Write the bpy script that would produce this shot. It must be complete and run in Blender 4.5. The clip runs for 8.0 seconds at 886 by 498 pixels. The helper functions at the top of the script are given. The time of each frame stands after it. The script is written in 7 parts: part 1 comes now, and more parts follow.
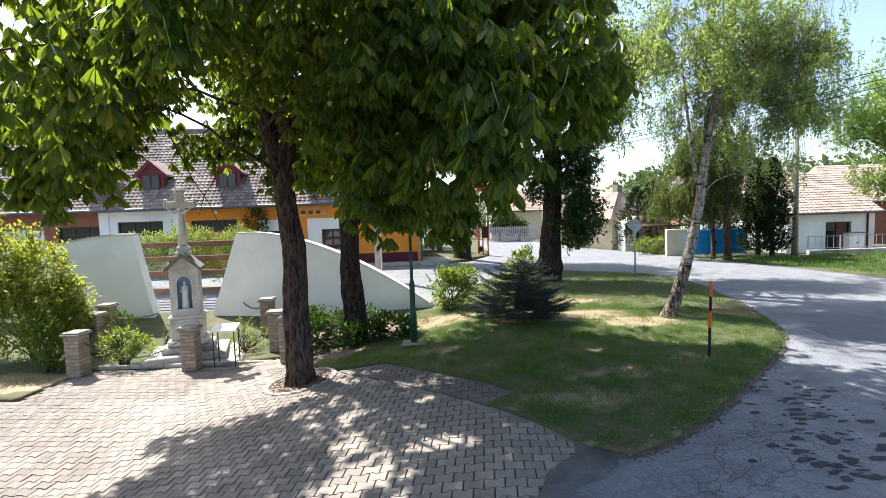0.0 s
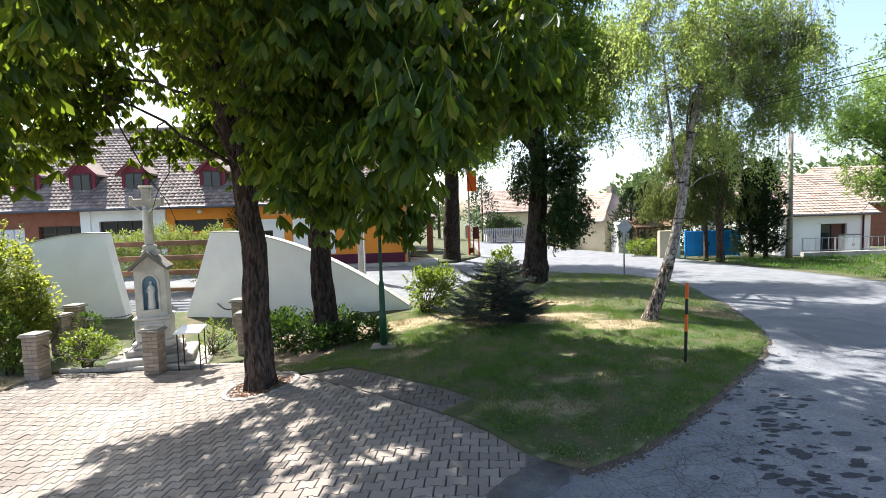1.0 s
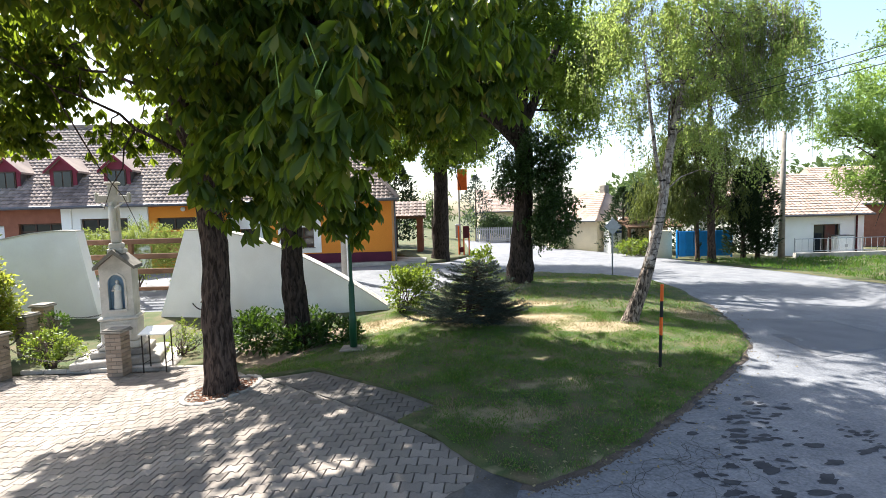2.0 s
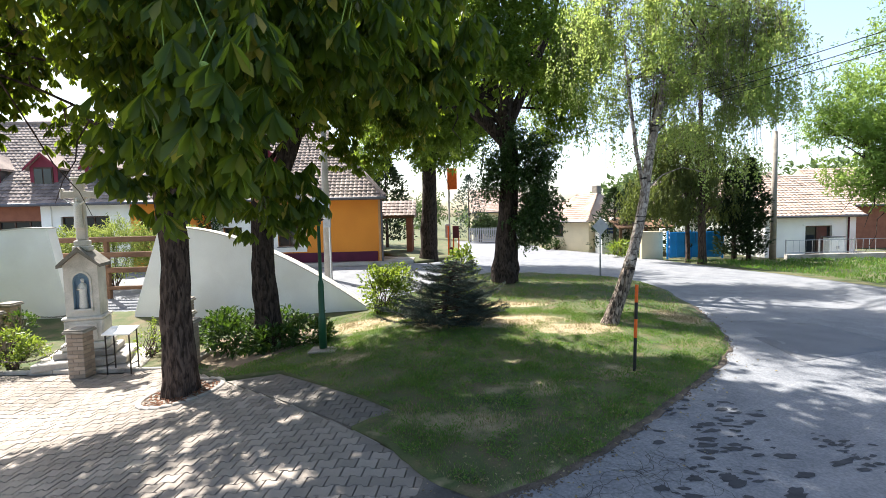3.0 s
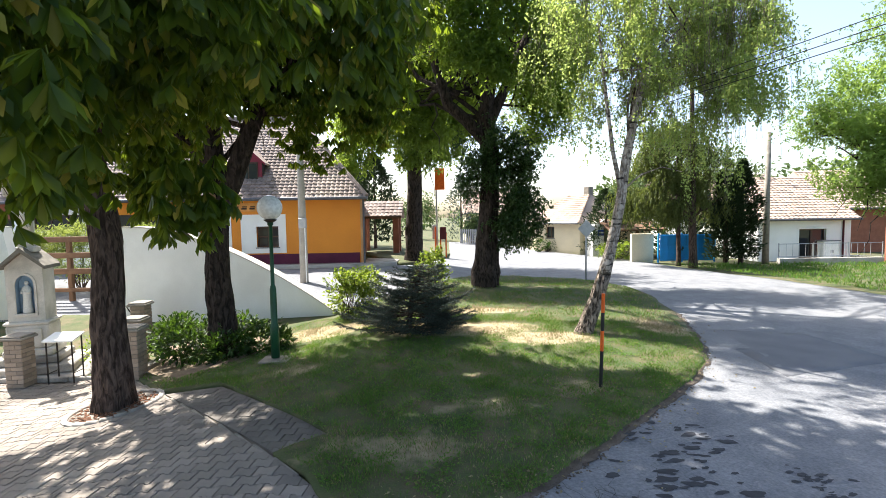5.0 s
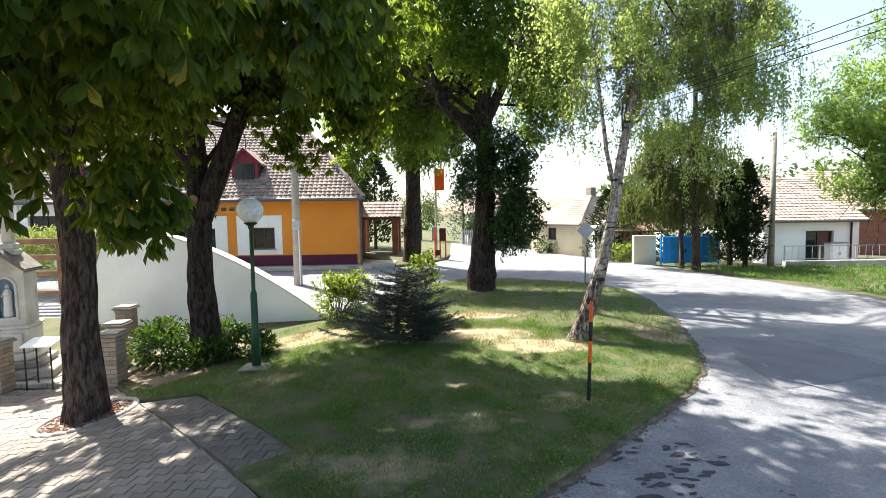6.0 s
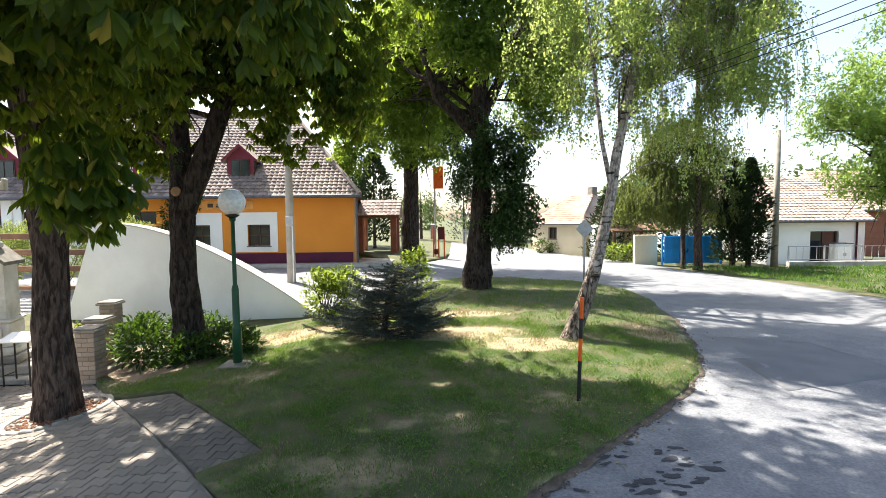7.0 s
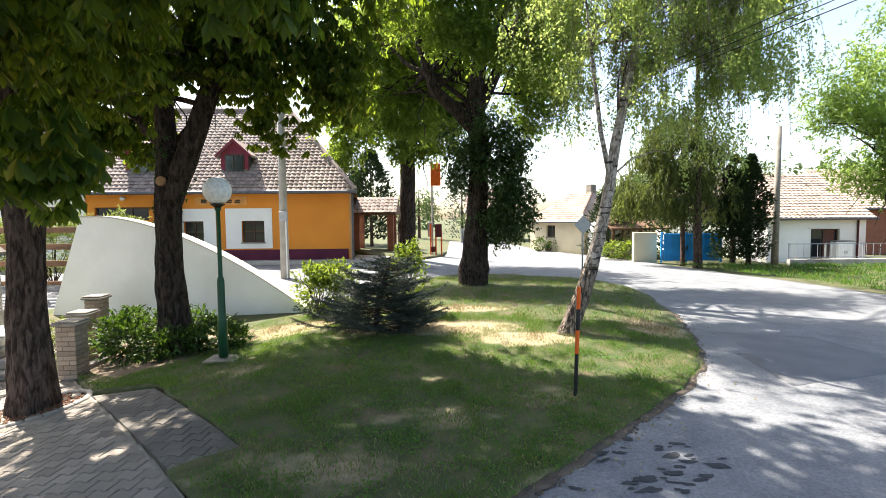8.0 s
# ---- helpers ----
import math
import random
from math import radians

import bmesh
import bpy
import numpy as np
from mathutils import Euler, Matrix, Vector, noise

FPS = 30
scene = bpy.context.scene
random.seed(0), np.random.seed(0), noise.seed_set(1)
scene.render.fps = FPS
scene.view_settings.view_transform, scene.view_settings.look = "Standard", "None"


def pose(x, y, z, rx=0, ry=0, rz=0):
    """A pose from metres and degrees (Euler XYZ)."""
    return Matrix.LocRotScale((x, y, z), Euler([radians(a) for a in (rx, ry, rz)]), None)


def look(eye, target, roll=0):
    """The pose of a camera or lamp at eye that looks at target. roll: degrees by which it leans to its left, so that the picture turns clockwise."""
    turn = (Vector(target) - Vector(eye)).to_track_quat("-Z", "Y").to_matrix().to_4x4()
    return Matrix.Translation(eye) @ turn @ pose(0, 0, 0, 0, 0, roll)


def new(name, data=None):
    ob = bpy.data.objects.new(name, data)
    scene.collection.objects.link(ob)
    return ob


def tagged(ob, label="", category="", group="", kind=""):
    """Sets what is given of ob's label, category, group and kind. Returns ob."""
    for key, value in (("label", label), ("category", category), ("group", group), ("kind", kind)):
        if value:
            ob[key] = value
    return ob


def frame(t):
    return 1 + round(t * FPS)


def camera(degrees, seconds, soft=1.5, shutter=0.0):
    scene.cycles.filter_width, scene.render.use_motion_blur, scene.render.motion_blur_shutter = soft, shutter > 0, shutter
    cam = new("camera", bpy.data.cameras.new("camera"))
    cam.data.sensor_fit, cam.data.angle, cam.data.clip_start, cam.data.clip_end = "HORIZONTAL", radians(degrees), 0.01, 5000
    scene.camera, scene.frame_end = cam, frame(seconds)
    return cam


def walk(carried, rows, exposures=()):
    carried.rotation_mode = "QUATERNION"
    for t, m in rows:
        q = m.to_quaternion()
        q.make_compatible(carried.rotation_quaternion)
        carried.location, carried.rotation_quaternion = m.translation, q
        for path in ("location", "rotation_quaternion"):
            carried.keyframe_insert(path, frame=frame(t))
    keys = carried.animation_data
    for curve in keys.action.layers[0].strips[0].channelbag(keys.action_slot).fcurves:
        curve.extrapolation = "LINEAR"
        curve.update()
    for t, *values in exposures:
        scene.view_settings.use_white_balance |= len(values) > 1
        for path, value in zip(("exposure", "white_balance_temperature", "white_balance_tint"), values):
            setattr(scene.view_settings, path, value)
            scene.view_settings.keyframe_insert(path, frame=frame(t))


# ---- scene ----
cam = camera(86.0, 8.0, soft=0.8)
PATH = [
    (0, (0.289, 0.3, 2.6), (0.289, 2.295, 2.456), -2.0),
    (0.5, (0.588, 0.489, 2.589), (0.588, 2.484, 2.441), -1.9),
    (1, (0.887, 0.663, 2.514), (0.885, 2.658, 2.377), -1.8),
    (1.5, (1.156, 0.824, 2.493), (1.154, 2.819, 2.353), -1.7),
    (3, (1.882, 1.271, 2.404), (1.894, 3.266, 2.267), -1.3),
    (3.5, (2.08, 1.411, 2.376), (2.094, 3.407, 2.24), -1.2),
    (4, (2.248, 1.556, 2.354), (2.268, 3.551, 2.218), -1.1),
    (4.5, (2.395, 1.696, 2.37), (2.416, 3.691, 2.235), -1.0),
    (6, (2.892, 2.143, 2.452), (2.885, 4.138, 2.318), -0.9),
    (6.5, (3.033, 2.276, 2.404), (3.012, 4.272, 2.274), -0.8),
    (7, (3.136, 2.427, 2.318), (3.116, 4.423, 2.188), -0.6),
    (7.5, (3.193, 2.549, 2.227), (3.176, 4.545, 2.098), -0.5),
    (8, (3.23, 2.678, 2.146), (3.214, 4.674, 2.018), -0.5),
]
EXPOSURES = [(0, 1.48, 6350, 9), (1.5, 1.58, 6450, 9), (3, 1.68, 6550, 9), (4.5, 1.74, 6620, 9), (6, 1.8, 6750, 9), (8, 1.84, 6950, 9)]
walk(cam, [(t, look(eye, target, roll)) for t, eye, target, roll in PATH], EXPOSURES)
import mathutils

# ---- light ----
SUN_TO = Vector((0.56, -0.52, -1.0)).normalized()
world = bpy.data.worlds.new("sky")
scene.world = world
world.use_nodes = True
wn = world.node_tree.nodes
sky = wn.new("ShaderNodeTexSky")
sky.sky_type, sky.sun_disc = "NISHITA", False
sky.sun_elevation = math.asin(-SUN_TO.z)
sky.sun_rotation = math.atan2(-SUN_TO.x, -SUN_TO.y)
sky.air_density, sky.dust_density, sky.ozone_density = 1.0, 2.5, 1.0
wn["Background"].inputs["Strength"].default_value = 0.12
world.node_tree.links.new(sky.outputs[0], wn["Background"].inputs["Color"])
lamp = bpy.data.lights.new("sun", "SUN")
lamp.energy, lamp.angle, lamp.color = 5.0, radians(0.6), (1.0, 0.96, 0.90)
sun = new("sun", lamp)
sun.rotation_mode = "QUATERNION"
sun.rotation_quaternion = SUN_TO.to_track_quat("-Z", "Y")

rng = np.random.default_rng(7)


# ---- materials ----
def mat(name, a, b=None, scale=4.0, rough=0.8, bump=0.2, fine=60.0, metal=0.0, island=0.0, obj=0.0, spec=0.3, detail=6.0, stain=None, stain_scale=0.6, vary=0.15):
    """A surface of two tones at two scales with a fine relief; stain: a third tone in large soft patches."""
    b = b or tuple(c * 0.75 for c in a)
    m = bpy.data.materials.new(name)
    m.use_nodes = True
    nt = m.node_tree
    n, l = nt.nodes, nt.links
    p = n["Principled BSDF"]
    tc = n.new("ShaderNodeTexCoord")
    n1 = n.new("ShaderNodeTexNoise")
    n1.inputs["Scale"].default_value, n1.inputs["Detail"].default_value = scale, detail
    n2 = n.new("ShaderNodeTexNoise")
    n2.inputs["Scale"].default_value, n2.inputs["Detail"].default_value = fine, 4.0
    for q in (n1, n2):
        l.new(tc.outputs["Object"], q.inputs["Vector"])
    r1 = n.new("ShaderNodeMapRange")
    r1.inputs[1].default_value, r1.inputs[2].default_value = 0.35, 0.65
    l.new(n1.outputs[0], r1.inputs[0])
    mx = n.new("ShaderNodeMix")
    mx.data_type = "RGBA"
    mx.inputs[6].default_value, mx.inputs[7].default_value = (*a, 1), (*b, 1)
    l.new(r1.outputs[0], mx.inputs[0])
    last = mx.outputs[2]
    if stain:
        n3 = n.new("ShaderNodeTexNoise")
        n3.inputs["Scale"].default_value, n3.inputs["Detail"].default_value = stain_scale, 5.0
        l.new(tc.outputs["Object"], n3.inputs["Vector"])
        r3 = n.new("ShaderNodeMapRange")
        r3.inputs[1].default_value, r3.inputs[2].default_value = 0.5, 0.68
        l.new(n3.outputs[0], r3.inputs[0])
        m3 = n.new("ShaderNodeMix")
        m3.data_type = "RGBA"
        m3.inputs[7].default_value = (*stain, 1)
        l.new(r3.outputs[0], m3.inputs[0])
        l.new(last, m3.inputs[6])
        last = m3.outputs[2]
    hs = n.new("ShaderNodeHueSaturation")
    l.new(last, hs.inputs["Color"])
    v = n.new("ShaderNodeMapRange")
    v.inputs[1].default_value, v.inputs[2].default_value, v.inputs[3].default_value, v.inputs[4].default_value = 0.3, 0.7, 1 - vary, 1 + vary
    l.new(n2.outputs[0], v.inputs[0])
    val = v.outputs[0]
    for amount, node, out in ((island, "ShaderNodeNewGeometry", "Random Per Island"), (obj, "ShaderNodeObjectInfo", "Random")):
        if amount:
            g = n.new(node)
            w = n.new("ShaderNodeMapRange")
            w.inputs[3].default_value, w.inputs[4].default_value = 1 - amount, 1 + amount
            l.new(g.outputs[out], w.inputs[0])
            mu = n.new("ShaderNodeMath")
            mu.operation = "MULTIPLY"
            l.new(val, mu.inputs[0])
            l.new(w.outputs[0], mu.inputs[1])
            val = mu.outputs[0]
    l.new(val, hs.inputs["Value"])
    l.new(hs.outputs[0], p.inputs["Base Color"])
    p.inputs["Roughness"].default_value, p.inputs["Metallic"].default_value = rough, metal
    p.inputs["Specular IOR Level"].default_value = spec
    if bump:
        bp = n.new("ShaderNodeBump")
        bp.inputs["Strength"].default_value, bp.inputs["Distance"].default_value = bump, 0.01
        l.new(n2.outputs[0], bp.inputs["Height"])
        l.new(bp.outputs[0], p.inputs["Normal"])
    return m


def leaf_mat(name, a, b, through_colour, share=0.4, rough=0.45, yellow=None, spec=0.3):
    m = bpy.data.materials.new(name)
    m.use_nodes = True
    n, l = m.node_tree.nodes, m.node_tree.links
    p, out = n["Principled BSDF"], n["Material Output"]
    g = n.new("ShaderNodeNewGeometry")
    mx = n.new("ShaderNodeMix")
    mx.data_type = "RGBA"
    mx.inputs[6].default_value, mx.inputs[7].default_value = (*a, 1), (*b, 1)
    l.new(g.outputs["Random Per Island"], mx.inputs[0])
    last = mx.outputs[2]
    if yellow:
        r = n.new("ShaderNodeMapRange")
        r.inputs[1].default_value, r.inputs[2].default_value = 0.9, 0.96
        l.new(g.outputs["Random Per Island"], r.inputs[0])
        m2 = n.new("ShaderNodeMix")
        m2.data_type = "RGBA"
        m2.inputs[7].default_value = (*yellow, 1)
        l.new(r.outputs[0], m2.inputs[0])
        l.new(last, m2.inputs[6])
        last = m2.outputs[2]
    l.new(last, p.inputs["Base Color"])
    p.inputs["Roughness"].default_value = rough
    p.inputs["Specular IOR Level"].default_value = spec
    t = n.new("ShaderNodeBsdfTranslucent")
    tm = n.new("ShaderNodeMix")
    tm.data_type, tm.blend_type = "RGBA", "MIX"
    tm.inputs[0].default_value = 0.6
    l.new(last, tm.inputs[6])
    tm.inputs[7].default_value = (*through_colour, 1)
    l.new(tm.outputs[2], t.inputs["Color"])
    ms = n.new("ShaderNodeMixShader")
    ms.inputs[0].default_value = share
    l.new(p.outputs[0], ms.inputs[1])
    l.new(t.outputs[0], ms.inputs[2])
    l.new(ms.outputs[0], out.inputs["Surface"])
    return m


def glass_mat(name, tint=(0.02, 0.025, 0.03)):
    m = bpy.data.materials.new(name)
    m.use_nodes = True
    p = m.node_tree.nodes["Principled BSDF"]
    p.inputs["Base Color"].default_value = (*tint, 1)
    p.inputs["Roughness"].default_value = 0.06
    p.inputs["Specular IOR Level"].default_value = 0.6
    return m


GRASS = mat("lawn_soil", (0.05, 0.075, 0.026), (0.095, 0.095, 0.045), 1.6, 0.95, 0.8, 45, stain=(0.125, 0.10, 0.058), stain_scale=2.4)
BLADE = leaf_mat("grass_blade", (0.04, 0.112, 0.019), (0.10, 0.195, 0.04), (0.28, 0.46, 0.045), 0.32, 0.8, (0.24, 0.20, 0.08))
DRY = leaf_mat("dry_grass_blade", (0.17, 0.135, 0.07), (0.36, 0.30, 0.17), (0.36, 0.30, 0.15), 0.3, 0.85)


def wear(m, colour_a, colour_b):
    """Lets the 'worn' attribute of a mesh turn the surface to trodden straw, with a ragged edge."""
    n, l = m.node_tree.nodes, m.node_tree.links
    p = n["Principled BSDF"]
    base = p.inputs["Base Color"].links[0].from_socket
    at, tc = n.new("ShaderNodeAttribute"), n.new("ShaderNodeTexCoord")
    at.attribute_name = "worn"
    q, q2 = n.new("ShaderNodeTexNoise"), n.new("ShaderNodeTexNoise")
    q.inputs["Scale"].default_value, q.inputs["Detail"].default_value = 3.5, 8.0
    q2.inputs["Scale"].default_value, q2.inputs["Detail"].default_value = 22.0, 5.0
    for k in (q, q2):
        l.new(tc.outputs["Object"], k.inputs["Vector"])
    s = n.new("ShaderNodeMath")
    s.operation = "ADD"
    l.new(at.outputs["Fac"], s.inputs[0])
    l.new(q.outputs[0], s.inputs[1])
    r = n.new("ShaderNodeMapRange")
    r.inputs[1].default_value, r.inputs[2].default_value = 0.72, 1.1
    l.new(s.outputs[0], r.inputs[0])
    c, d = n.new("ShaderNodeMix"), n.new("ShaderNodeMix")
    c.data_type = d.data_type = "RGBA"
    c.inputs[6].default_value, c.inputs[7].default_value = (*colour_a, 1), (*colour_b, 1)
    l.new(q2.outputs[0], c.inputs[0])
    l.new(r.outputs[0], d.inputs[0])
    l.new(base, d.inputs[6])
    l.new(c.outputs[2], d.inputs[7])
    l.new(d.outputs[2], p.inputs["Base Color"])
    return m


wear(GRASS, (0.44, 0.36, 0.235), (0.28, 0.215, 0.135))
ASPHALT = mat("asphalt", (0.14, 0.146, 0.16), (0.19, 0.195, 0.206), 2.2, 0.92, 0.9, 38, stain=(0.195, 0.196, 0.204), stain_scale=0.45, detail=9.0, vary=0.22)
WET = mat("dark_patch", (0.026, 0.027, 0.032), (0.04, 0.041, 0.048), 6, 0.7, 0.1, 80, vary=0.06)
PATCH = mat("asphalt_patch", (0.135, 0.138, 0.15), (0.165, 0.168, 0.178), 2, 0.9, 0.5, 120)
SOIL = mat("dark_soil", (0.085, 0.066, 0.05), (0.14, 0.11, 0.085), 5, 1.0, 0.9, 60, stain=(0.06, 0.055, 0.05), stain_scale=1.6)
DIRTY = mat("dirty_asphalt", (0.10, 0.097, 0.095), (0.14, 0.137, 0.135), 3, 1.0, 0.8, 50, stain=(0.06, 0.055, 0.05), stain_scale=1.4)
CRACK = mat("crack_filling", (0.045, 0.042, 0.04), (0.06, 0.058, 0.05), 9, 1.0, 0.3, 60)
BED_SOIL = mat("bed_soil", (0.16, 0.12, 0.085), (0.22, 0.17, 0.12), 4, 1.0, 0.8, 50)
PAVER = mat("concrete_paver", (0.25, 0.214, 0.182), (0.195, 0.168, 0.146), 0.9, 0.9, 0.4, 140, island=0.18, obj=0.18, stain=(0.31, 0.275, 0.235), stain_scale=0.4)
PAVER_DARK = mat("grey_paver", (0.105, 0.093, 0.082), (0.15, 0.133, 0.117), 1.2, 0.9, 0.35, 140, island=0.17, obj=0.17)
JOINT = mat("joint_sand", (0.12, 0.10, 0.082), (0.16, 0.135, 0.11), 5, 1.0, 0.4, 120)
CONCRETE = mat("concrete", (0.44, 0.41, 0.37), (0.34, 0.315, 0.285), 2.0, 0.9, 0.3, 70, stain=(0.20, 0.18, 0.16), stain_scale=1.2)
RENDER_WHITE = mat("white_render", (0.90, 0.885, 0.85), (0.85, 0.835, 0.80), 1.2, 0.9, 0.12, 50, stain=(0.80, 0.78, 0.74), stain_scale=0.7, vary=0.025)
TILE_EDGE = mat("wall_coping", (0.55, 0.52, 0.47), (0.42, 0.40, 0.36), 6, 0.85, 0.3, 60)
STONE = mat("shrine_stone", (0.66, 0.62, 0.56), (0.56, 0.52, 0.46), 3, 0.85, 0.3, 90, stain=(0.40, 0.38, 0.33), stain_scale=2.2)
STONE_DARK = mat("roof_stone", (0.22, 0.20, 0.17), (0.14, 0.13, 0.11), 5, 0.9, 0.4, 60)
NICHE_BLUE = mat("niche_blue_paint", (0.26, 0.38, 0.50), (0.32, 0.43, 0.53), 6, 0.7, 0.1)
FIGURE = mat("painted_plaster", (0.72, 0.70, 0.64), (0.66, 0.63, 0.58), 8, 0.6, 0.1)
BRICK = mat("sandy_clinker", (0.34, 0.27, 0.21), (0.26, 0.20, 0.155), 5, 0.85, 0.4, 110, island=0.22, obj=0.22)
MORTAR = mat("mortar", (0.24, 0.215, 0.185), None, 8, 0.95, 0.4, 100)
CAP = mat("pillar_cap", (0.20, 0.18, 0.155), (0.29, 0.26, 0.22), 6, 0.9, 0.4, 80)
IRON = mat("dark_iron", (0.035, 0.033, 0.032), (0.06, 0.045, 0.035), 12, 0.6, 0.3, 90, metal=0.6)
GREEN_PAINT = mat("green_paint", (0.008, 0.055, 0.024), (0.012, 0.07, 0.032), 7, 0.4, 0.1, 60)
GLOBE = mat("opal_glass", (0.78, 0.78, 0.76), (0.70, 0.70, 0.68), 3, 0.25, 0.03, 20)
ORANGE_TAPE = mat("orange_marker_paint", (0.75, 0.13, 0.015), (0.62, 0.10, 0.012), 9, 0.5, 0.1)
BLACK_PAINT = mat("black_paint", (0.012, 0.012, 0.012), (0.02, 0.02, 0.02), 9, 0.5, 0.1)
ORANGE = mat("orange_facade", (0.78, 0.29, 0.045), (0.70, 0.25, 0.04), 0.7, 0.9, 0.15, 60)
PURPLE = mat("burgundy_plinth", (0.11, 0.02, 0.05), (0.085, 0.016, 0.04), 2, 0.8, 0.15)
BURGUNDY = mat("burgundy_boards", (0.10, 0.018, 0.022), (0.07, 0.014, 0.018), 3, 0.7, 0.2)
DORMER_RED = mat("burgundy_dormer_paint", (0.20, 0.028, 0.048), (0.16, 0.022, 0.038), 3, 0.7, 0.2)
ROOF = mat("clay_tile_grey_brown", (0.27, 0.215, 0.19), (0.19, 0.15, 0.135), 1.4, 0.85, 0.3, 60, island=0.3, stain=(0.33, 0.27, 0.23), stain_scale=0.5)
ROOF_RED = mat("clay_tile_salmon", (0.47, 0.355, 0.285), (0.37, 0.275, 0.22), 1.2, 0.85, 0.3, 60, island=0.22)
DARK_GLASS = glass_mat("window_glass")
FRAME_BROWN = mat("brown_frame", (0.055, 0.03, 0.02), (0.08, 0.045, 0.03), 9, 0.5, 0.1)
WHITE_PAINT = mat("white_paint", (0.78, 0.78, 0.77), (0.70, 0.70, 0.69), 4, 0.6, 0.08)
CREAM = mat("cream_render", (0.66, 0.57, 0.40), (0.60, 0.52, 0.37), 1.5, 0.9, 0.15)
BRICK_RED = mat("red_brick_panel", (0.30, 0.12, 0.075), (0.24, 0.095, 0.06), 3, 0.9, 0.3, 40)
ZINC = mat("grey_gutter", (0.13, 0.13, 0.14), (0.10, 0.10, 0.11), 6, 0.5, 0.1, metal=0.5)
WOOD = mat("weathered_brown_timber", (0.17, 0.095, 0.055), (0.11, 0.06, 0.035), 3, 0.8, 0.3, 70)
BLUE = mat("blue_gate_paint", (0.015, 0.30, 0.78), (0.016, 0.26, 0.70), 3, 0.45, 0.1)
SIGN_BACK = mat("galvanised_sheet", (0.40, 0.41, 0.43), (0.33, 0.34, 0.36), 6, 0.45, 0.08, metal=0.4)
BLUE_SIGN = mat("blue_sign_paint", (0.02, 0.05, 0.30), (0.02, 0.05, 0.27), 6, 0.5, 0.05)
POLE_CONCRETE = mat("pole_concrete", (0.42, 0.39, 0.35), (0.33, 0.31, 0.28), 3, 0.9, 0.3, 80)


def bark_mat(name, ridge, furrow, patch, wide=9.0, long=1.6, depth=0.03, flecks=None):
    """Bark with upright furrows that branch and join; flecks: dark level scars."""
    m = bpy.data.materials.new(name)
    m.use_nodes = True
    n, l = m.node_tree.nodes, m.node_tree.links
    p = n["Principled BSDF"]
    tc, mp = n.new("ShaderNodeTexCoord"), n.new("ShaderNodeMapping")
    mp.inputs["Scale"].default_value = (wide, wide, long)
    l.new(tc.outputs["Object"], mp.inputs["Vector"])
    w = n.new("ShaderNodeTexNoise")
    w.inputs["Scale"].default_value, w.inputs["Detail"].default_value = 1.6, 6.0
    w.inputs["Distortion"].default_value = 0.8
    l.new(mp.outputs[0], w.inputs["Vector"])
    f = n.new("ShaderNodeMapRange")
    f.inputs[1].default_value, f.inputs[2].default_value = 0.38, 0.6
    l.new(w.outputs[0], f.inputs[0])
    big, fine = n.new("ShaderNodeTexNoise"), n.new("ShaderNodeTexNoise")
    big.inputs["Scale"].default_value, fine.inputs["Scale"].default_value = 2.2, 70.0
    for q in (big, fine):
        l.new(tc.outputs["Object"], q.inputs["Vector"])
    a, b = n.new("ShaderNodeMix"), n.new("ShaderNodeMix")
    a.data_type = b.data_type = "RGBA"
    a.inputs[6].default_value, a.inputs[7].default_value = (*ridge, 1), (*patch, 1)
    l.new(big.outputs[0], a.inputs[0])
    b.inputs[6].default_value = (*furrow, 1)
    l.new(f.outputs[0], b.inputs[0])
    l.new(a.outputs[2], b.inputs[7])
    last = b.outputs[2]
    if flecks:
        mq = n.new("ShaderNodeMapping")
        mq.inputs["Scale"].default_value = (5, 5, 16)
        l.new(tc.outputs["Object"], mq.inputs["Vector"])
        k = n.new("ShaderNodeTexNoise")
        k.inputs["Scale"].default_value, k.inputs["Detail"].default_value = 1.0, 3.0
        l.new(mq.outputs[0], k.inputs["Vector"])
        r = n.new("ShaderNodeMapRange")
        r.inputs[1].default_value, r.inputs[2].default_value = 0.56, 0.66
        l.new(k.outputs[0], r.inputs[0])
        c = n.new("ShaderNodeMix")
        c.data_type = "RGBA"
        c.inputs[7].default_value = (*flecks, 1)
        l.new(r.outputs[0], c.inputs[0])
        l.new(last, c.inputs[6])
        last = c.outputs[2]
    l.new(last, p.inputs["Base Color"])
    p.inputs["Roughness"].default_value, p.inputs["Specular IOR Level"].default_value = 0.95, 0.15
    add = n.new("ShaderNodeMath")
    add.operation = "MULTIPLY_ADD"
    add.inputs[1].default_value = 0.12
    l.new(fine.outputs[0], add.inputs[0])
    l.new(f.outputs[0], add.inputs[2])
    bp = n.new("ShaderNodeBump")
    bp.inputs["Strength"].default_value, bp.inputs["Distance"].default_value = 1.0, depth
    l.new(add.outputs[0], bp.inputs["Height"])
    l.new(bp.outputs[0], p.inputs["Normal"])
    return m


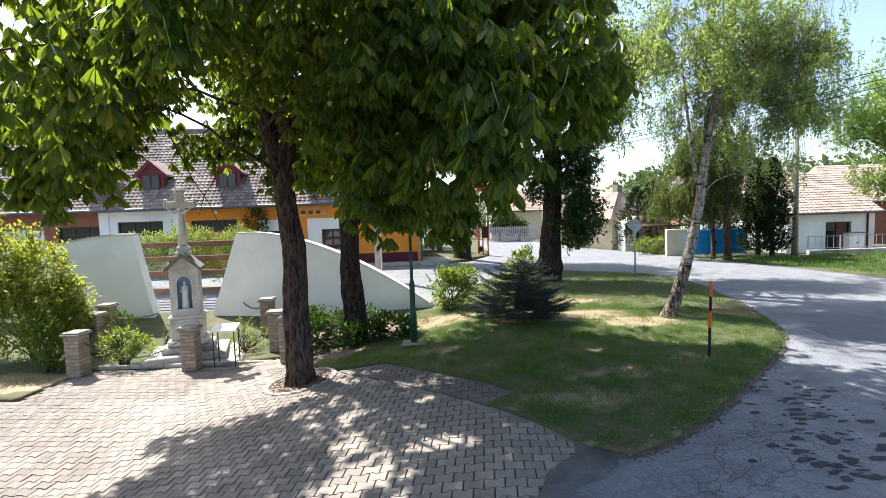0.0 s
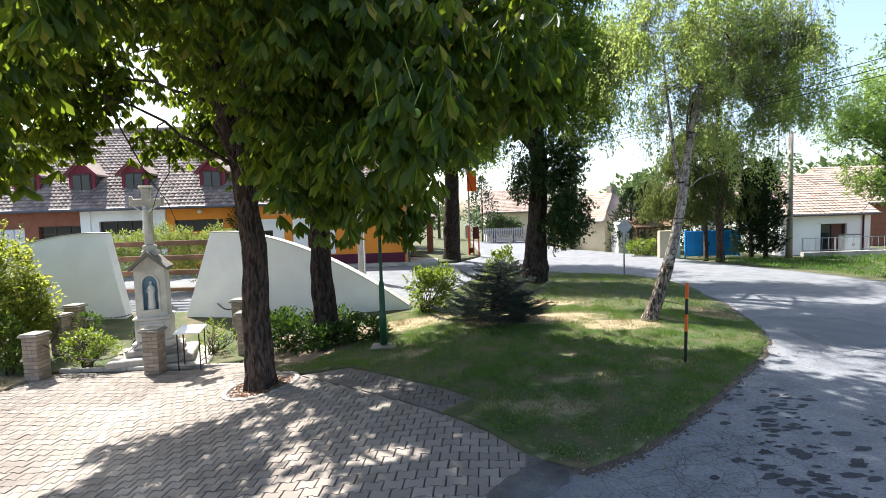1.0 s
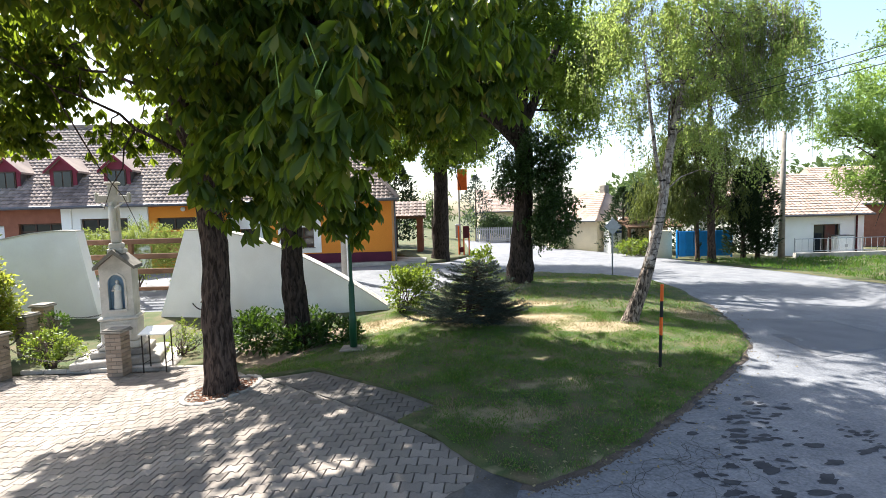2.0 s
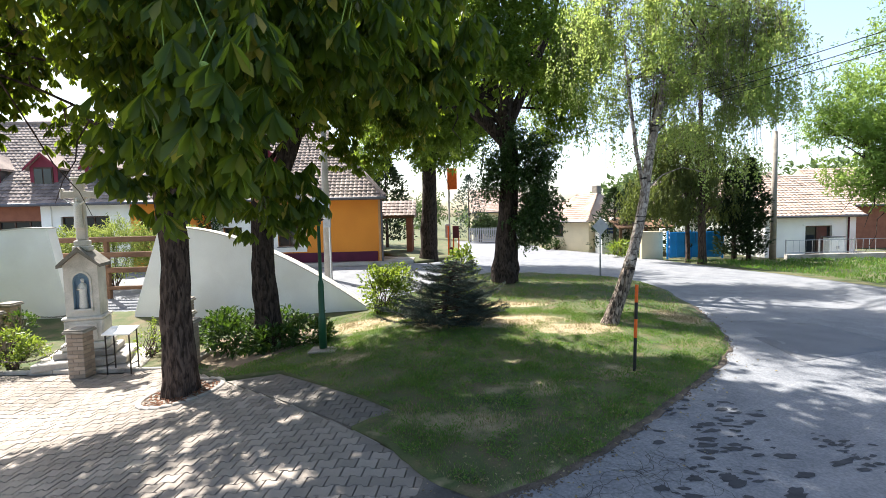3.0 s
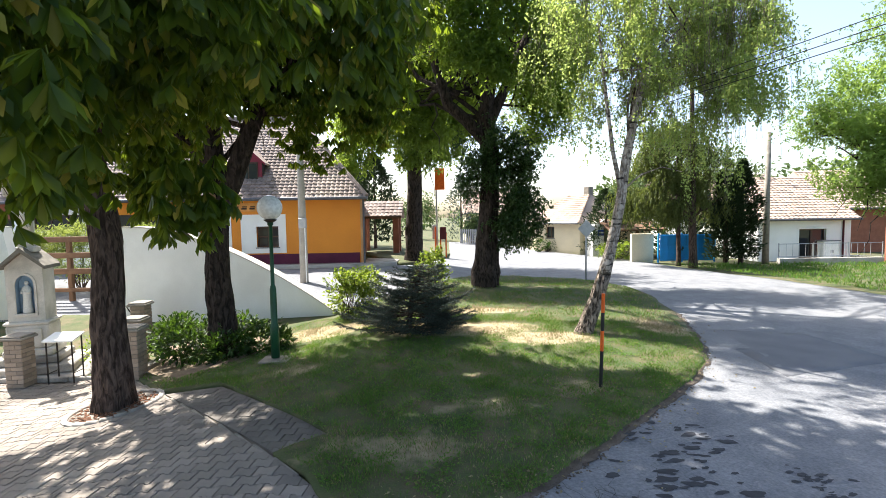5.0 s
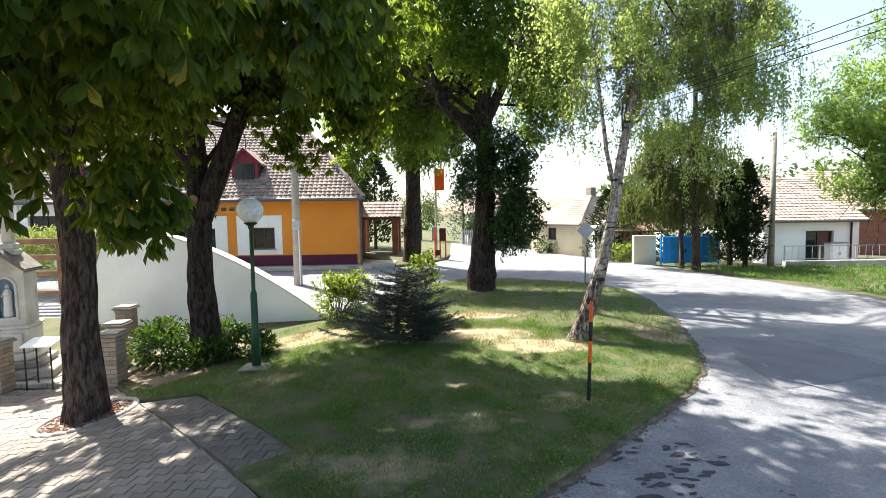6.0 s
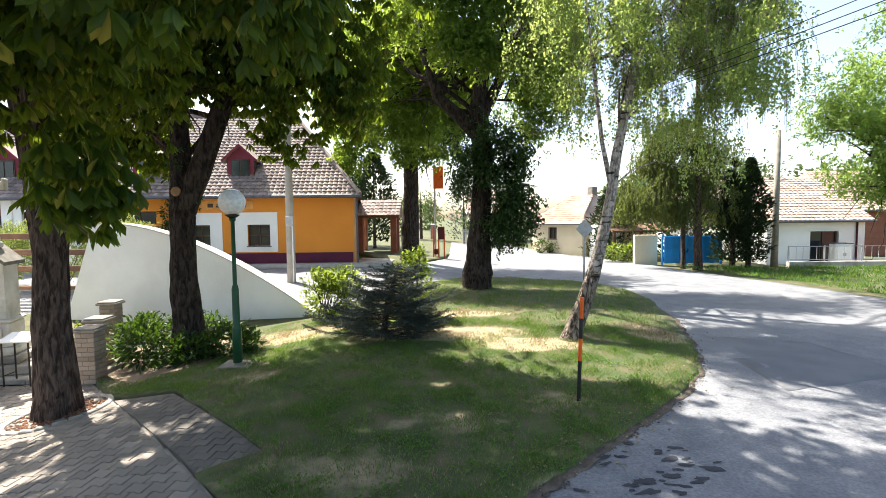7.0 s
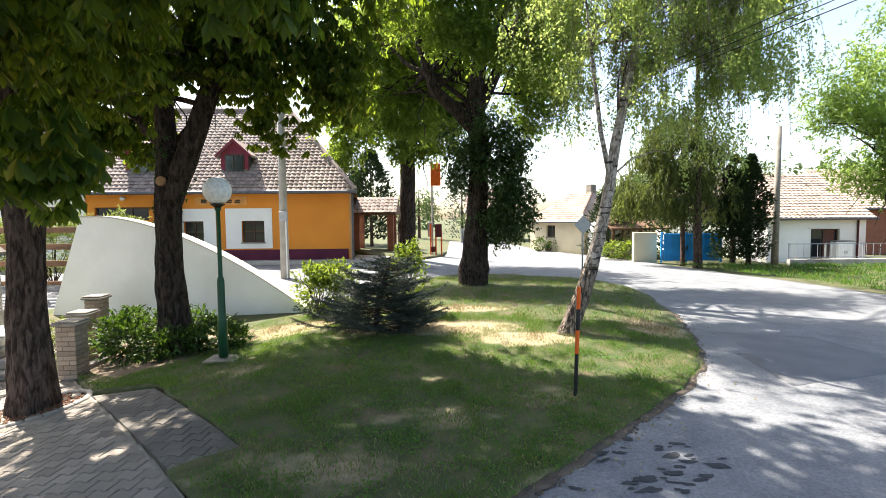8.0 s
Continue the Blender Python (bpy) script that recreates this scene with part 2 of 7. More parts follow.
BARK = bark_mat("chestnut_bark", (0.135, 0.094, 0.076), (0.03, 0.021, 0.017), (0.085, 0.062, 0.052), 12.0, 3.0, 0.022)
# Bark tone darkened to stand for the shade on the ash trunk.
ASH_BARK = bark_mat("shaded_bark", (0.075, 0.056, 0.046), (0.018, 0.014, 0.012), (0.05, 0.038, 0.032), 9.0, 3.4, 0.03)
BIRCH_BARK = bark_mat("birch_bark", (0.54, 0.49, 0.44), (0.15, 0.12, 0.10), (0.36, 0.31, 0.27), 11.0, 5.0, 0.02, (0.035, 0.03, 0.027))
BIRCH_FOOT = bark_mat("rough_birch_bark", (0.40, 0.33, 0.27), (0.045, 0.036, 0.03), (0.24, 0.19, 0.155), 14.0, 5.0, 0.03)
CUT_WOOD = mat("cut_wood", (0.34, 0.20, 0.10), (0.26, 0.15, 0.08), 9, 0.8, 0.2)
CHESTNUT = leaf_mat("chestnut_leaf", (0.009, 0.028, 0.005), (0.030, 0.066, 0.010), (0.52, 0.68, 0.045), 0.36, 0.45, (0.24, 0.19, 0.035), spec=0.2)
BURR = mat("green_burr", (0.26, 0.36, 0.09), (0.20, 0.29, 0.06), 12, 0.7, 0.4, 120)
ASH_LEAF = leaf_mat("ash_leaf", (0.028, 0.072, 0.012), (0.07, 0.13, 0.022), (0.52, 0.68, 0.08), 0.52, 0.5)
DARK_LEAF = leaf_mat("ivy_leaf", (0.016, 0.044, 0.012), (0.045, 0.085, 0.022), (0.10, 0.18, 0.03), 0.25, 0.45)
BIRCH_LEAF = leaf_mat("birch_leaf", (0.09, 0.15, 0.035), (0.17, 0.23, 0.065), (0.66, 0.80, 0.22), 0.58, 0.45, (0.40, 0.38, 0.07))
WALNUT_LEAF = leaf_mat("walnut_leaf", (0.075, 0.15, 0.03), (0.15, 0.235, 0.055), (0.54, 0.72, 0.15), 0.54, 0.5)
CONIFER = leaf_mat("dark_needles", (0.014, 0.03, 0.013), (0.028, 0.05, 0.018), (0.05, 0.09, 0.02), 0.15, 0.6)
SPRUCE = leaf_mat("blue_spruce_needles", (0.008, 0.020, 0.015), (0.085, 0.115, 0.098), (0.07, 0.11, 0.06), 0.12, 0.6)
LAUREL = leaf_mat("laurel_leaf", (0.007, 0.024, 0.006), (0.028, 0.07, 0.014), (0.20, 0.36, 0.03), 0.22, 0.55)
GOLD_LEAF = leaf_mat("yellow_green_leaf", (0.03, 0.075, 0.012), (0.11, 0.18, 0.028), (0.42, 0.52, 0.05), 0.44, 0.4)
JUNIPER = leaf_mat("juniper_spray", (0.14, 0.20, 0.05), (0.26, 0.31, 0.085), (0.42, 0.48, 0.09), 0.36, 0.6)
MIX_LEAF = leaf_mat("shrub_leaf", (0.06, 0.12, 0.02), (0.19, 0.235, 0.04), (0.58, 0.62, 0.07), 0.52, 0.4, (0.30, 0.13, 0.05))
OLIVE_LEAF = leaf_mat("olive_hanging_leaf", (0.04, 0.062, 0.018), (0.09, 0.11, 0.03), (0.30, 0.36, 0.06), 0.35, 0.55)
FAR_LEAF = leaf_mat("far_tree_leaf", (0.05, 0.09, 0.03), (0.09, 0.13, 0.045), (0.15, 0.22, 0.06), 0.3, 0.6)


# ---- helpers of the scene ----
def smooth(v):
    v = min(1.0, max(0.0, v))
    return v * v * (3 - 2 * v)


def G(x, y):
    """The height of the ground, bent to fit the camera's view: a western dip in the plaza, a slight climb of the
    street.
    """
    v = min(1.0, max(0.0, (0.9 - x) / 5.6))
    dip = -0.68 * (0.35 * smooth(v) + 0.65 * v) * (1 - smooth((y - 11.0) / 5.5))
    street = 0.4 * smooth((y - 14) / 9) * smooth((6 - x) / 8)
    mound = 0.1 * smooth((y - 8.5) / 2.5) * smooth((x + 0.2) / 1.5) * smooth((8 - x) / 1.5) * (1 - smooth((y - 17) / 2))
    return dip + street + mound


EDGE = [(1.75, 5.42), (2.2, 5.15), (2.8, 5.45), (3.5, 6.0), (4.35, 6.8), (5.3, 7.7), (6.1, 8.5), (6.75, 9.25), (7.5, 10.9), (8.2, 13.0)]


def worn(x, y):
    """How trodden and dry the grass is, from 0 to 1."""
    k = 0.0
    for (x1, y1), (x2, y2) in zip(EDGE, EDGE[1:]):
        t = max(0.0, min(1.0, ((x - x1) * (x2 - x1) + (y - y1) * (y2 - y1)) / ((x2 - x1) ** 2 + (y2 - y1) ** 2)))
        k = max(k, 0.24 - 1.0 * math.hypot(x - x1 - t * (x2 - x1), y - y1 - t * (y2 - y1)))
    for cx, cy, rx, ry in ((2.9, 11.4, 2.0, 0.8), (0.1, 11.95, 1.3, 0.75), (4.5, 10.6, 1.0, 0.5), (3.6, 13.2, 1.2, 0.4), (-9.6, 10.2, 2.6, 0.75), (-3.3, 10.75, 0.7, 0.35), (7.0, 11.3, 0.6, 0.9)):
        k = max(k, 1.15 * (1 - ((x - cx) / rx) ** 2 - ((y - cy) / ry) ** 2))
    for cx, cy, rx, ry in ((2.0, 6.6, 1.3, 0.55), (3.1, 7.6, 0.9, 0.45), (0.2, 9.4, 0.9, 0.4), (4.6, 8.3, 0.6, 0.4)):
        k = max(k, 0.5 * (1 - ((x - cx) / rx) ** 2 - ((y - cy) / ry) ** 2))
    return min(1.0, max(0.0, k + 0.25 * noise.noise(Vector((x * 1.6, y * 1.6, 2)))) if k > 0 else 0.0)


def thing(name, x, y, z, label, category, group="", kind="", turn=0):
    ob = new(name)
    ob.matrix_world = pose(x, y, z, 0, 0, turn)
    ob.empty_display_size = 0.1
    return tagged(ob, label, category, group, kind)


def put_mesh(name, verts, faces, material, parent=None, label="", shade=False, kind="", category=""):
    me = bpy.data.meshes.new(name)
    me.from_pydata([tuple(v) for v in verts], [], faces)
    me.materials.append(material)
    if shade:
        me.polygons.foreach_set("use_smooth", [True] * len(me.polygons))
    me.update()
    ob = new(name, me)
    ob.parent = parent
    return tagged(ob, label, category, "", kind)


class Lump:
    """Vertices and faces gathered into one mesh."""

    def __init__(self):
        self.v, self.f = [], []

    def add(self, verts, faces):
        k = len(self.v)
        self.v += [tuple(p) for p in verts]
        self.f += [tuple(i + k for i in q) for q in faces]
        return self

    def box(self, x, y, z, sx, sy, sz, bev=0.008, m=None):
        """A box on z with chamfered edges, centred on x and y."""
        hx, hy, b = sx / 2, sy / 2, min(bev, sx / 3, sy / 3, sz / 3)
        rings = [(0, b), (b, 0), (sz - b, 0), (sz, b)]
        v = []
        for h, i in rings:
            ex, ey = hx - i, hy - i
            c = b if i == 0 else b
            v += [(-ex + c, -ey, h), (ex - c, -ey, h), (ex, -ey + c, h), (ex, ey - c, h), (ex - c, ey, h), (-ex + c, ey, h), (-ex, ey - c, h), (-ex, -ey + c, h)]
        f = [tuple(range(7, -1, -1)), tuple(range(24, 32))]
        for r in range(3):
            for q in range(8):
                a, c = r * 8 + q, r * 8 + (q + 1) % 8
                f.append((a, c, c + 8, a + 8))
        p = [Vector((x + a, y + b2, z + c)) for a, b2, c in v]
        return self.add([m @ q for q in p] if m else p, f)

    def tube(self, pts, radii, seg=8, rough=0.0, cap=True, seed=0):
        pts = [Vector(p) for p in pts]
        if not hasattr(radii, "__len__"):
            radii = [radii] * len(pts)
        v, f = [], []
        side = None
        for i, p in enumerate(pts):
            d = (pts[min(i + 1, len(pts) - 1)] - pts[max(i - 1, 0)]).normalized()
            if side is None:
                side = d.orthogonal().normalized()
            side = (side - d * side.dot(d)).normalized()
            up = d.cross(side)
            for s in range(seg):
                a = 2 * math.pi * s / seg
                w = side * math.cos(a) + up * math.sin(a)
                k = radii[i]
                if rough:
                    k *= 1 + rough * noise.noise(Vector((math.cos(a) * 2.2 + seed, math.sin(a) * 2.2, p.z * 0.9 + seed))) + 0.5 * rough * noise.noise(Vector((math.cos(a) * 6, math.sin(a) * 6, p.z * 2.5 + seed)))
                if rough and seg > 30:
                    k *= 1 + 0.09 * noise.noise(Vector((math.cos(a) * 9 + seed, math.sin(a) * 9, p.z * 1.4)))
                v.append(p + w * k)
        for i in range(len(pts) - 1):
            for s in range(seg):
                a, b = i * seg + s, i * seg + (s + 1) % seg
                f.append((a, b, b + seg, a + seg))
        if cap:
            f.append(tuple(range(seg - 1, -1, -1)))
            f.append(tuple((len(pts) - 1) * seg + s for s in range(seg)))
        return self.add(v, f)

    def prism(self, outline, axis, lo, hi):
        """An outline in two coordinates, drawn out along the third axis ('x', 'y' or 'z')."""
        n = len(outline)
        put = {"x": lambda a, b, c: (c, a, b), "y": lambda a, b, c: (a, c, b), "z": lambda a, b, c: (a, b, c)}[axis]
        v = [put(a, b, lo) for a, b in outline] + [put(a, b, hi) for a, b in outline]
        f = [tuple(range(n - 1, -1, -1)), tuple(range(n, 2 * n))] + [(i, (i + 1) % n, n + (i + 1) % n, n + i) for i in range(n)]
        return self.add(v, f)

    def ball(self, x, y, z, r, seg=16, rings=10, squash=(1, 1, 1)):
        v, f = [(x, y, z - r * squash[2])], []
        for i in range(1, rings):
            a = math.pi * i / rings
            for s in range(seg):
                b = 2 * math.pi * s / seg
                v.append((x + r * squash[0] * math.sin(a) * math.cos(b), y + r * squash[1] * math.sin(a) * math.sin(b), z - r * squash[2] * math.cos(a)))
        v.append((x, y, z + r * squash[2]))
        top = len(v) - 1
        for s in range(seg):
            f.append((0, 1 + (s + 1) % seg, 1 + s))
            f.append((top, top - seg + s, top - seg + (s + 1) % seg))
        for i in range(rings - 2):
            for s in range(seg):
                a, b = 1 + i * seg + s, 1 + i * seg + (s + 1) % seg
                f.append((a, b, b + seg, a + seg))
        return self.add(v, f)

    def lathe(self, profile, x=0, y=0, seg=16):
        """A turned form from (radius, height) pairs."""
        v, f = [], []
        for r, h in profile:
            for s in range(seg):
                a = 2 * math.pi * s / seg
                v.append((x + r * math.cos(a), y + r * math.sin(a), h))
        for i in range(len(profile) - 1):
            for s in range(seg):
                a, b = i * seg + s, i * seg + (s + 1) % seg
                f.append((a, b, b + seg, a + seg))
        f += [tuple(range(seg - 1, -1, -1)), tuple((len(profile) - 1) * seg + s for s in range(seg))]
        return self.add(v, f)

    def done(self, name, material, parent=None, label="", shade=False, kind="", category=""):
        return put_mesh(name, self.v, self.f, material, parent, label, shade, kind, category)


def inside(poly, x, y):
    hit, n = False, len(poly)
    for i in range(n):
        (x1, y1), (x2, y2) = poly[i], poly[i - 1]
        if (y1 > y) != (y2 > y) and x < (x2 - x1) * (y - y1) / (y2 - y1) + x1:
            hit = not hit
    return hit


def sheet(name, poly, step, lift, material, label, category, ragged=0.0, thick=0.06):
    """A patch of ground with the outline poly, draped over the slope and turned down at its rim."""
    rim = []
    for i in range(len(poly)):
        a, b = Vector(poly[i]), Vector(poly[(i + 1) % len(poly)])
        n = max(1, int((b - a).length / (step * 0.6)))
        for k in range(n):
            p = a.lerp(b, k / n)
            if ragged:
                p += Vector((noise.noise(Vector((p.x * 1.7, p.y * 1.7, 3))), noise.noise(Vector((p.x * 1.7, p.y * 1.7, 9))))) * ragged
                p += Vector((noise.noise(Vector((p.x * 7, p.y * 7, 3))), noise.noise(Vector((p.x * 7, p.y * 7, 9))))) * ragged * 0.4
            rim.append(p)
    xs, ys = [p.x for p in rim], [p.y for p in rim]
    pts = list(rim)
    flat = [(p.x, p.y) for p in rim]
    x = min(xs) + step / 2
    while x < max(xs):
        y = min(ys) + step / 2
        while y < max(ys):
            if inside(flat, x, y):
                pts.append(Vector((x + rng.uniform(-0.2, 0.2) * step, y + rng.uniform(-0.2, 0.2) * step)))
            y += step
        x += step
    n = len(rim)
    co, _, faces, *_ = mathutils.geometry.delaunay_2d_cdt(pts, [(i, (i + 1) % n) for i in range(n)], [list(range(n))], 2, 1e-5)
    v = [(c.x, c.y, G(c.x, c.y) + lift) for c in co]
    faces = [list(q) for q in faces]
    ends = {}
    for q in faces:
        for i in range(len(q)):
            e = (q[i], q[(i + 1) % len(q)])
            if (e[1], e[0]) in ends:
                del ends[(e[1], e[0])]
            else:
                ends[e] = True
    low = {}
    for a, b in list(ends):
        for k in (a, b):
            if k not in low:
                low[k] = len(v)
                v.append((v[k][0], v[k][1], v[k][2] - thick))
        faces.append([b, a, low[a], low[b]])
    ob = put_mesh(name, v, faces, material, shade=True)
    return tagged(ob, label, category, "", "structure")


def leaves(name, pos, way, size, width, material, parent, label="", fold=0.25, shape="oval", roll=None, kind="stuff", curl=0.25):
    """Many leaves as one mesh. pos: their stalk ends; way: the way they point; size: their lengths."""
    n = len(pos)
    pos, way = np.asarray(pos, float), np.asarray(way, float)
    way = way / np.maximum(np.linalg.norm(way, axis=1, keepdims=True), 1e-6)
    size = np.broadcast_to(np.asarray(size, float), (n,))[:, None]
    ref = rng.normal(size=(n, 3)) * 0.5 + (0, 0, 1)
    side = np.cross(way, ref)
    side /= np.maximum(np.linalg.norm(side, axis=1, keepdims=True), 1e-6)
    up = np.cross(side, way)
    w = size * width
    if shape == "oval":
        rows = [(0, 0, 0), (0.45, 0.5, fold), (1, 0, -curl), (0.45, -0.5, fold)]
        quads = [(0, 1, 2), (0, 2, 3)]
    else:
        rows = [(0, 0, 0), (0.35, 0.28, fold * 0.6), (0.72, 0.5, fold - curl * 0.5), (1, 0, -curl), (0.72, -0.5, fold - curl * 0.5), (0.35, -0.28, fold * 0.6)]
        quads = [(0, 1, 2, 3), (0, 3, 4, 5)]
    k = len(rows)
    v = np.empty((n, k, 3))
    for i, (a, b, c) in enumerate(rows):
        v[:, i] = pos + way * size * a + side * w * b + up * w * c
    f = np.array(quads)[None] + (np.arange(n) * k)[:, None, None]
    me = bpy.data.meshes.new(name)
    nq, ql = n * len(quads), len(quads[0])
    me.vertices.add(n * k)
    me.vertices.foreach_set("co", v.ravel())
    me.loops.add(nq * ql)
    me.loops.foreach_set("vertex_index", f.reshape(-1).astype(np.int32))
    me.polygons.add(nq)
    me.polygons.foreach_set("loop_start", (np.arange(nq) * ql).astype(np.int32))
    me.polygons.foreach_set("loop_total", np.full(nq, ql, np.int32))
    me.materials.append(material)
    me.update(calc_edges=True)
    ob = new(name, me)
    ob.parent = parent
    return tagged(ob, label, "", "", kind)


def in_blobs(blobs, n, hollow=0.55):
    """Points in ellipsoids (x, y, z, rx, ry, rz), denser towards their skins."""
    vol = np.array([b[3] * b[4] * b[5] for b in blobs]) ** 0.75
    pick = rng.choice(len(blobs), n, p=vol / vol.sum())
    d = rng.normal(size=(n, 3))
    d /= np.linalg.norm(d, axis=1, keepdims=True)
    r = hollow + (1 - hollow) * rng.random(n) ** 0.7
    r *= 1 + 0.16 * rng.normal(size=n).clip(-1.5, 1.5)
    b = np.array(blobs)[pick]
    return b[:, :3] + d * r[:, None] * b[:, 3:], d


def clumped(p, scale=1.1, cut=-0.04, seed=0.0):
    """Which points stay when a crown breaks up into clumps with gaps between them."""
    return np.array([noise.noise(Vector(q * scale) + Vector((seed, seed, seed))) + 0.5 * noise.noise(Vector(q * scale * 2.7)) > cut for q in p], bool)


def palmate(points, length, droop=0.75):
    """Stalk ends and ways of the leaflets of hand-shaped leaves at the points."""
    n = len(points)
    a0 = rng.uniform(0, 2 * math.pi, n)
    tilt = rng.uniform(0.2, 0.9, n)
    pos, way, size = [], [], []
    for i, a in enumerate(np.linspace(-2.2, 2.2, 7)):
        ang = a0 + a
        flat = np.stack([np.cos(ang), np.sin(ang), np.zeros(n)], 1)
        lean = np.stack([np.cos(a0), np.sin(a0), np.zeros(n)], 1)
        way.append(flat + lean * 0.35 + np.stack([np.zeros(n), np.zeros(n), -droop - tilt * 0.6], 1) + rng.normal(size=(n, 3)) * 0.12)
        pos.append(points)
        size.append(length * (1 - 0.1 * abs(a)) * rng.uniform(0.85, 1.15, n))
    return np.concatenate(pos), np.concatenate(way), np.concatenate(size)


def wander(a, b, n, sway, sag=0.0, seed=0):
    """A crooked line of n points from a to b."""
    a, b = Vector(a), Vector(b)
    out = []
    for i in range(n):
        t = i / (n - 1)
        p = a.lerp(b, t)
        k = sway * math.sin(math.pi * t)
        p += Vector((noise.noise(Vector((t * 3 + seed, seed, 0))), noise.noise(Vector((t * 3, seed, 7))), 0.6 * noise.noise(Vector((seed, t * 3, 4))))) * k * 2
        p.z -= sag * t * t
        out.append(p)
    return out


# ---- ground ----
def ground_sheet():
    v, f, idx = [], [], {}
    xs = [-1500, -400, -120, -60] + list(range(-40, 47, 1)) + [60, 120, 400, 1500]
    ys = [-1500, -300, -80, -40] + list(range(-20, 62, 1)) + [80, 140, 400, 1500]
    for x in xs:
        for y in ys:
            idx[x, y] = len(v)
            v.append((x, y, G(x, y) - 0.07))
    for i in range(len(xs) - 1):
        for j in range(len(ys) - 1):
            f.append((idx[xs[i], ys[j]], idx[xs[i + 1], ys[j]], idx[xs[i + 1], ys[j + 1]], idx[xs[i], ys[j + 1]]))
    ob = put_mesh("ground", v, f, GRASS, shade=True)
    tagged(ob, "open ground of short grass and bare soil", "ground", "", "structure")


ground_sheet()
ROAD = [(-30, 14.3), (-30, 20.6), (-2, 21.5), (1.5, 23.5), (3.2, 28.5), (3.5, 46), (8.0, 46), (9.6, 34), (12.2, 27.5), (13.1, 23.7), (13.9, 20.35), (14.6, 18.3), (15.1, 15.3), (16, 8), (17, -14), (-30, -14)]
road = sheet("road", ROAD, 0.5, -0.01, ASPHALT, "grey patched asphalt road curving round the green", "road", 0.08)
LAWN = [(1.28, 7.04), (0.82, 6.58), (1.22, 6.22), (1.75, 5.42), (2.2, 5.15), (2.8, 5.45), (3.5, 6.0), (4.35, 6.8), (5.3, 7.7), (6.1, 8.5), (6.75, 9.25), (7.5, 10.9), (8.2, 13.0), (8.7, 15.5), (8.75, 17.2), (8.2, 18.9), (7.3, 19.6), (5.5, 20.6), (3.8, 20.4), (2.2, 18.5), (1.2, 15.8), (0.3, 14.6), (-4.2, 14.8), (-9.6, 14.9), (-15, 14.9), (-15, 9.6), (-8.75, 9.35), (-8.0, 9.2), (-8.05, 11.0), (-3.6, 11.1), (-1.95, 9.35), (-0.88, 9.2)]
lawn = sheet("lawn", LAWN, 0.2, 0.022, GRASS, "patchy lawn with worn dry spots in tree shade", "lawn", 0.06, 0.06)
wa = lawn.data.attributes.new("worn", "FLOAT", "POINT")
wa.data.foreach_set("value", [worn(q.co.x, q.co.y) for q in lawn.data.vertices])
RIM = [(1.6, 5.6), (1.66, 5.3), (2.2, 5.06), (2.84, 5.37), (3.56, 5.93), (4.41, 6.73), (5.36, 7.62), (6.17, 8.43), (6.83, 9.2), (7.58, 10.86), (8.28, 12.95), (8.3, 13.5), (7.9, 13.4), (7.2, 11), (6.4, 9.4), (5, 8.0), (3.2, 6.4), (2.2, 5.6)]
sheet("lawn_rim", RIM, 0.1, -0.004, SOIL, "dark loose soil along the edge of the lawn", "soil", 0.09, 0.015)


def crumbs():
    """Loose soil, grit and dry leaves along the edge of the lawn."""
    l = Lump()
    for i in range(2600):
        k = int(rng.integers(0, len(EDGE) - 1))
        t = rng.random()
        x = EDGE[k][0] + (EDGE[k + 1][0] - EDGE[k][0]) * t + 0.06 + abs(rng.normal()) * 0.07 - 0.06
        y = EDGE[k][1] + (EDGE[k + 1][1] - EDGE[k][1]) * t - abs(rng.normal()) * 0.07 + 0.04
        r = rng.uniform(0.006, 0.02)
        m = Matrix.Translation((x, y, G(x, y) - 0.012)) @ Euler(rng.uniform(-0.6, 0.6, 3) * (1, 1, 5)).to_matrix().to_4x4()
        v = [(-r, -r * 0.6, 0), (r, -r * 0.7, 0), (r * 0.8, r * 0.7, 0), (-r * 0.9, r * 0.5, 0), (0, 0, r * 0.9)]
        l.add([m @ Vector(p) for p in v], [(0, 1, 4), (1, 2, 4), (2, 3, 4), (3, 0, 4)])
    tagged(l.done("soil_crumbs", SOIL), "loose soil crumbs and grit along the lawn edge", "soil", "", "stuff")


crumbs()
sheet("asphalt_lip", [(1.80, 5.58), (2.1, 5.2), (1.75, 4.8), (1.35, 4.4), (0.9, 3.7), (0.3, 2.4), (-1.1, -2.9), (-1.5, -2.9), (0.05, 2.5), (0.55, 3.7), (1.05, 4.5), (1.5, 5.1)], 0.2, 0.008, DIRTY, "crumbling dirty asphalt edge lapping over the pavers", "asphalt", 0.14, 0.03)
PLAZA = [(1.75, 5.35), (1.2, 6.2), (-1.97, 9.3), (-3.6, 11.05), (-8.0, 10.98), (-7.95, 9.2), (-8.7, 9.3), (-14, 9.5), (-14, -3), (-1.3, -3), (0.2, 2.5), (0.7, 3.8), (1.2, 4.6)]
plaza = sheet("pavement", PLAZA, 0.3, -0.022, JOINT, "plaza of interlocking bone-shaped concrete pavers", "pavement")
STRIP = [(-0.88, 9.2), (1.28, 7.02), (0.80, 6.56), (-1.9, 9.25)]
strip = sheet("side_pavement", STRIP, 0.2, -0.018, JOINT, "strip of dark worn concrete pavers in grass", "pavement")

sheet("bare_patch", [(4.05, 7.9), (4.25, 7.8), (4.55, 7.88), (4.6, 8.02), (4.35, 8.12), (4.1, 8.06)], 0.06, 0.03, BED_SOIL, "small bare patch of stony soil in the lawn", "soil", 0.1, 0.02)
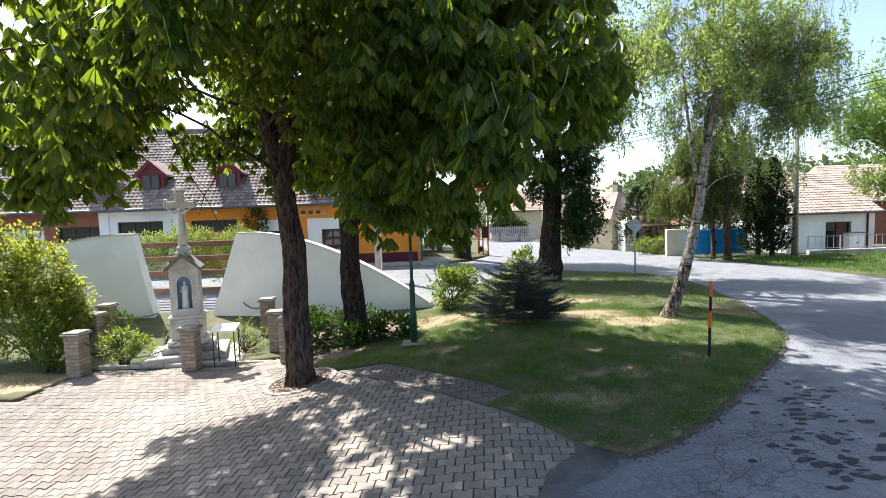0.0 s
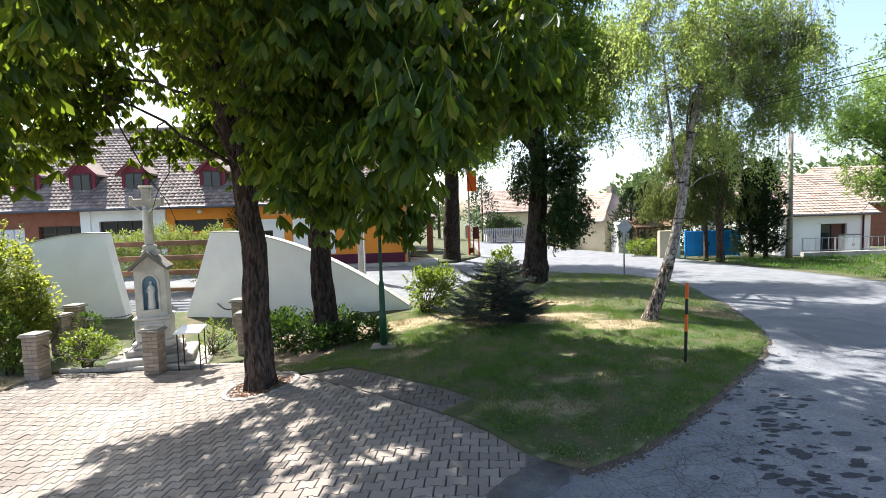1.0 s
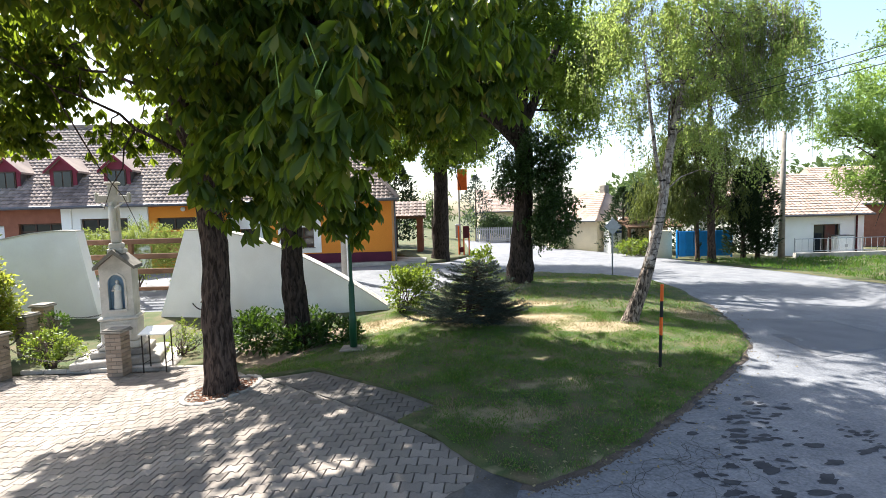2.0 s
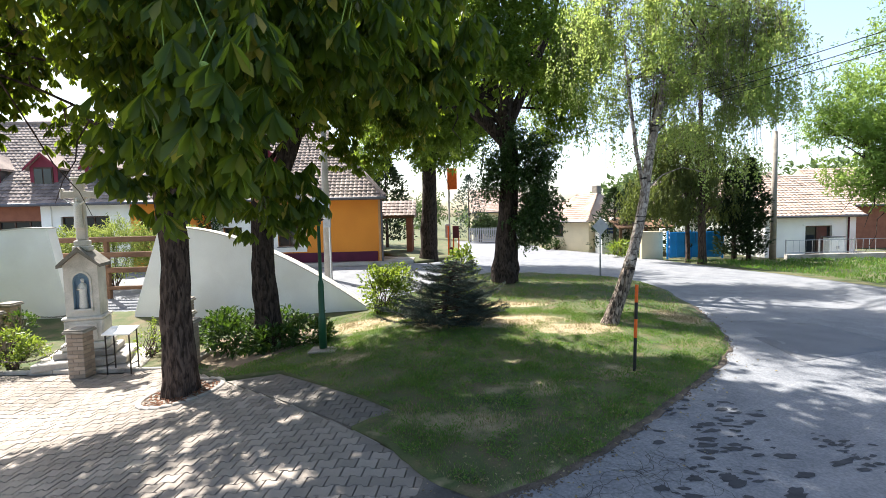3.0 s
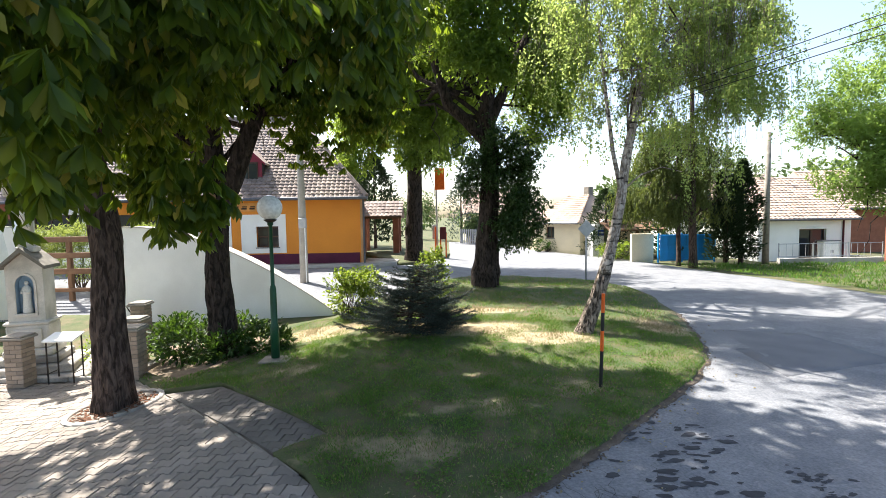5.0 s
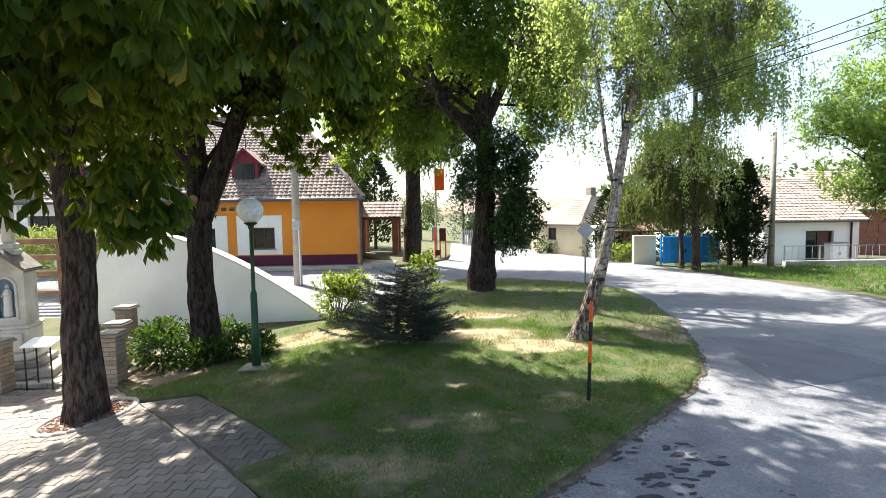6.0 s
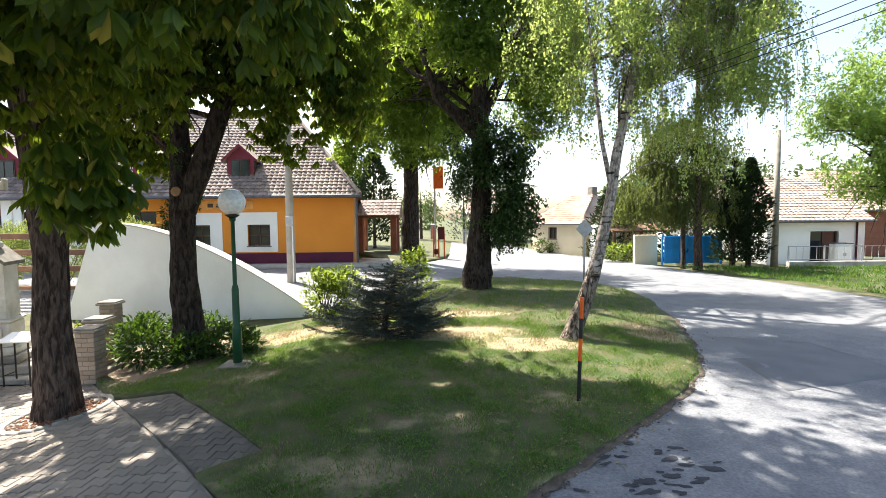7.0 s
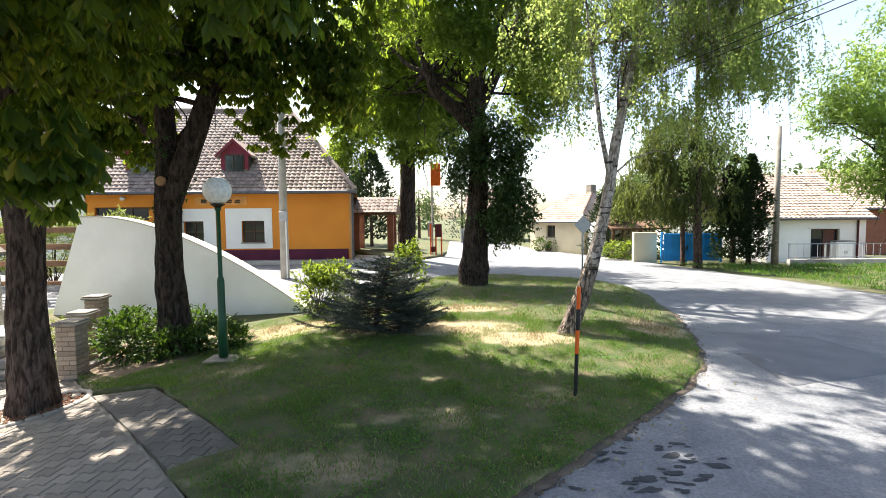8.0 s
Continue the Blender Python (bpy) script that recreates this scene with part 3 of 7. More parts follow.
# The asphalt lies deeper where other paving covers it.
for q in road.data.vertices:
    if all(inside(PLAZA, q.co.x + u, q.co.y + w) or inside(STRIP, q.co.x + u, q.co.y + w) or inside(LAWN, q.co.x + u, q.co.y + w) for u, w in ((0.4, 0), (-0.4, 0), (0, 0.4), (0, -0.4))):
        q.co.z -= 0.08

# A smoother square of newer asphalt and dark drips of spilt liquid on the road.
sheet("asphalt_repair", [(7.6, 8.6), (9.9, 9.2), (9.7, 11.0), (7.9, 11.6)], 0.3, -0.0085, PATCH, "square darker repair patch in the asphalt", "asphalt patch", 0.05, 0.001)


def blot(x, y, rx, ry, turn):
    pts = []
    for i in range(14):
        a = 2 * math.pi * i / 14
        k = 1 + 0.7 * noise.noise(Vector((math.cos(a) * 1.5 + x * 5, math.sin(a) * 1.5 + y * 5, 2)))
        px, py = rx * k * math.cos(a), ry * k * math.sin(a)
        c, s = math.cos(turn), math.sin(turn)
        pts.append((x + px * c - py * s, y + px * s + py * c))
    return pts


def stains():
    v, f = [], []
    for i in range(150):
        if i % 6:
            t = rng.random()
            x, y = 5.25 - 1.35 * t + rng.normal() * 0.36, 7.0 - 2.5 * t + rng.normal() * 0.16
        else:
            x, y = 5.85 + rng.normal() * 0.14, 5.75 + rng.normal() * 0.22
        big = rng.random() < 0.22
        r = rng.uniform(0.03, 0.05) if big else rng.uniform(0.010, 0.03)
        pts = blot(x, y, r * rng.uniform(1.3, 3.0), r, rng.uniform(-0.3, 0.5))
        k = len(v)
        v += [(a, b, G(a, b) - 0.0075 + i * 0.00003) for a, b in pts]
        f.append(tuple(range(k, k + len(pts))))
    ob = put_mesh("damp_stains", v, f, WET)
    tagged(ob, "dark damp drips and blots on the asphalt", "stain", "", "stuff")


stains()


def cracks():
    """A net of fine cracks in the asphalt before the corner of the lawn."""
    l = Lump()

    def run(x, y, way, n, wide):
        pts = []
        for i in range(n):
            pts.append((x, y))
            way += rng.normal() * 0.55
            x, y = x + 0.07 * math.cos(way), y + 0.07 * math.sin(way)
            if rng.random() < 0.13 and n > 6 and wide > 0.0014:
                run(x, y, way + (1.3 if rng.random() < 0.5 else -1.3), int(n * 0.55), wide * 0.75)
        for (a, b), (c, d) in zip(pts, pts[1:]):
            if inside(LAWN, a, b) or inside(PLAZA, a, b):
                break
            nx, ny = (d - b), -(c - a)
            k = wide / max(1e-6, math.hypot(nx, ny))
            z = G(a, b) - 0.006
            l.add([(a - nx * k, b - ny * k, z), (c - nx * k, d - ny * k, z), (c + nx * k, d + ny * k, z), (a + nx * k, b + ny * k, z)], [(3, 2, 1, 0)])

    for x, y, way in ((2.5, 5.0, -0.3), (3.0, 5.2, -0.9), (3.4, 5.6, -0.2), (2.9, 4.6, 0.5), (3.5, 4.7, 1.4), (3.9, 5.9, -1.2), (2.2, 4.4, 0.1), (4.0, 5.0, 2.4), (3.0, 4.0, 0.8), (3.3, 4.4, 2.0), (2.6, 4.8, 0.9)):
        run(x, y, way, 24, 0.0022)
    tagged(l.done("cracks", CRACK), "net of fine dark cracks in the asphalt", "crack", "", "stuff")


cracks()


# ---- the memorial: walls, shrine, pillars, chains ----
def curved_wall():
    """The eastern white wall, whose top sweeps down to the lawn."""
    w = thing("wall_east", -6.71, 14.58, 0.0, "white rendered screen wall sweeping down to the lawn", "wall", kind="structure", turn=-6.04)
    n = 40
    top, lean = [], 0.92
    length = 6.65
    for i in range(n + 1):
        t = i / n
        z = 2.25 - 2.19 * max(0, (t - 0.08) / 0.92) ** 1.7
        top.append((lean + (length - lean) * t, z))
    lo = Lump()
    outline = [(-0.08, -0.7), (0.06, -0.1)] + top + [(length + 0.1, -0.7)]
    lo.prism([(a, b) for a, b in reversed(outline)], "y", -0.15, 0.15)
    lo.done("wall_body", RENDER_WHITE, w)
    cp = Lump()
    for i in range(n):
        (a, b), (c, d) = top[i], top[i + 1]
        k = len(cp.v)
        cp.add([(a, -0.18, b + 0.002), (c, -0.18, d + 0.002), (c, 0.18, d + 0.002), (a, 0.18, b + 0.002), (a, -0.18, b + 0.035), (c - 0.012, -0.18, d + 0.035), (c - 0.012, 0.18, d + 0.035), (a, 0.18, b + 0.035)],
               [(3, 2, 1, 0), (4, 5, 6, 7), (0, 1, 5, 4), (1, 2, 6, 5), (2, 3, 7, 6), (3, 0, 4, 7)])
    cp.done("coping", TILE_EDGE, w, "thin coping of cut tiles")


def west_wall():
    w = thing("wall_west", -8.47, 14.6, 0.0, "white rendered screen wall with a slanting end", "wall", kind="structure", turn=0)
    top = [(-0.47, 2.31), (-1.06, 2.33), (-1.77, 2.27), (-2.6, 2.13), (-3.4, 1.9), (-4.2, 1.55), (-5.1, 1.08), (-5.9, 0.45), (-6.5, -0.3)]
    lo = Lump()
    lo.prism([(0.05, -0.9)] + [(0.0, -0.2)] + top + [(-6.6, -0.9)], "y", -0.15, 0.15)
    lo.done("wall_body", RENDER_WHITE, w)
    cp = Lump()
    for (a, b), (c, d) in zip(top, top[1:]):
        cp.add([(a, -0.18, b + 0.002), (c, -0.18, d + 0.002), (c, 0.18, d + 0.002), (a, 0.18, b + 0.002), (a, -0.18, b + 0.035), (c, -0.18, d + 0.035), (c, 0.18, d + 0.035), (a, 0.18, b + 0.035)],
               [(0, 1, 2, 3), (7, 6, 5, 4), (4, 5, 1, 0), (5, 6, 2, 1), (6, 7, 3, 2), (7, 4, 0, 3)])
    cp.done("coping", TILE_EDGE, w, "thin coping of cut tiles")


curved_wall()
west_wall()


def shrine():
    x, y, z = -5.98, 11.75, -0.62
    s = thing("wayside_shrine", x, y, z, "grey stone wayside shrine with a crucifix above a niche", "shrine", turn=20)
    Lump().box(0, 0, 0, 1.7, 1.3, 0.16, 0.02).done("lower_step", CONCRETE, s)
    Lump().box(0, 0.05, 0.16, 1.1, 0.9, 0.14, 0.02).done("upper_step", CONCRETE, s)
    Lump().box(0, 0.05, 0.3, 0.86, 0.74, 0.16, 0.03).box(0, 0.05, 0.46, 0.72, 0.64, 0.5, 0.03).box(0, 0.05, 0.96, 0.78, 0.7, 0.07, 0.025).done("plinth", STONE, s)
    Lump().box(0, -0.285, 0.52, 0.5, 0.03, 0.36, 0.012).done("plinth_panel", STONE, s)
    # The body with an arched niche through its front.
    b = Lump()
    w, h0, h1, d = 0.31, 1.03, 2.2, 0.28
    arch = [(0.155 * math.cos(a), 1.78 + 0.2 * math.sin(a)) for a in np.linspace(0, math.pi, 13)]
    hole = [(0.155, 1.2)] + arch + [(-0.155, 1.2)]
    rim = [(w, h0)] + [(w, 1.5), (w, 2.16), (0.16, 2.3), (0, 2.44), (-0.16, 2.3), (-w, 2.16), (-w, 1.5)] + [(-w, h0)]
    pts = [Vector(p) for p in rim] + [Vector(p) for p in hole]
    e = [(i, (i + 1) % len(rim)) for i in range(len(rim))] + [(len(rim) + i, len(rim) + (i + 1) % len(hole)) for i in range(len(hole))]
    co, _, fc, *_ = mathutils.geometry.delaunay_2d_cdt(pts, e, [], 0, 1e-6)
    fc = [q for q in fc if not inside(hole, sum(co[i].x for i in q) / 3, sum(co[i].y for i in q) / 3) and inside(rim, sum(co[i].x for i in q) / 3, sum(co[i].y for i in q) / 3)]
    b.add([(c.x, -d + 0.05, c.y) for c in co], fc)
    b.add([(p[0], -d + 0.05, p[1]) for p in rim] + [(p[0], d + 0.05, p[1]) for p in rim], [(i, (i + 1) % len(rim), len(rim) + (i + 1) % len(rim), len(rim) + i) for i in range(len(rim))] + [tuple(range(2 * len(rim) - 1, len(rim) - 1, -1))])
    body = b.done("shrine_body", STONE, s)
    nb = Lump().add([(p[0], -d + 0.05, p[1]) for p in hole] + [(p[0], -0.06, p[1]) for p in hole], [(i, len(hole) + i, len(hole) + (i + 1) % len(hole), (i + 1) % len(hole)) for i in range(len(hole))] + [tuple(range(len(hole), 2 * len(hole)))])
    nb.done("niche", NICHE_BLUE, body, "pale blue painted niche")
    fr = Lump()
    ring = [(0.195 * math.cos(a), 1.78 + 0.245 * math.sin(a)) for a in np.linspace(0, math.pi, 13)]
    outer = [(0.195, 1.16)] + ring + [(-0.195, 1.16)]
    for i in range(len(hole) - 1):
        a, c, p, q = hole[i], hole[i + 1], outer[i], outer[i + 1]
        fr.add([(a[0], -0.232, a[1]), (c[0], -0.232, c[1]), (q[0], -0.232, q[1]), (p[0], -0.232, p[1]), (a[0], -0.255, a[1]), (c[0], -0.255, c[1]), (q[0], -0.255, q[1]), (p[0], -0.255, p[1])],
               [(4, 5, 6, 7), (0, 1, 5, 4), (2, 3, 7, 6), (0, 4, 7, 3), (1, 2, 6, 5)])
    fr.box(0, -0.22, 1.14, 0.4, 0.1, 0.06, 0.01)
    fr.done("niche_frame", STONE, body)
    # Gabled stone roof with moulded eaves.
    for side in (1, -1):
        r = Lump()
        out = [(0, 2.45), (0.39 * side, 2.1), (0.39 * side, 2.17), (0, 2.55)]
        r.prism(out if side < 0 else out[::-1], "y", -0.36, 0.46)
        r.done("roof_slab", STONE_DARK, s)
    Lump().box(0, 0.05, 2.44, 0.32, 0.34, 0.12, 0.02).box(0, 0.05, 2.56, 0.26, 0.28, 0.12, 0.02).done("cross_base", STONE, s)
    c = Lump()
    c.box(0, 0.05, 2.68, 0.19, 0.15, 1.32, 0.02).box(0, 0.05, 3.6, 0.62, 0.145, 0.16, 0.02)
    for sx in (-0.31, 0.31):
        c.box(sx, 0.05, 3.59, 0.06, 0.165, 0.23, 0.02)
    c.box(0, 0.05, 4.0, 0.29, 0.18, 0.06, 0.02)
    c.done("cross", STONE, s)


def statue(name, x, y, z, h, label, arms):
    """A robed figure as one plain mesh."""
    l = Lump()
    prof = [(0.13, 0), (0.135, 0.03), (0.12, 0.2), (0.105, 0.42), (0.11, 0.6), (0.12, 0.72), (0.10, 0.8), (0.045, 0.85), (0.04, 0.87)]
    l.lathe([(r * h, k * h) for r, k in prof], seg=12)
    l.ball(0, 0, 0.93 * h, 0.062 * h, 10, 8, (0.85, 0.95, 1.1))
    if arms == "spread":
        for s in (1, -1):
            l.tube([(0.09 * h * s, 0, 0.77 * h), (0.25 * h * s, -0.01, 0.86 * h), (0.44 * h * s, 0, 0.97 * h)], [0.035 * h, 0.028 * h, 0.02 * h], 6)
    else:
        for s in (1, -1):
            l.tube([(0.1 * h * s, 0, 0.76 * h), (0.13 * h * s, -0.04, 0.62 * h), (0.02 * h * s, -0.13 * h, 0.66 * h)], [0.04 * h, 0.036 * h, 0.025 * h], 6)
    ob = l.done(name, FIGURE, None, label, True, "", "statue")
    ob.matrix_world = pose(x, y, z)


shrine()
statue("niche_statue", -5.98 + 0.05, 11.75 - 0.14, -0.62 + 1.2, 0.66, "small pale robed statue standing in the shrine niche", "folded")
statue("cross_statue", -5.98 + 0.015, 11.75 - 0.075, -0.62 + 2.95, 0.66, "small weathered stone figure fixed to the cross", "spread")


def pillar_meshes():
    """The shared meshes of one pillar: core, brick sizes and cap."""
    core = Lump().box(0, 0, 0, 0.30, 0.30, 0.92, 0.004)
    long = Lump().box(0, 0, 0, 0.205, 0.02, 0.072, 0.004)
    short = Lump().box(0, 0, 0, 0.105, 0.02, 0.072, 0.004)
    cap = Lump().box(0, 0, 0, 0.42, 0.42, 0.05, 0.012).box(0, 0, 0.05, 0.38, 0.38, 0.03, 0.012)
    return core, long, short, cap


def pillar(x, y, turn):
    p = thing("brick_pillar", x, y, G(x, y) - 0.005, "low square pillar of sandy bricks with a dark slab cap", "pillar", "pillars round the shrine", turn=turn)
    core, long, short, cap = PIL
    put_mesh("core", core.v, core.f, MORTAR, p)
    cp = put_mesh("cap", cap.v, cap.f, CAP, p)
    cp.location = (0, 0, 0.92)
    for row in range(11):
        for side in range(4):
            ang = side * math.pi / 2
            a, b = (LONG, SHORT) if (row + side) % 2 else (SHORT, LONG)
            for me, off in ((a, -0.16 + (0.105 if a is LONG else 0.055)), (b, 0.16 - (0.105 if b is LONG else 0.055))):
                o = new("brick", me)
                o.parent = p
                o.location = (off * math.cos(ang) + 0.152 * math.sin(ang), off * math.sin(ang) - 0.152 * math.cos(ang), 0.012 + row * 0.082)
                o.rotation_euler = (0, 0, ang)


PIL = pillar_meshes()


def share(lump, name, material):
    me = bpy.data.meshes.new(name)
    me.from_pydata(lump.v, [], lump.f)
    me.materials.append(material)
    return me


LONG, SHORT = share(PIL[1], "brick", BRICK), share(PIL[2], "brick", BRICK)
PILLARS = [(-7.88, 10.65), (-5.45, 10.8), (-3.2, 10.65), (-3.83, 11.72), (-4.5, 13.0), (-8.65, 12.3), (-8.83, 13.0)]
for i, (x, y) in enumerate(PILLARS):
    pillar(x, y, (-2, 3, 4, 6, 5, -3, 2)[i])


def chain(a, b, sag):
    a, b = Vector(a), Vector(b)
    c = thing("chain", a.x, a.y, a.z, "dark iron chain hanging between two pillars", "chain", "chains round the shrine")
    n = max(8, int((b - a).length / 0.055))
    me = bpy.data.meshes.new("link")
    l = Lump()
    ring = [(0.035 * math.cos(t), 0.018 * math.sin(t), 0) for t in np.linspace(0, 2 * math.pi, 11)]
    l.tube(ring, 0.006, 5, cap=False)
    me.from_pydata(l.v, [], l.f)
    me.materials.append(IRON)
    for i in range(n):
        t = (i + 0.5) / n
        p = (b - a) * t
        p.z -= sag * 4 * t * (1 - t)
        d = (b - a).copy()
        d.z -= sag * 4 * (1 - 2 * t)
        q = d.to_track_quat("X", "Z").to_matrix().to_4x4() @ Matrix.Rotation(math.pi / 2 * (i % 2) + 0.3, 4, "X")
        o = new("link", me)
        o.parent = c
        o.matrix_local = Matrix.Translation(p) @ q


def top_of(i, dz=0.72):
    x, y = PILLARS[i]
    return (x, y, G(x, y) + dz)


for i, j, sag in ((0, 1, 0.38), (2, 3, 0.22), (3, 4, 0.15), (0, 5, 0.2), (5, 6, 0.15)):
    a, b = Vector(top_of(i)), Vector(top_of(j))
    d = (b - a).normalized() * 0.17
    chain(a + d, b - d, sag)
chain((-8.7, 13.1, G(-8.8, 13.0) + 0.72), (-8.3, 14.42, -0.05), 0.12)
chain((-4.65, 13.1, 0.3), (-5.7, 14.3, 0.2), 0.12)


def lectern(x, y):
    z = G(x, y) + 0.02
    t = thing("reading_stand", x, y, z, "small iron stand with a sloping pale stone plate", "stand", turn=4)
    m = Matrix.Translation((0, 0, 0.86)) @ Matrix.Rotation(radians(14), 4, "X")
    Lump().box(0, 0, 0, 0.56, 0.4, 0.035, 0.01, m).done("plate", RENDER_WHITE, t, "pale stone plate")
    for sx in (-0.23, 0.23):
        for sy in (-0.14, 0.14):
            Lump().tube([(sx, sy, 0), (sx, sy, 0.86 + sy * 0.25)], 0.014, 6).done("leg", IRON, t)
    for sx in (-0.23, 0.23):
        Lump().tube([(sx, -0.14, 0.2), (sx, 0.14, 0.2)], 0.01, 6).done("stretcher", IRON, t)


lectern(-4.72, 10.95)
sheet("shrine_paving", [(-6.75, 10.98), (-4.45, 11.02), (-4.6, 11.6), (-4.9, 12.4), (-6.75, 12.6)], 0.3, 0.045, CONCRETE, "light concrete slabs at the foot of the shrine", "paving", 0.02, 0.08)
sheet("bed", [(-3.45, 10.98), (-2.0, 9.75), (-1.0, 10.6), (-0.4, 11.6), (-0.8, 12.4), (-3.6, 12.6)], 0.25, 0.03, BED_SOIL, "bare brown soil under the laurel", "soil", 0.12, 0.03)
kerb = thing("bed_kerb", -6.0, 10.98, G(-6, 10.98), "pale concrete edging of the planted bed", "kerb", kind="structure")
for i in range(8):
    x = -7.7 + i * 0.5
    Lump().box(x + 6.0 + 0.25, 0.02, 0.0, 0.49, 0.09, 0.09, 0.012).done("kerb_stone", CONCRETE, kerb)
side = thing("bed_kerb", -3.55, 11.6, G(-3.55, 11.4), "pale concrete edging beside the pillars", "kerb", kind="structure")
for i in range(2):
    Lump().box(0.32, -0.7 + i * 0.5, 0.0, 0.16, 0.49, 0.16, 0.012).done("kerb_stone", CONCRETE, side)


# ---- lamp, marker, signs, poles ----
def street_lamp(x, y):
    z = G(x, y) + 0.03
    t = thing("street_lamp", x, y, z, "green steel park lamp with a white opal globe", "street lamp")
    Lump().box(0, 0, 0.0, 0.5, 0.42, 0.035, 0.015).done("footing", CAP, t, "cracked concrete footing")
    h = 2.72
    Lump().lathe([(0.075, 0.06), (0.075, 0.62), (0.066, 0.66), (0.058, 0.68), (0.056, 1.28), (0.045, 1.34), (0.034, 1.36), (0.031, h - 0.32), (0.05, h - 0.3), (0.05, h - 0.26)], seg=14).done("post", GREEN_PAINT, t, shade=True)
    Lump().lathe([(0.05, h - 0.26), (0.11, h - 0.22), (0.11, h - 0.205), (0.04, h - 0.2)], seg=14).done("gallery", IRON, t, shade=True)
    Lump().ball(0, 0, h, 0.215, 28, 18).done("globe", GLOBE, t, "white opal glass globe", True)


street_lamp(-0.39, 10.2)


def marker(x, y):
    t = thing("marker_pole", x, y, G(x, y) + 0.04, "orange and black banded snow marker pole in the grass", "marker pole")
    for i, (a, b, k) in enumerate(((0, 0.50, BLACK_PAINT), (0.50, 0.78, ORANGE_TAPE), (0.78, 1.03, BLACK_PAINT), (1.03, 1.29, ORANGE_TAPE))):
        s = 0.03
        Lump().tube([(s * a, 0.02 * a, a), (s * b, 0.02 * b, b)], 0.024, 10).done("band", k, t, shade=False)


marker(4.74, 8.2)


def road_sign(x, y):
    t = thing("road_sign", x, y, G(x, y) - 0.01, "diamond road sign seen from its grey metal back", "road sign", turn=8)
    Lump().tube([(0, 0, 0), (0, 0, 2.25)], 0.028, 10).done("post", SIGN_BACK, t, shade=True)
    m = Matrix.Translation((0, -0.035, 1.9)) @ Matrix.Rotation(math.pi / 4, 4, "Y")
    Lump().box(0, 0, -0.235, 0.47, 0.012, 0.47, 0.004, m).done("plate", SIGN_BACK, t)
    for z in (1.78, 2.0):
        Lump().box(0, -0.048, z, 0.30, 0.02, 0.03, 0.004).done("clamp", SIGN_BACK, t)


road_sign(7.95, 19.2)


def utility_pole(x, y, h, material, label, box=False):
    t = thing("utility_pole", x, y, G(x, y) - 0.1, label, "utility pole")
    Lump().lathe([(0.15, 0), (0.10, h)], seg=12).done("pole", material, t, shade=True)
    for sx in () if h < 7 else (0.0,):
        Lump().box(0, 0, h - 0.7, 1.5, 0.09, 0.09, 0.01).done("crossarm", ZINC, t)
    for sx in () if h < 7 else (-0.65, -0.25, 0.25, 0.65):
        Lump().lathe([(0.02, h - 0.61), (0.045, h - 0.56), (0.03, h - 0.52), (0.045, h - 0.48), (0.02, h - 0.44)], sx, 0, 8).done("insulator", WHITE_PAINT, t)
    if box:
        Lump().box(0.05, -0.16, 2.0, 0.26, 0.12, 0.34, 0.01).done("meter_box", SIGN_BACK, t)
        Lump().tube([(0.12, -0.15, 0.1), (0.12, -0.15, 2.0)], 0.022, 6).done("conduit", WHITE_PAINT, t)


utility_pole(-2.2, 18.5, 7.6, POLE_CONCRETE, "pale concrete utility pole with a meter box and conduit", True)
utility_pole(18.05, 24.2, 6.2, CAP, "weathered grey utility pole by the fence")


def wire(a, b, sag, r=0.02):
    a, b = Vector(a), Vector(b)
    pts = []
    for i in range(15):
        t = i / 14
        p = a.lerp(b, t)
        p.z -= sag * 4 * t * (1 - t)
        pts.append(p)
    w = Lump().tube(pts, r, 5).done("power_line", BLACK_PAINT, None, "thin black overhead power line", kind="", category="cable")
    w["group"] = "overhead lines"


for dx, dz in ((0.0, 0.0), (0.1, 0.14), (0.25, 0.32)):
    wire((2.45 + dx, 28.6, 5.2 + dz), (10.6 + dx, -4.0, 4.5 + dz), 0.35, 0.0065)


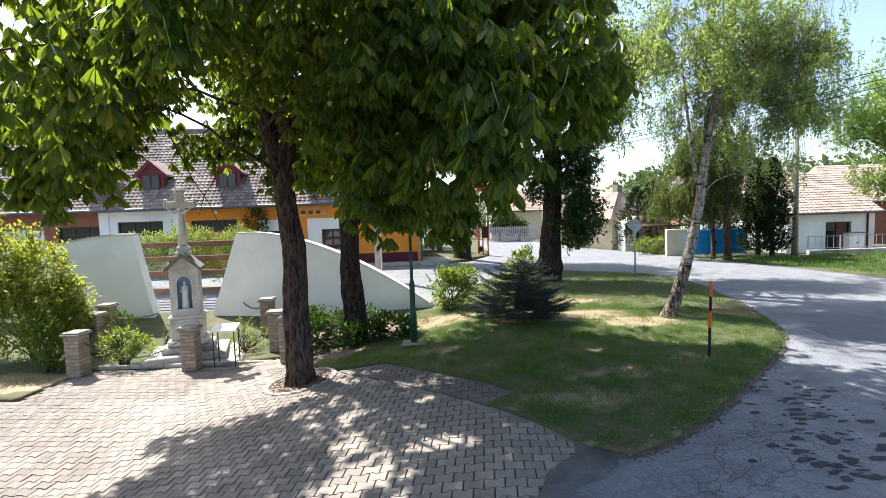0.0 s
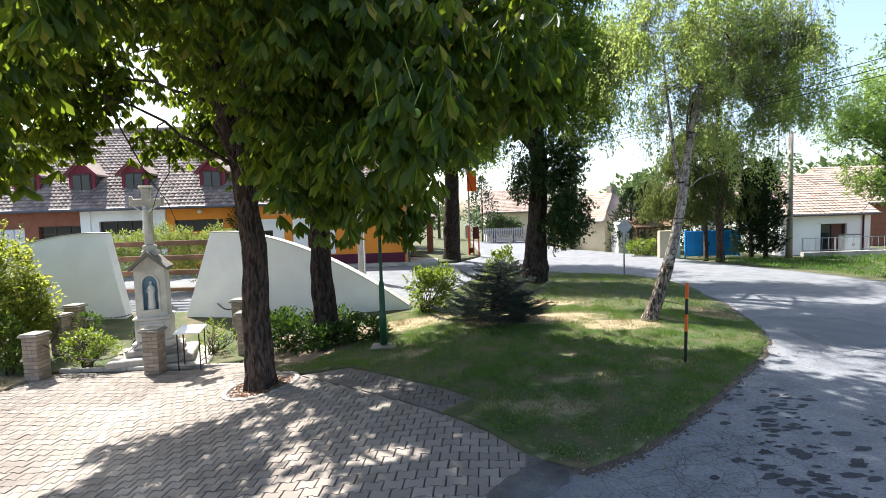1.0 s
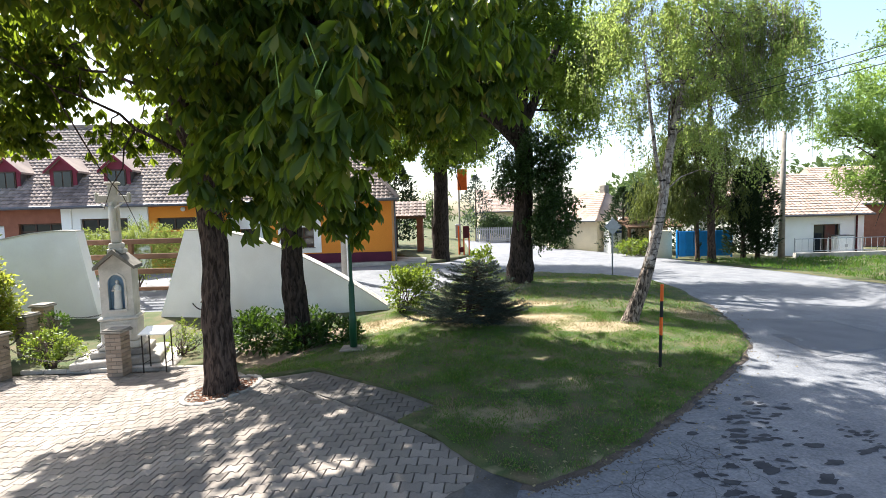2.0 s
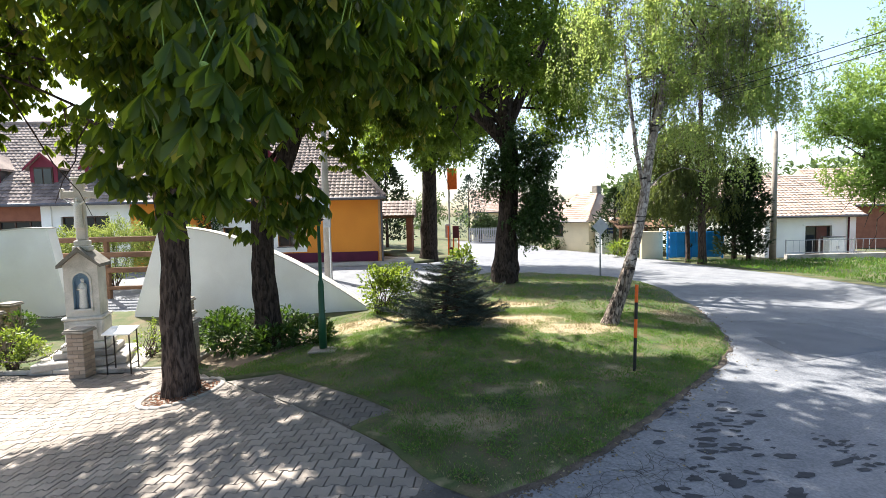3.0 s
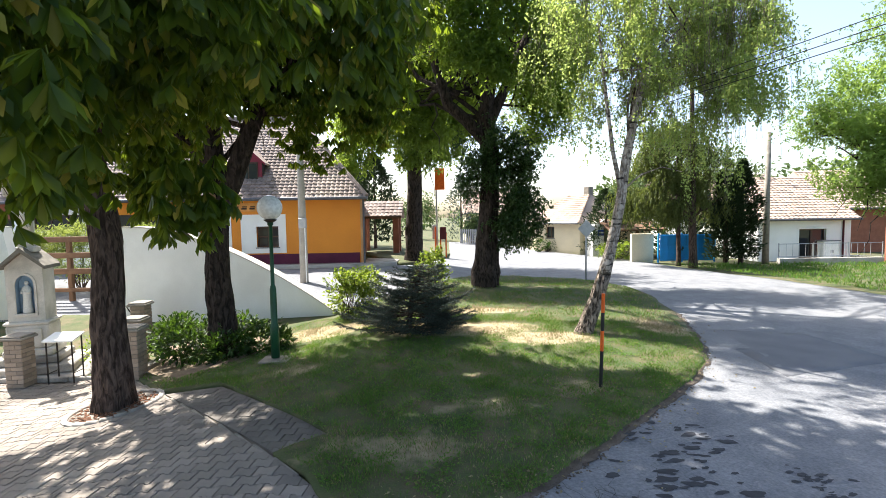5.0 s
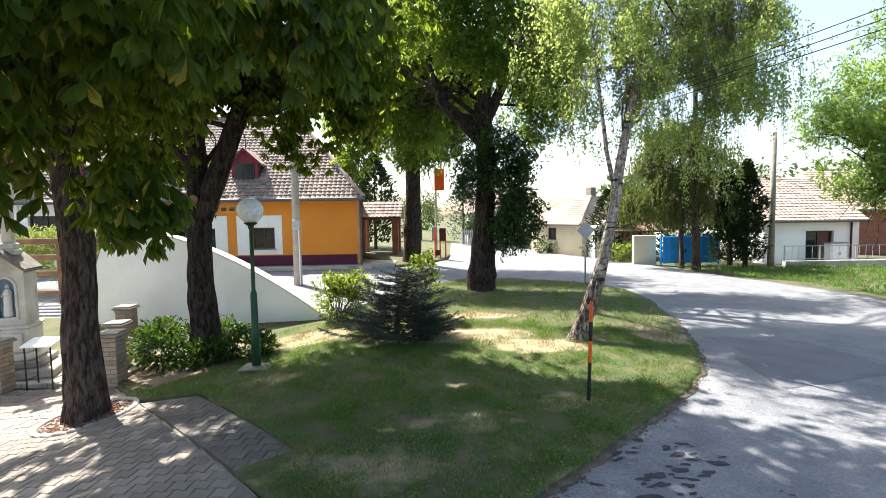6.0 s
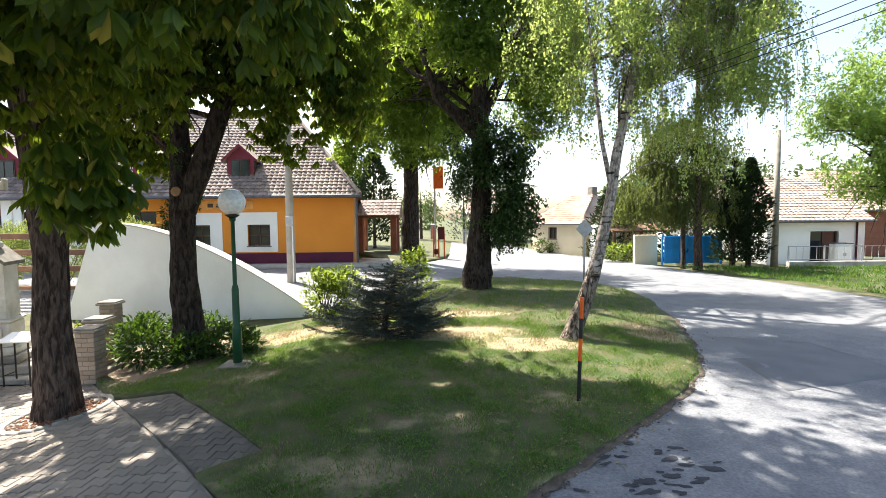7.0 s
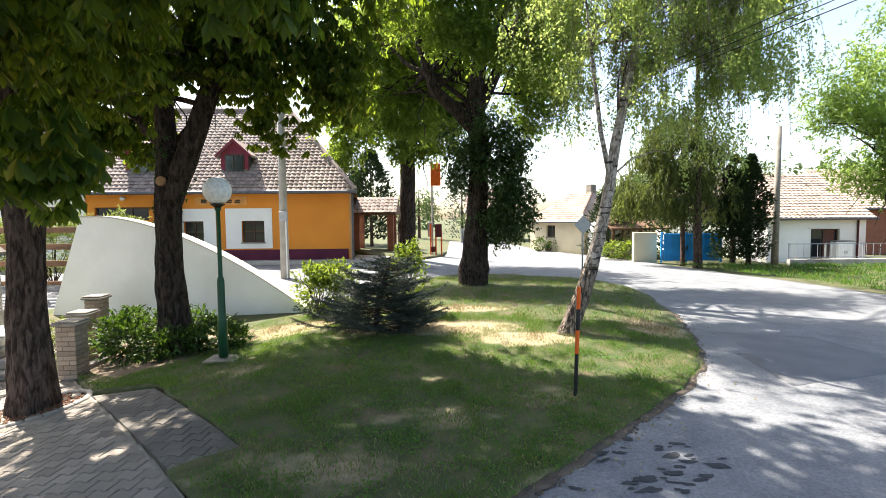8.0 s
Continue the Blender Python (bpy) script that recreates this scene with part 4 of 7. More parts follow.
# ---- buildings ----
def pierced(lump, x0, x1, z0, z1, holes, y, thick):
    """A wall in the plane y with openings (x0, x1, z0, z1) that go through its thickness."""
    xs = sorted({x0, x1, *[h[0] for h in holes], *[h[1] for h in holes]})
    zs = sorted({z0, z1, *[h[2] for h in holes], *[h[3] for h in holes]})
    for i in range(len(xs) - 1):
        for j in range(len(zs) - 1):
            cx, cz = (xs[i] + xs[i + 1]) / 2, (zs[j] + zs[j + 1]) / 2
            if any(h[0] < cx < h[1] and h[2] < cz < h[3] for h in holes):
                continue
            a, b, c, d = xs[i], xs[i + 1], zs[j], zs[j + 1]
            lump.add([(a, y, c), (b, y, c), (b, y, d), (a, y, d)], [(0, 1, 2, 3)])
            lump.add([(a, y + thick, c), (b, y + thick, c), (b, y + thick, d), (a, y + thick, d)], [(3, 2, 1, 0)])
    for a, b, c, d in holes:
        lump.add([(a, y, c), (b, y, c), (b, y, d), (a, y, d), (a, y + thick, c), (b, y + thick, c), (b, y + thick, d), (a, y + thick, d)],
                 [(0, 4, 5, 1), (1, 5, 6, 2), (2, 6, 7, 3), (3, 7, 4, 0)])
    lump.add([(x0, y, z0), (x0, y + thick, z0), (x0, y + thick, z1), (x0, y, z1), (x1, y, z0), (x1, y + thick, z0), (x1, y + thick, z1), (x1, y, z1)],
             [(1, 0, 3, 2), (4, 5, 6, 7), (3, 7, 6, 2)])
    seen, to = {}, []
    for p in lump.v:
        to.append(seen.setdefault(tuple(round(c, 4) for c in p), len(seen)))
    lump.v = list(seen)
    lump.f = [tuple(to[i] for i in q) for q in lump.f]
    return lump


def window(parent, x0, x1, z0, z1, y, cols=2, rows=2, frame=FRAME_BROWN, glass=DARK_GLASS, name="window", sill=True):
    t = 0.055
    cx = (x0 + x1) / 2
    wide, high = (x1 - x0 - t) / cols, (z1 - z0 - t) / rows
    holes = [(x0 + t + i * wide, x0 + (i + 1) * wide, z0 + t + j * high, z0 + (j + 1) * high) for i in range(cols) for j in range(rows)]
    f = pierced(Lump(), x0, x1, z0, z1, holes, y - 0.035, 0.07)
    w = f.done(name, frame, parent)
    for i in range(cols):
        a, b = x0 + (x1 - x0) * i / cols + 0.028, x0 + (x1 - x0) * (i + 1) / cols - 0.028
        Lump().box((a + b) / 2, y + 0.005, z0 + t * 0.8, b - a, 0.012, z1 - z0 - 1.6 * t, 0.002).done("pane", glass, w)
    if sill:
        Lump().box(cx, y - 0.1, z0 - 0.045, x1 - x0 + 0.1, 0.22, 0.04, 0.006).done("sill", ZINC, w)
    return w


def tiled(lump, x0, x1, y0, z0, y1, z1, tile=0.24, course=0.33, wave=0.035):
    """Courses of curved tiles on a slope from the eaves (y0, z0) to the ridge (y1, z1)."""
    run = Vector((0, y1 - y0, z1 - z0))
    n = max(1, int(run.length / course))
    d = run.normalized()
    up = Vector((0, -d.z, d.y)) if d.y > 0 else Vector((0, d.z, -d.y))
    cols = max(1, int((x1 - x0) / tile))
    w = (x1 - x0) / cols
    for i in range(n):
        a, b = Vector((0, y0, z0)) + run * (i / n), Vector((0, y0, z0)) + run * min(1, (i + 1.12) / n)
        for c in range(cols):
            x = x0 + c * w
            jit = rng.uniform(-0.008, 0.012)
            v = []
            for p, h in ((a, 0.045 + jit), (b, 0.012)):
                for u, k in ((0, 0.0), (0.3, 1.0), (0.62, 0.75), (1.0, 0.05)):
                    q = p + up * (h + wave * k)
                    v.append((x + u * w * 0.985, q.y, q.z))
            v += [(x, (a + up * 0.005).y, (a + up * 0.005).z), (x + w * 0.985, (a + up * 0.005).y, (a + up * 0.005).z)]
            f = [(0, 1, 5, 4), (1, 2, 6, 5), (2, 3, 7, 6), (8, 9, 3, 2, 1, 0)]
            if d.y < 0:
                f = [q[::-1] for q in f]
            lump.add(v, f)
    return lump


def inn():
    """The long roadside inn: orange end, white and brick middle, steep tiled roof with dormers."""
    h = thing("inn_building", -0.78, 22.75, 0.36, "long orange and white inn with a steep tiled roof", "building", turn=3.4)
    top, deep, left, hip = 3.12, 7.4, -27.0, 3.6
    wins = [(-4.55, -3.62, 0.86, 1.76), (-6.9, -6.1, 0.86, 1.76), (-10.45, -8.3, 1.82, 2.36), (-13.7, -11.7, 1.75, 2.4), (-16.3, -14.4, 1.55, 2.25), (-19.0, -16.9, 0.0, 2.2), (-22.5, -20.5, 1.2, 2.2)]
    bands = [(-11.0, 0.0, ORANGE, "orange rendered wall"), (-14.25, -11.0, RENDER_WHITE, "white rendered wall"), (left, -14.25, BRICK_RED, "dull red brick wall")]
    for a, b, m, lab in bands:
        hs = [w for w in wins if a < w[0] and w[1] < b]
        pierced(Lump(), a, b, 0, top, hs, 0, 0.4).done("wall", m, h, lab)
    e = Lump()
    back = -0.9
    e.add([(0, 0.4, 0), (back, deep, 0), (back, deep, top), (0, 0.4, top), (-0.4, 0.4, 0), (back - 0.4, deep, 0), (back - 0.4, deep, top), (-0.4, 0.4, top)],
          [(0, 1, 2, 3), (7, 6, 5, 4), (3, 2, 6, 7)])
    e.done("end_wall", ORANGE, h)
    Lump().add([(left, deep, 0), (-0.9, deep, 0), (-0.9, deep, top), (left, deep, top), (left, 0.4, 0), (left, 0.4, top), (left, deep / 2, top + 3.9)], [(0, 3, 2, 1), (4, 5, 6, 3, 0)]).done("back_wall", RENDER_WHITE, h)
    for a, b in ((-5.2, -3.3), (-7.4, -5.6)):
        ww = [w for w in wins if a < w[0] and w[1] < b]
        lp = Lump()
        pierced(lp, a, b, 0.6, 2.28, ww, -0.035, 0.034)
        lp.done("white_panel", RENDER_WHITE, h, "white painted window surround")
    Lump().box(-8.3 / 2 - 0.1, -0.03, 0.0, 8.2, 0.06, 0.55, 0.008).done("plinth", PURPLE, h, "burgundy painted plinth")
    Lump().box(-9.6, -0.02, 0.55, 2.75, 0.04, 1.2, 0.006).done("lower_panel", mat("salmon_render", (0.46, 0.17, 0.08), None, 1, 0.9, 0.15), h, "salmon rendered lower wall")
    Lump().box(-0.045, -0.035, 0.0, 0.09, 0.07, top, 0.006).done("corner_strip", mat("peach_render", (0.62, 0.34, 0.16), None, 1, 0.9, 0.15), h)
    window(h, *wins[0], 0.14, 2, 2)
    window(h, *wins[1], 0.14, 2, 2)
    window(h, *wins[2], 0.14, 3, 1, sill=False)
    window(h, *wins[3], 0.14, 3, 1, sill=False)
    window(h, *wins[4], 0.14, 3, 2)
    window(h, *wins[6], 0.14, 3, 2)
    d = Lump()
    for i in range(4):
        d.box(-19.0 + 0.2625 + i * 0.525, 0.12, 0.02, 0.5, 0.06, 2.15, 0.01)
    d.done("garage_door", WHITE_PAINT, h, "white panelled garage door")
    for x in (-14.25, -11.0, -20.0):
        Lump().box(x, -0.03, 0, 0.42, 0.08, top, 0.01).done("pilaster", RENDER_WHITE, h)
    # The inn's name stands on the wall as slanted plain strokes.
    sg = Lump().box(-5.35, -0.012, 2.42, 2.1, 0.02, 0.36, 0.006).done("name_board", mat("pale_orange_board", (0.80, 0.38, 0.12), None, 3, 0.8, 0.05), h)
    for i in range(5):
        m = Matrix.Translation((-6.05 + i * 0.34, -0.035, 2.5)) @ Matrix.Shear("XZ", 4, (0.35, 0.0))
        Lump().box(0, 0, 0, 0.22, 0.02, 0.07 if i else 0.16, 0.004, m).box(0.02, 0, 0.09, 0.2, 0.02, 0.05, 0.004, m).done("stroke", FRAME_BROWN, sg)
    # Lamp on the wall.
    Lump().ball(-9.25, -0.12, 2.72, 0.1, 14, 9).done("wall_lamp", GLOBE, h)
    # Roof.
    ov = 0.42
    rise = 3.9
    slope = rise / (deep / 2)
    r = tiled(Lump(), left - 0.2, 0.25, -ov, top + 0.06 - ov * slope * 0.55, deep / 2, top + rise + 0.05, 0.2, 0.21)
    r.v = [(min(x, 0.25 - hip * max(0, (z - top) / rise)), y, z) for x, y, z in r.v]
    r.done("roof_front", ROOF, h, "weathered grey-brown clay tiles", kind="stuff")
    zf = top + 0.06 - ov * slope * 0.55
    Lump().add([(left - 0.2, -ov, zf - 0.04), (0.25, -ov, zf - 0.04), (0.25 - hip, deep / 2, top + rise - 0.02), (left - 0.2, deep / 2, top + rise - 0.02), (left - 0.2, deep + ov, zf - 0.04), (-0.7, deep + ov, zf - 0.04)],
               [(0, 1, 2, 3), (3, 2, 5, 4), (1, 5, 2)]).done("roof_deck", ROOF, h)
    Lump().tube([(0.25, -ov, zf + 0.08), (0.25 - hip, deep / 2, top + rise + 0.08)], 0.09, 8).done("hip_ridge", ROOF, h)
    Lump().tube([(left, -ov - 0.06, zf - 0.02), (0.3, -ov - 0.06, zf - 0.02)], 0.07, 8).done("gutter", ZINC, h, "dark grey gutter")
    Lump().tube([(0.06, -0.1, 0.0), (0.06, -0.1, top - 0.25), (0.06, -ov, top - 0.1)], 0.045, 8).done("downpipe", ZINC, h)
    Lump().tube([(left - 0.2, deep / 2, top + rise + 0.08), (0.25 - hip, deep / 2, top + rise + 0.08)], 0.13, 8).done("ridge", ROOF, h)
    for x in (-4.93, -8.85, -12.3, -14.6, -17.0, -21.0):
        y0, y1, zb = 0.42, 3.4, top + 0.42
        dm = Lump().prism([(x - 0.56, zb), (x + 0.56, zb), (x + 0.56, zb + 1.08), (x, zb + 1.58), (x - 0.56, zb + 1.08)], "y", y0 + 0.1, y1)
        o = dm.done("dormer", ZINC, h, "steep dormer with slate sides and a burgundy boarded gable")
        Lump().prism([(x - 0.57, zb + 0.16), (x + 0.57, zb + 0.16), (x + 0.57, zb + 1.08), (x, zb + 1.59), (x - 0.57, zb + 1.08)], "y", y0 + 0.06, y0 + 0.095).done("gable_board", DORMER_RED, o)
        for s in (1, -1):
            q = [(x, zb + 1.68), (x + s * 0.74, zb + 1.0), (x + s * 0.74, zb + 0.91), (x, zb + 1.59)]
            Lump().prism(q if s > 0 else q[::-1], "y", y0 - 0.08, y1).done("dormer_roof", ROOF, o)
            q = [(x, zb + 1.67), (x + s * 0.75, zb + 0.99), (x + s * 0.75, zb + 0.88), (x, zb + 1.56)]
            Lump().prism(q if s > 0 else q[::-1], "y", y0 - 0.11, y0 - 0.084).done("barge_board", DORMER_RED, o)
        Lump().box(x, y0 + 0.05, zb + 0.24, 0.8, 0.05, 0.8, 0.008).done("dormer_frame", FRAME_BROWN, o)
        for u in (-0.19, 0.19):
            Lump().box(x + u, y0 + 0.02, zb + 0.31, 0.33, 0.03, 0.66, 0.004).done("pane", DARK_GLASS, o)
    return h


inn()
sheet("sidewalk", [(-27, 20.4), (-0.2, 21.9), (0.6, 23.0), (0.6, 25), (-0.9, 25), (-0.9, 22.6), (-27, 21.0)], 0.8, 0.09, CONCRETE, "grey concrete sidewalk along the inn", "sidewalk", 0.0, 0.16)
sheet("verge", [(0.9, 23.4), (2.9, 27.8), (3.2, 31), (-3, 31), (-0.6, 26)], 0.7, 0.05, GRASS, "patchy grass verge under a tree", "verge", 0.08, 0.1)


def shelter():
    s = thing("bus_shelter", -0.86, 30.0, G(-0.9, 30), "small open shelter with brick posts and a tiled roof", "shelter", turn=0)
    for x in (-0.95, 0.95):
        for y in (-0.7, 0.7):
            Lump().box(x, y, 0, 0.34, 0.34, 2.0, 0.01).done("post", BRICK_RED, s)
    tiled(Lump(), -1.35, 1.35, -1.3, 2.1, 0.2, 3.0).done("roof", ROOF, s, kind="stuff")
    Lump().prism([(-1.3, 2.06), (0.2, 2.95), (1.6, 2.1), (1.6, 2.02), (-1.3, 1.98)], "x", -1.3, 1.3).done("roof_deck", WOOD, s)


shelter()


def notice_frame():
    f = thing("notice_frame", 2.65, 28.2, G(2.6, 28.2), "orange painted frame with small hanging boxes", "frame")
    for x in (-0.28, 0.0, 0.3):
        Lump().tube([(x, 0, 0), (x, 0, 1.7 if x < 0.1 else 1.35)], 0.04, 8).done("post", ORANGE_TAPE, f)
    Lump().box(0.14, 0, 1.0, 0.36, 0.16, 0.7, 0.02).done("box", BURGUNDY, f)
    Lump().box(-0.14, -0.05, 0.2, 0.2, 0.2, 0.3, 0.02).done("bin", BURGUNDY, f)
    p = thing("banner_pole", 2.45, 28.6, G(2.4, 28.6), "tall pole carrying a faded orange-red panel", "pole")
    Lump().tube([(0, 0, 0), (0, 0, 5.2)], 0.05, 8).done("pole", CONCRETE, p)
    Lump().box(0.2, -0.04, 3.75, 0.55, 0.06, 1.2, 0.02).done("panel", ORANGE_TAPE, p)
    Lump().box(-0.1, 0.02, 1.0, 0.3, 0.3, 0.8, 0.02).done("cabinet", SIGN_BACK, p)


notice_frame()


def house_plain(name, x, y, wide, deep, wall_h, roof_h, wall, roof, label, turn=0, holes=(), hip=0.0, z=0.0):
    h = thing(name, x, y, G(x, y) + z, label, "house", turn=turn)
    pierced(Lump(), 0, wide, -0.3, wall_h, list(holes), 0, 0.35).done("wall", wall, h)
    o = Lump()
    o.add([(0, 0.35, -0.3), (0, deep, -0.3), (0, deep, wall_h), (0, 0.35, wall_h), (wide, 0.35, -0.3), (wide, deep, -0.3), (wide, deep, wall_h), (wide, 0.35, wall_h)],
          [(0, 3, 2, 1), (4, 5, 6, 7), (1, 2, 6, 5)])
    if not hip:
        o.add([(0, 0, wall_h), (0, deep, wall_h), (0, deep / 2, wall_h + roof_h), (wide, 0, wall_h), (wide, deep, wall_h), (wide, deep / 2, wall_h + roof_h)], [(0, 2, 1), (3, 4, 5)])
    o.done("side_wall", wall, h)
    e = 0.35
    t = tiled(Lump(), -0.2, wide + 0.2, -e, wall_h - 0.1, deep / 2, wall_h + roof_h, 0.22, 0.24)
    if hip:
        t.v = [(min(max(a, -0.2 + hip * max(0, (c - wall_h) / roof_h)), wide + 0.2 - hip * max(0, (c - wall_h) / roof_h)), b, c) for a, b, c in t.v]
    t.done("roof_front", roof, h, kind="stuff")
    Lump().add([(-0.2, -e, wall_h - 0.14), (wide + 0.2, -e, wall_h - 0.14), (wide + 0.2 - hip, deep / 2, wall_h + roof_h - 0.03), (-0.2 + hip, deep / 2, wall_h + roof_h - 0.03), (-0.2, deep + e, wall_h - 0.14), (wide + 0.2, deep + e, wall_h - 0.14)],
               [(0, 1, 2, 3), (3, 2, 5, 4), (0, 3, 4), (1, 5, 2)]).done("roof_deck", roof, h)
    Lump().tube([(-0.2, -e - 0.05, wall_h - 0.12), (wide + 0.2, -e - 0.05, wall_h - 0.12)], 0.06, 6).done("gutter", ZINC, h)
    return h


d = house_plain("white_house", 18.35, 25.2, 4.62, 6.5, 2.1, 2.2, RENDER_WHITE, ROOF_RED, "low white house with a salmon tiled roof", 0, [(2.05, 3.4, 0.02, 1.5)])
window(d, 2.05, 3.4, 0.02, 1.5, 0.16, 2, 1, sill=False)
Lump().box(2.72, -0.02, 1.52, 1.6, 0.06, 0.07, 0.01).done("lintel", RENDER_WHITE, d)
Lump().tube([(4.2, -0.06, 0), (4.2, -0.06, 2.0)], 0.04, 8).done("downpipe", BURGUNDY, d, "dark red downpipe")
d2 = house_plain("neighbour_house", 26.0, 29.5, 9, 7, 2.6, 2.4, BRICK_RED, ROOF_RED, "house with reddish walls beyond the white one")
h3 = house_plain("grey_roofed_house", 17.6, 31.5, 7.5, 7, 2.6, 2.4, RENDER_WHITE, ROOF, "house with a grey roof behind the white one")


def metal_fence(x0, x1, y, step, h, material, label, base=0.25):
    f = thing("fence", x0, y, G(x0, y), label, "fence", kind="structure")
    Lump().box((x1 - x0) / 2, 0, -0.1, x1 - x0, 0.25, base + 0.1, 0.02).done("footing_wall", CONCRETE, f)
    n = int((x1 - x0) / 1.2)
    for i in range(n + 1):
        x = (x1 - x0) * i / n
        Lump().tube([(x, 0, base), (x, 0, h)], 0.025, 6).done("post", material, f)
    for z in (base + 0.08, h - 0.04):
        Lump().tube([(0, 0, z), (x1 - x0, 0, z)], 0.016, 5).done("rail", material, f)
    bar = Lump().tube([(0, 0, base + 0.08), (0, 0, h - 0.04)], 0.009, 4)
    me = share(bar, "bar", material)
    for i in range(int((x1 - x0) / step)):
        o = new("bar", me)
        o.parent = f
        o.location = (i * step + 0.05, 0, 0)
    return f


metal_fence(18.1, 22.9, 23.4, 0.3, 0.95, SIGN_BACK, "light metal bar fence on a low concrete wall")


def meter_cabinet(x, y):
    c = thing("meter_cabinet", x, y, G(x, y) - 0.05, "white metal cabinet standing before the dark doorway", "cabinet")
    Lump().box(0, 0, 0, 0.78, 0.4, 1.0, 0.02).done("body", WHITE_PAINT, c)
    Lump().box(0, -0.21, 0.06, 0.7, 0.02, 0.86, 0.008).done("door", WHITE_PAINT, c)
    Lump().box(0.02, -0.225, 0.45, 0.14, 0.02, 0.14, 0.004).done("plate", SIGN_BACK, c, "small grey plate")
    Lump().box(0, 0.02, 1.0, 0.86, 0.48, 0.04, 0.01).done("lid", ZINC, c)


meter_cabinet(21.2, 24.4)
bw = thing("brick_gate", 23.0, 23.2, 0, "brown brick pier with orange timber gate boards", "gate")
Lump().box(0.3, 0, -0.1, 0.55, 0.5, 1.75, 0.02).done("pier", BRICK_RED, bw)
for i in range(9):
    Lump().box(0.75 + i * 0.22, 0, 0.1, 0.19, 0.05, 1.5, 0.01).done("board", mat("orange_brown_board", (0.33, 0.11, 0.04), None, 3, 0.7, 0.2) if i == 0 else bpy.data.materials["orange_brown_board"], bw)


def blue_gate():
    g = thing("double_gate", 13.35, 24.9, 0.0, "bright blue sheet metal yard gate, closed", "gate")
    for i, (a, b) in enumerate(((0.0, 1.05), (1.1, 2.6))):
        leaf = Lump().box((a + b) / 2, 0, 0.08, b - a, 0.04, 1.28, 0.008).done("gate_leaf", BLUE, g)
        n = 3 if i == 0 else 4
        for k in range(n + 1):
            Lump().box(a + 0.03 + (b - a - 0.06) * k / n, -0.035, 0.08, 0.05, 0.03, 1.28, 0.006).done("rib", BLUE, leaf)
        for z in (0.12, 0.72, 1.28):
            Lump().box((a + b) / 2, -0.03, z, b - a, 0.025, 0.05, 0.006).done("rail", BLUE, leaf)
    for x in (-0.08, 1.075, 2.68):
        Lump().box(x, 0.02, 0, 0.08, 0.08, 1.42, 0.01).done("post", BLUE, g)


blue_gate()
yard = thing("yard_wall", 12.2, 25.6, 0.0, "cream rendered yard wall beside the gate", "wall", kind="structure")
Lump().box(0.55, 0, -0.1, 1.1, 0.25, 1.5, 0.02).done("wall_body", CREAM, yard)
por = thing("porch", 12.0, 28.6, 0.0, "dark timber porch roof on posts", "porch")
Lump().prism([(-0.6, 1.55), (1.8, 2.1), (1.8, 2.0), (-0.6, 1.45)], "x", 0.0, 3.2).done("roof", WOOD, por)
for x in (0.15, 1.6, 3.05):
    Lump().box(x, -0.4, 0, 0.14, 0.14, 1.5, 0.01).done("post", WOOD, por)
Lump().box(1.6, 1.5, 0, 3.2, 0.25, 1.95, 0.02).done("back_wall", CREAM, por)
ch_house = house_plain("cream_house", 8.9, 34.9, 4.6, 5.0, 2.0, 1.75, CREAM, ROOF_RED, "small cream house with a hipped salmon roof", -60, [(1.6, 2.4, 0.9, 1.65)], 1.6)
window(ch_house, 1.6, 2.4, 0.9, 1.65, 0.16, 2, 1)
Lump().box(2.9, 2.6, 3.3, 0.45, 0.45, 0.95, 0.02).done("chimney", CAP, ch_house)
gb = thing("gable_block", 11.6, 29.7, 0.0, "white gabled gatehouse with a blue plate", "house")
Lump().prism([(0, -0.1), (1.5, -0.1), (1.5, 1.7), (0.75, 2.1), (0, 1.7)], "y", 0, 1.2).done("wall", RENDER_WHITE, gb)
Lump().box(0.55, -0.03, 1.15, 0.5, 0.03, 0.34, 0.004).done("plate", BLUE_SIGN, gb, "blue plate with a pale bar")
Lump().box(0.55, -0.05, 1.29, 0.34, 0.012, 0.08, 0.002).done("plate_bar", WHITE_PAINT, gb)
house_plain("far_house", 5.2, 47.5, 5.0, 6, 2.8, 2.2, CREAM, ROOF_RED, "far cream house at the end of the street")


def picket(x0, x1, y, h, m, label):
    f = thing("fence", x0, y, G(x0, y), label, "fence", kind="structure")
    n = int((x1 - x0) / 0.16)
    me = share(Lump().box(0, 0, 0.06, 0.09, 0.02, h - 0.06, 0.004), "slat", m)
    for i in range(n):
        o = new("slat", me)
        o.parent, o.location = f, (i * 0.16 + 0.05, 0, 0)
    for z in (0.25, h - 0.2):
        Lump().box((x1 - x0) / 2, 0.03, z, x1 - x0, 0.03, 0.06, 0.004).done("rail", m, f)


picket(13.2, 14.8, 29.8, 0.7, WHITE_PAINT, "low white picket fence")
picket(4.4, 9.2, 42.5, 1.3, SIGN_BACK, "pale slatted fence along the far street")


# ---- timber rails with junipers behind the memorial ----
def rail_fence(x0, x1, y):
    f = thing("rail_fence", x0, y, G(x0, y), "brown timber rail fence before the junipers", "fence", kind="structure")
    n = int((x1 - x0) / 1.9)
    for i in range(n + 1):
        Lump().box((x1 - x0) * i / n, 0.05, -0.1, 0.13, 0.13, 2.0, 0.015).done("post", WOOD, f)
    for z in (0.28, 0.82, 1.3, 1.78):
        Lump().box((x1 - x0) / 2, -0.04, z, x1 - x0, 0.06, 0.17 if z > 0.5 else 0.12, 0.015).done("rail", WOOD, f)


rail_fence(-12.4, -4.8, 16.2)


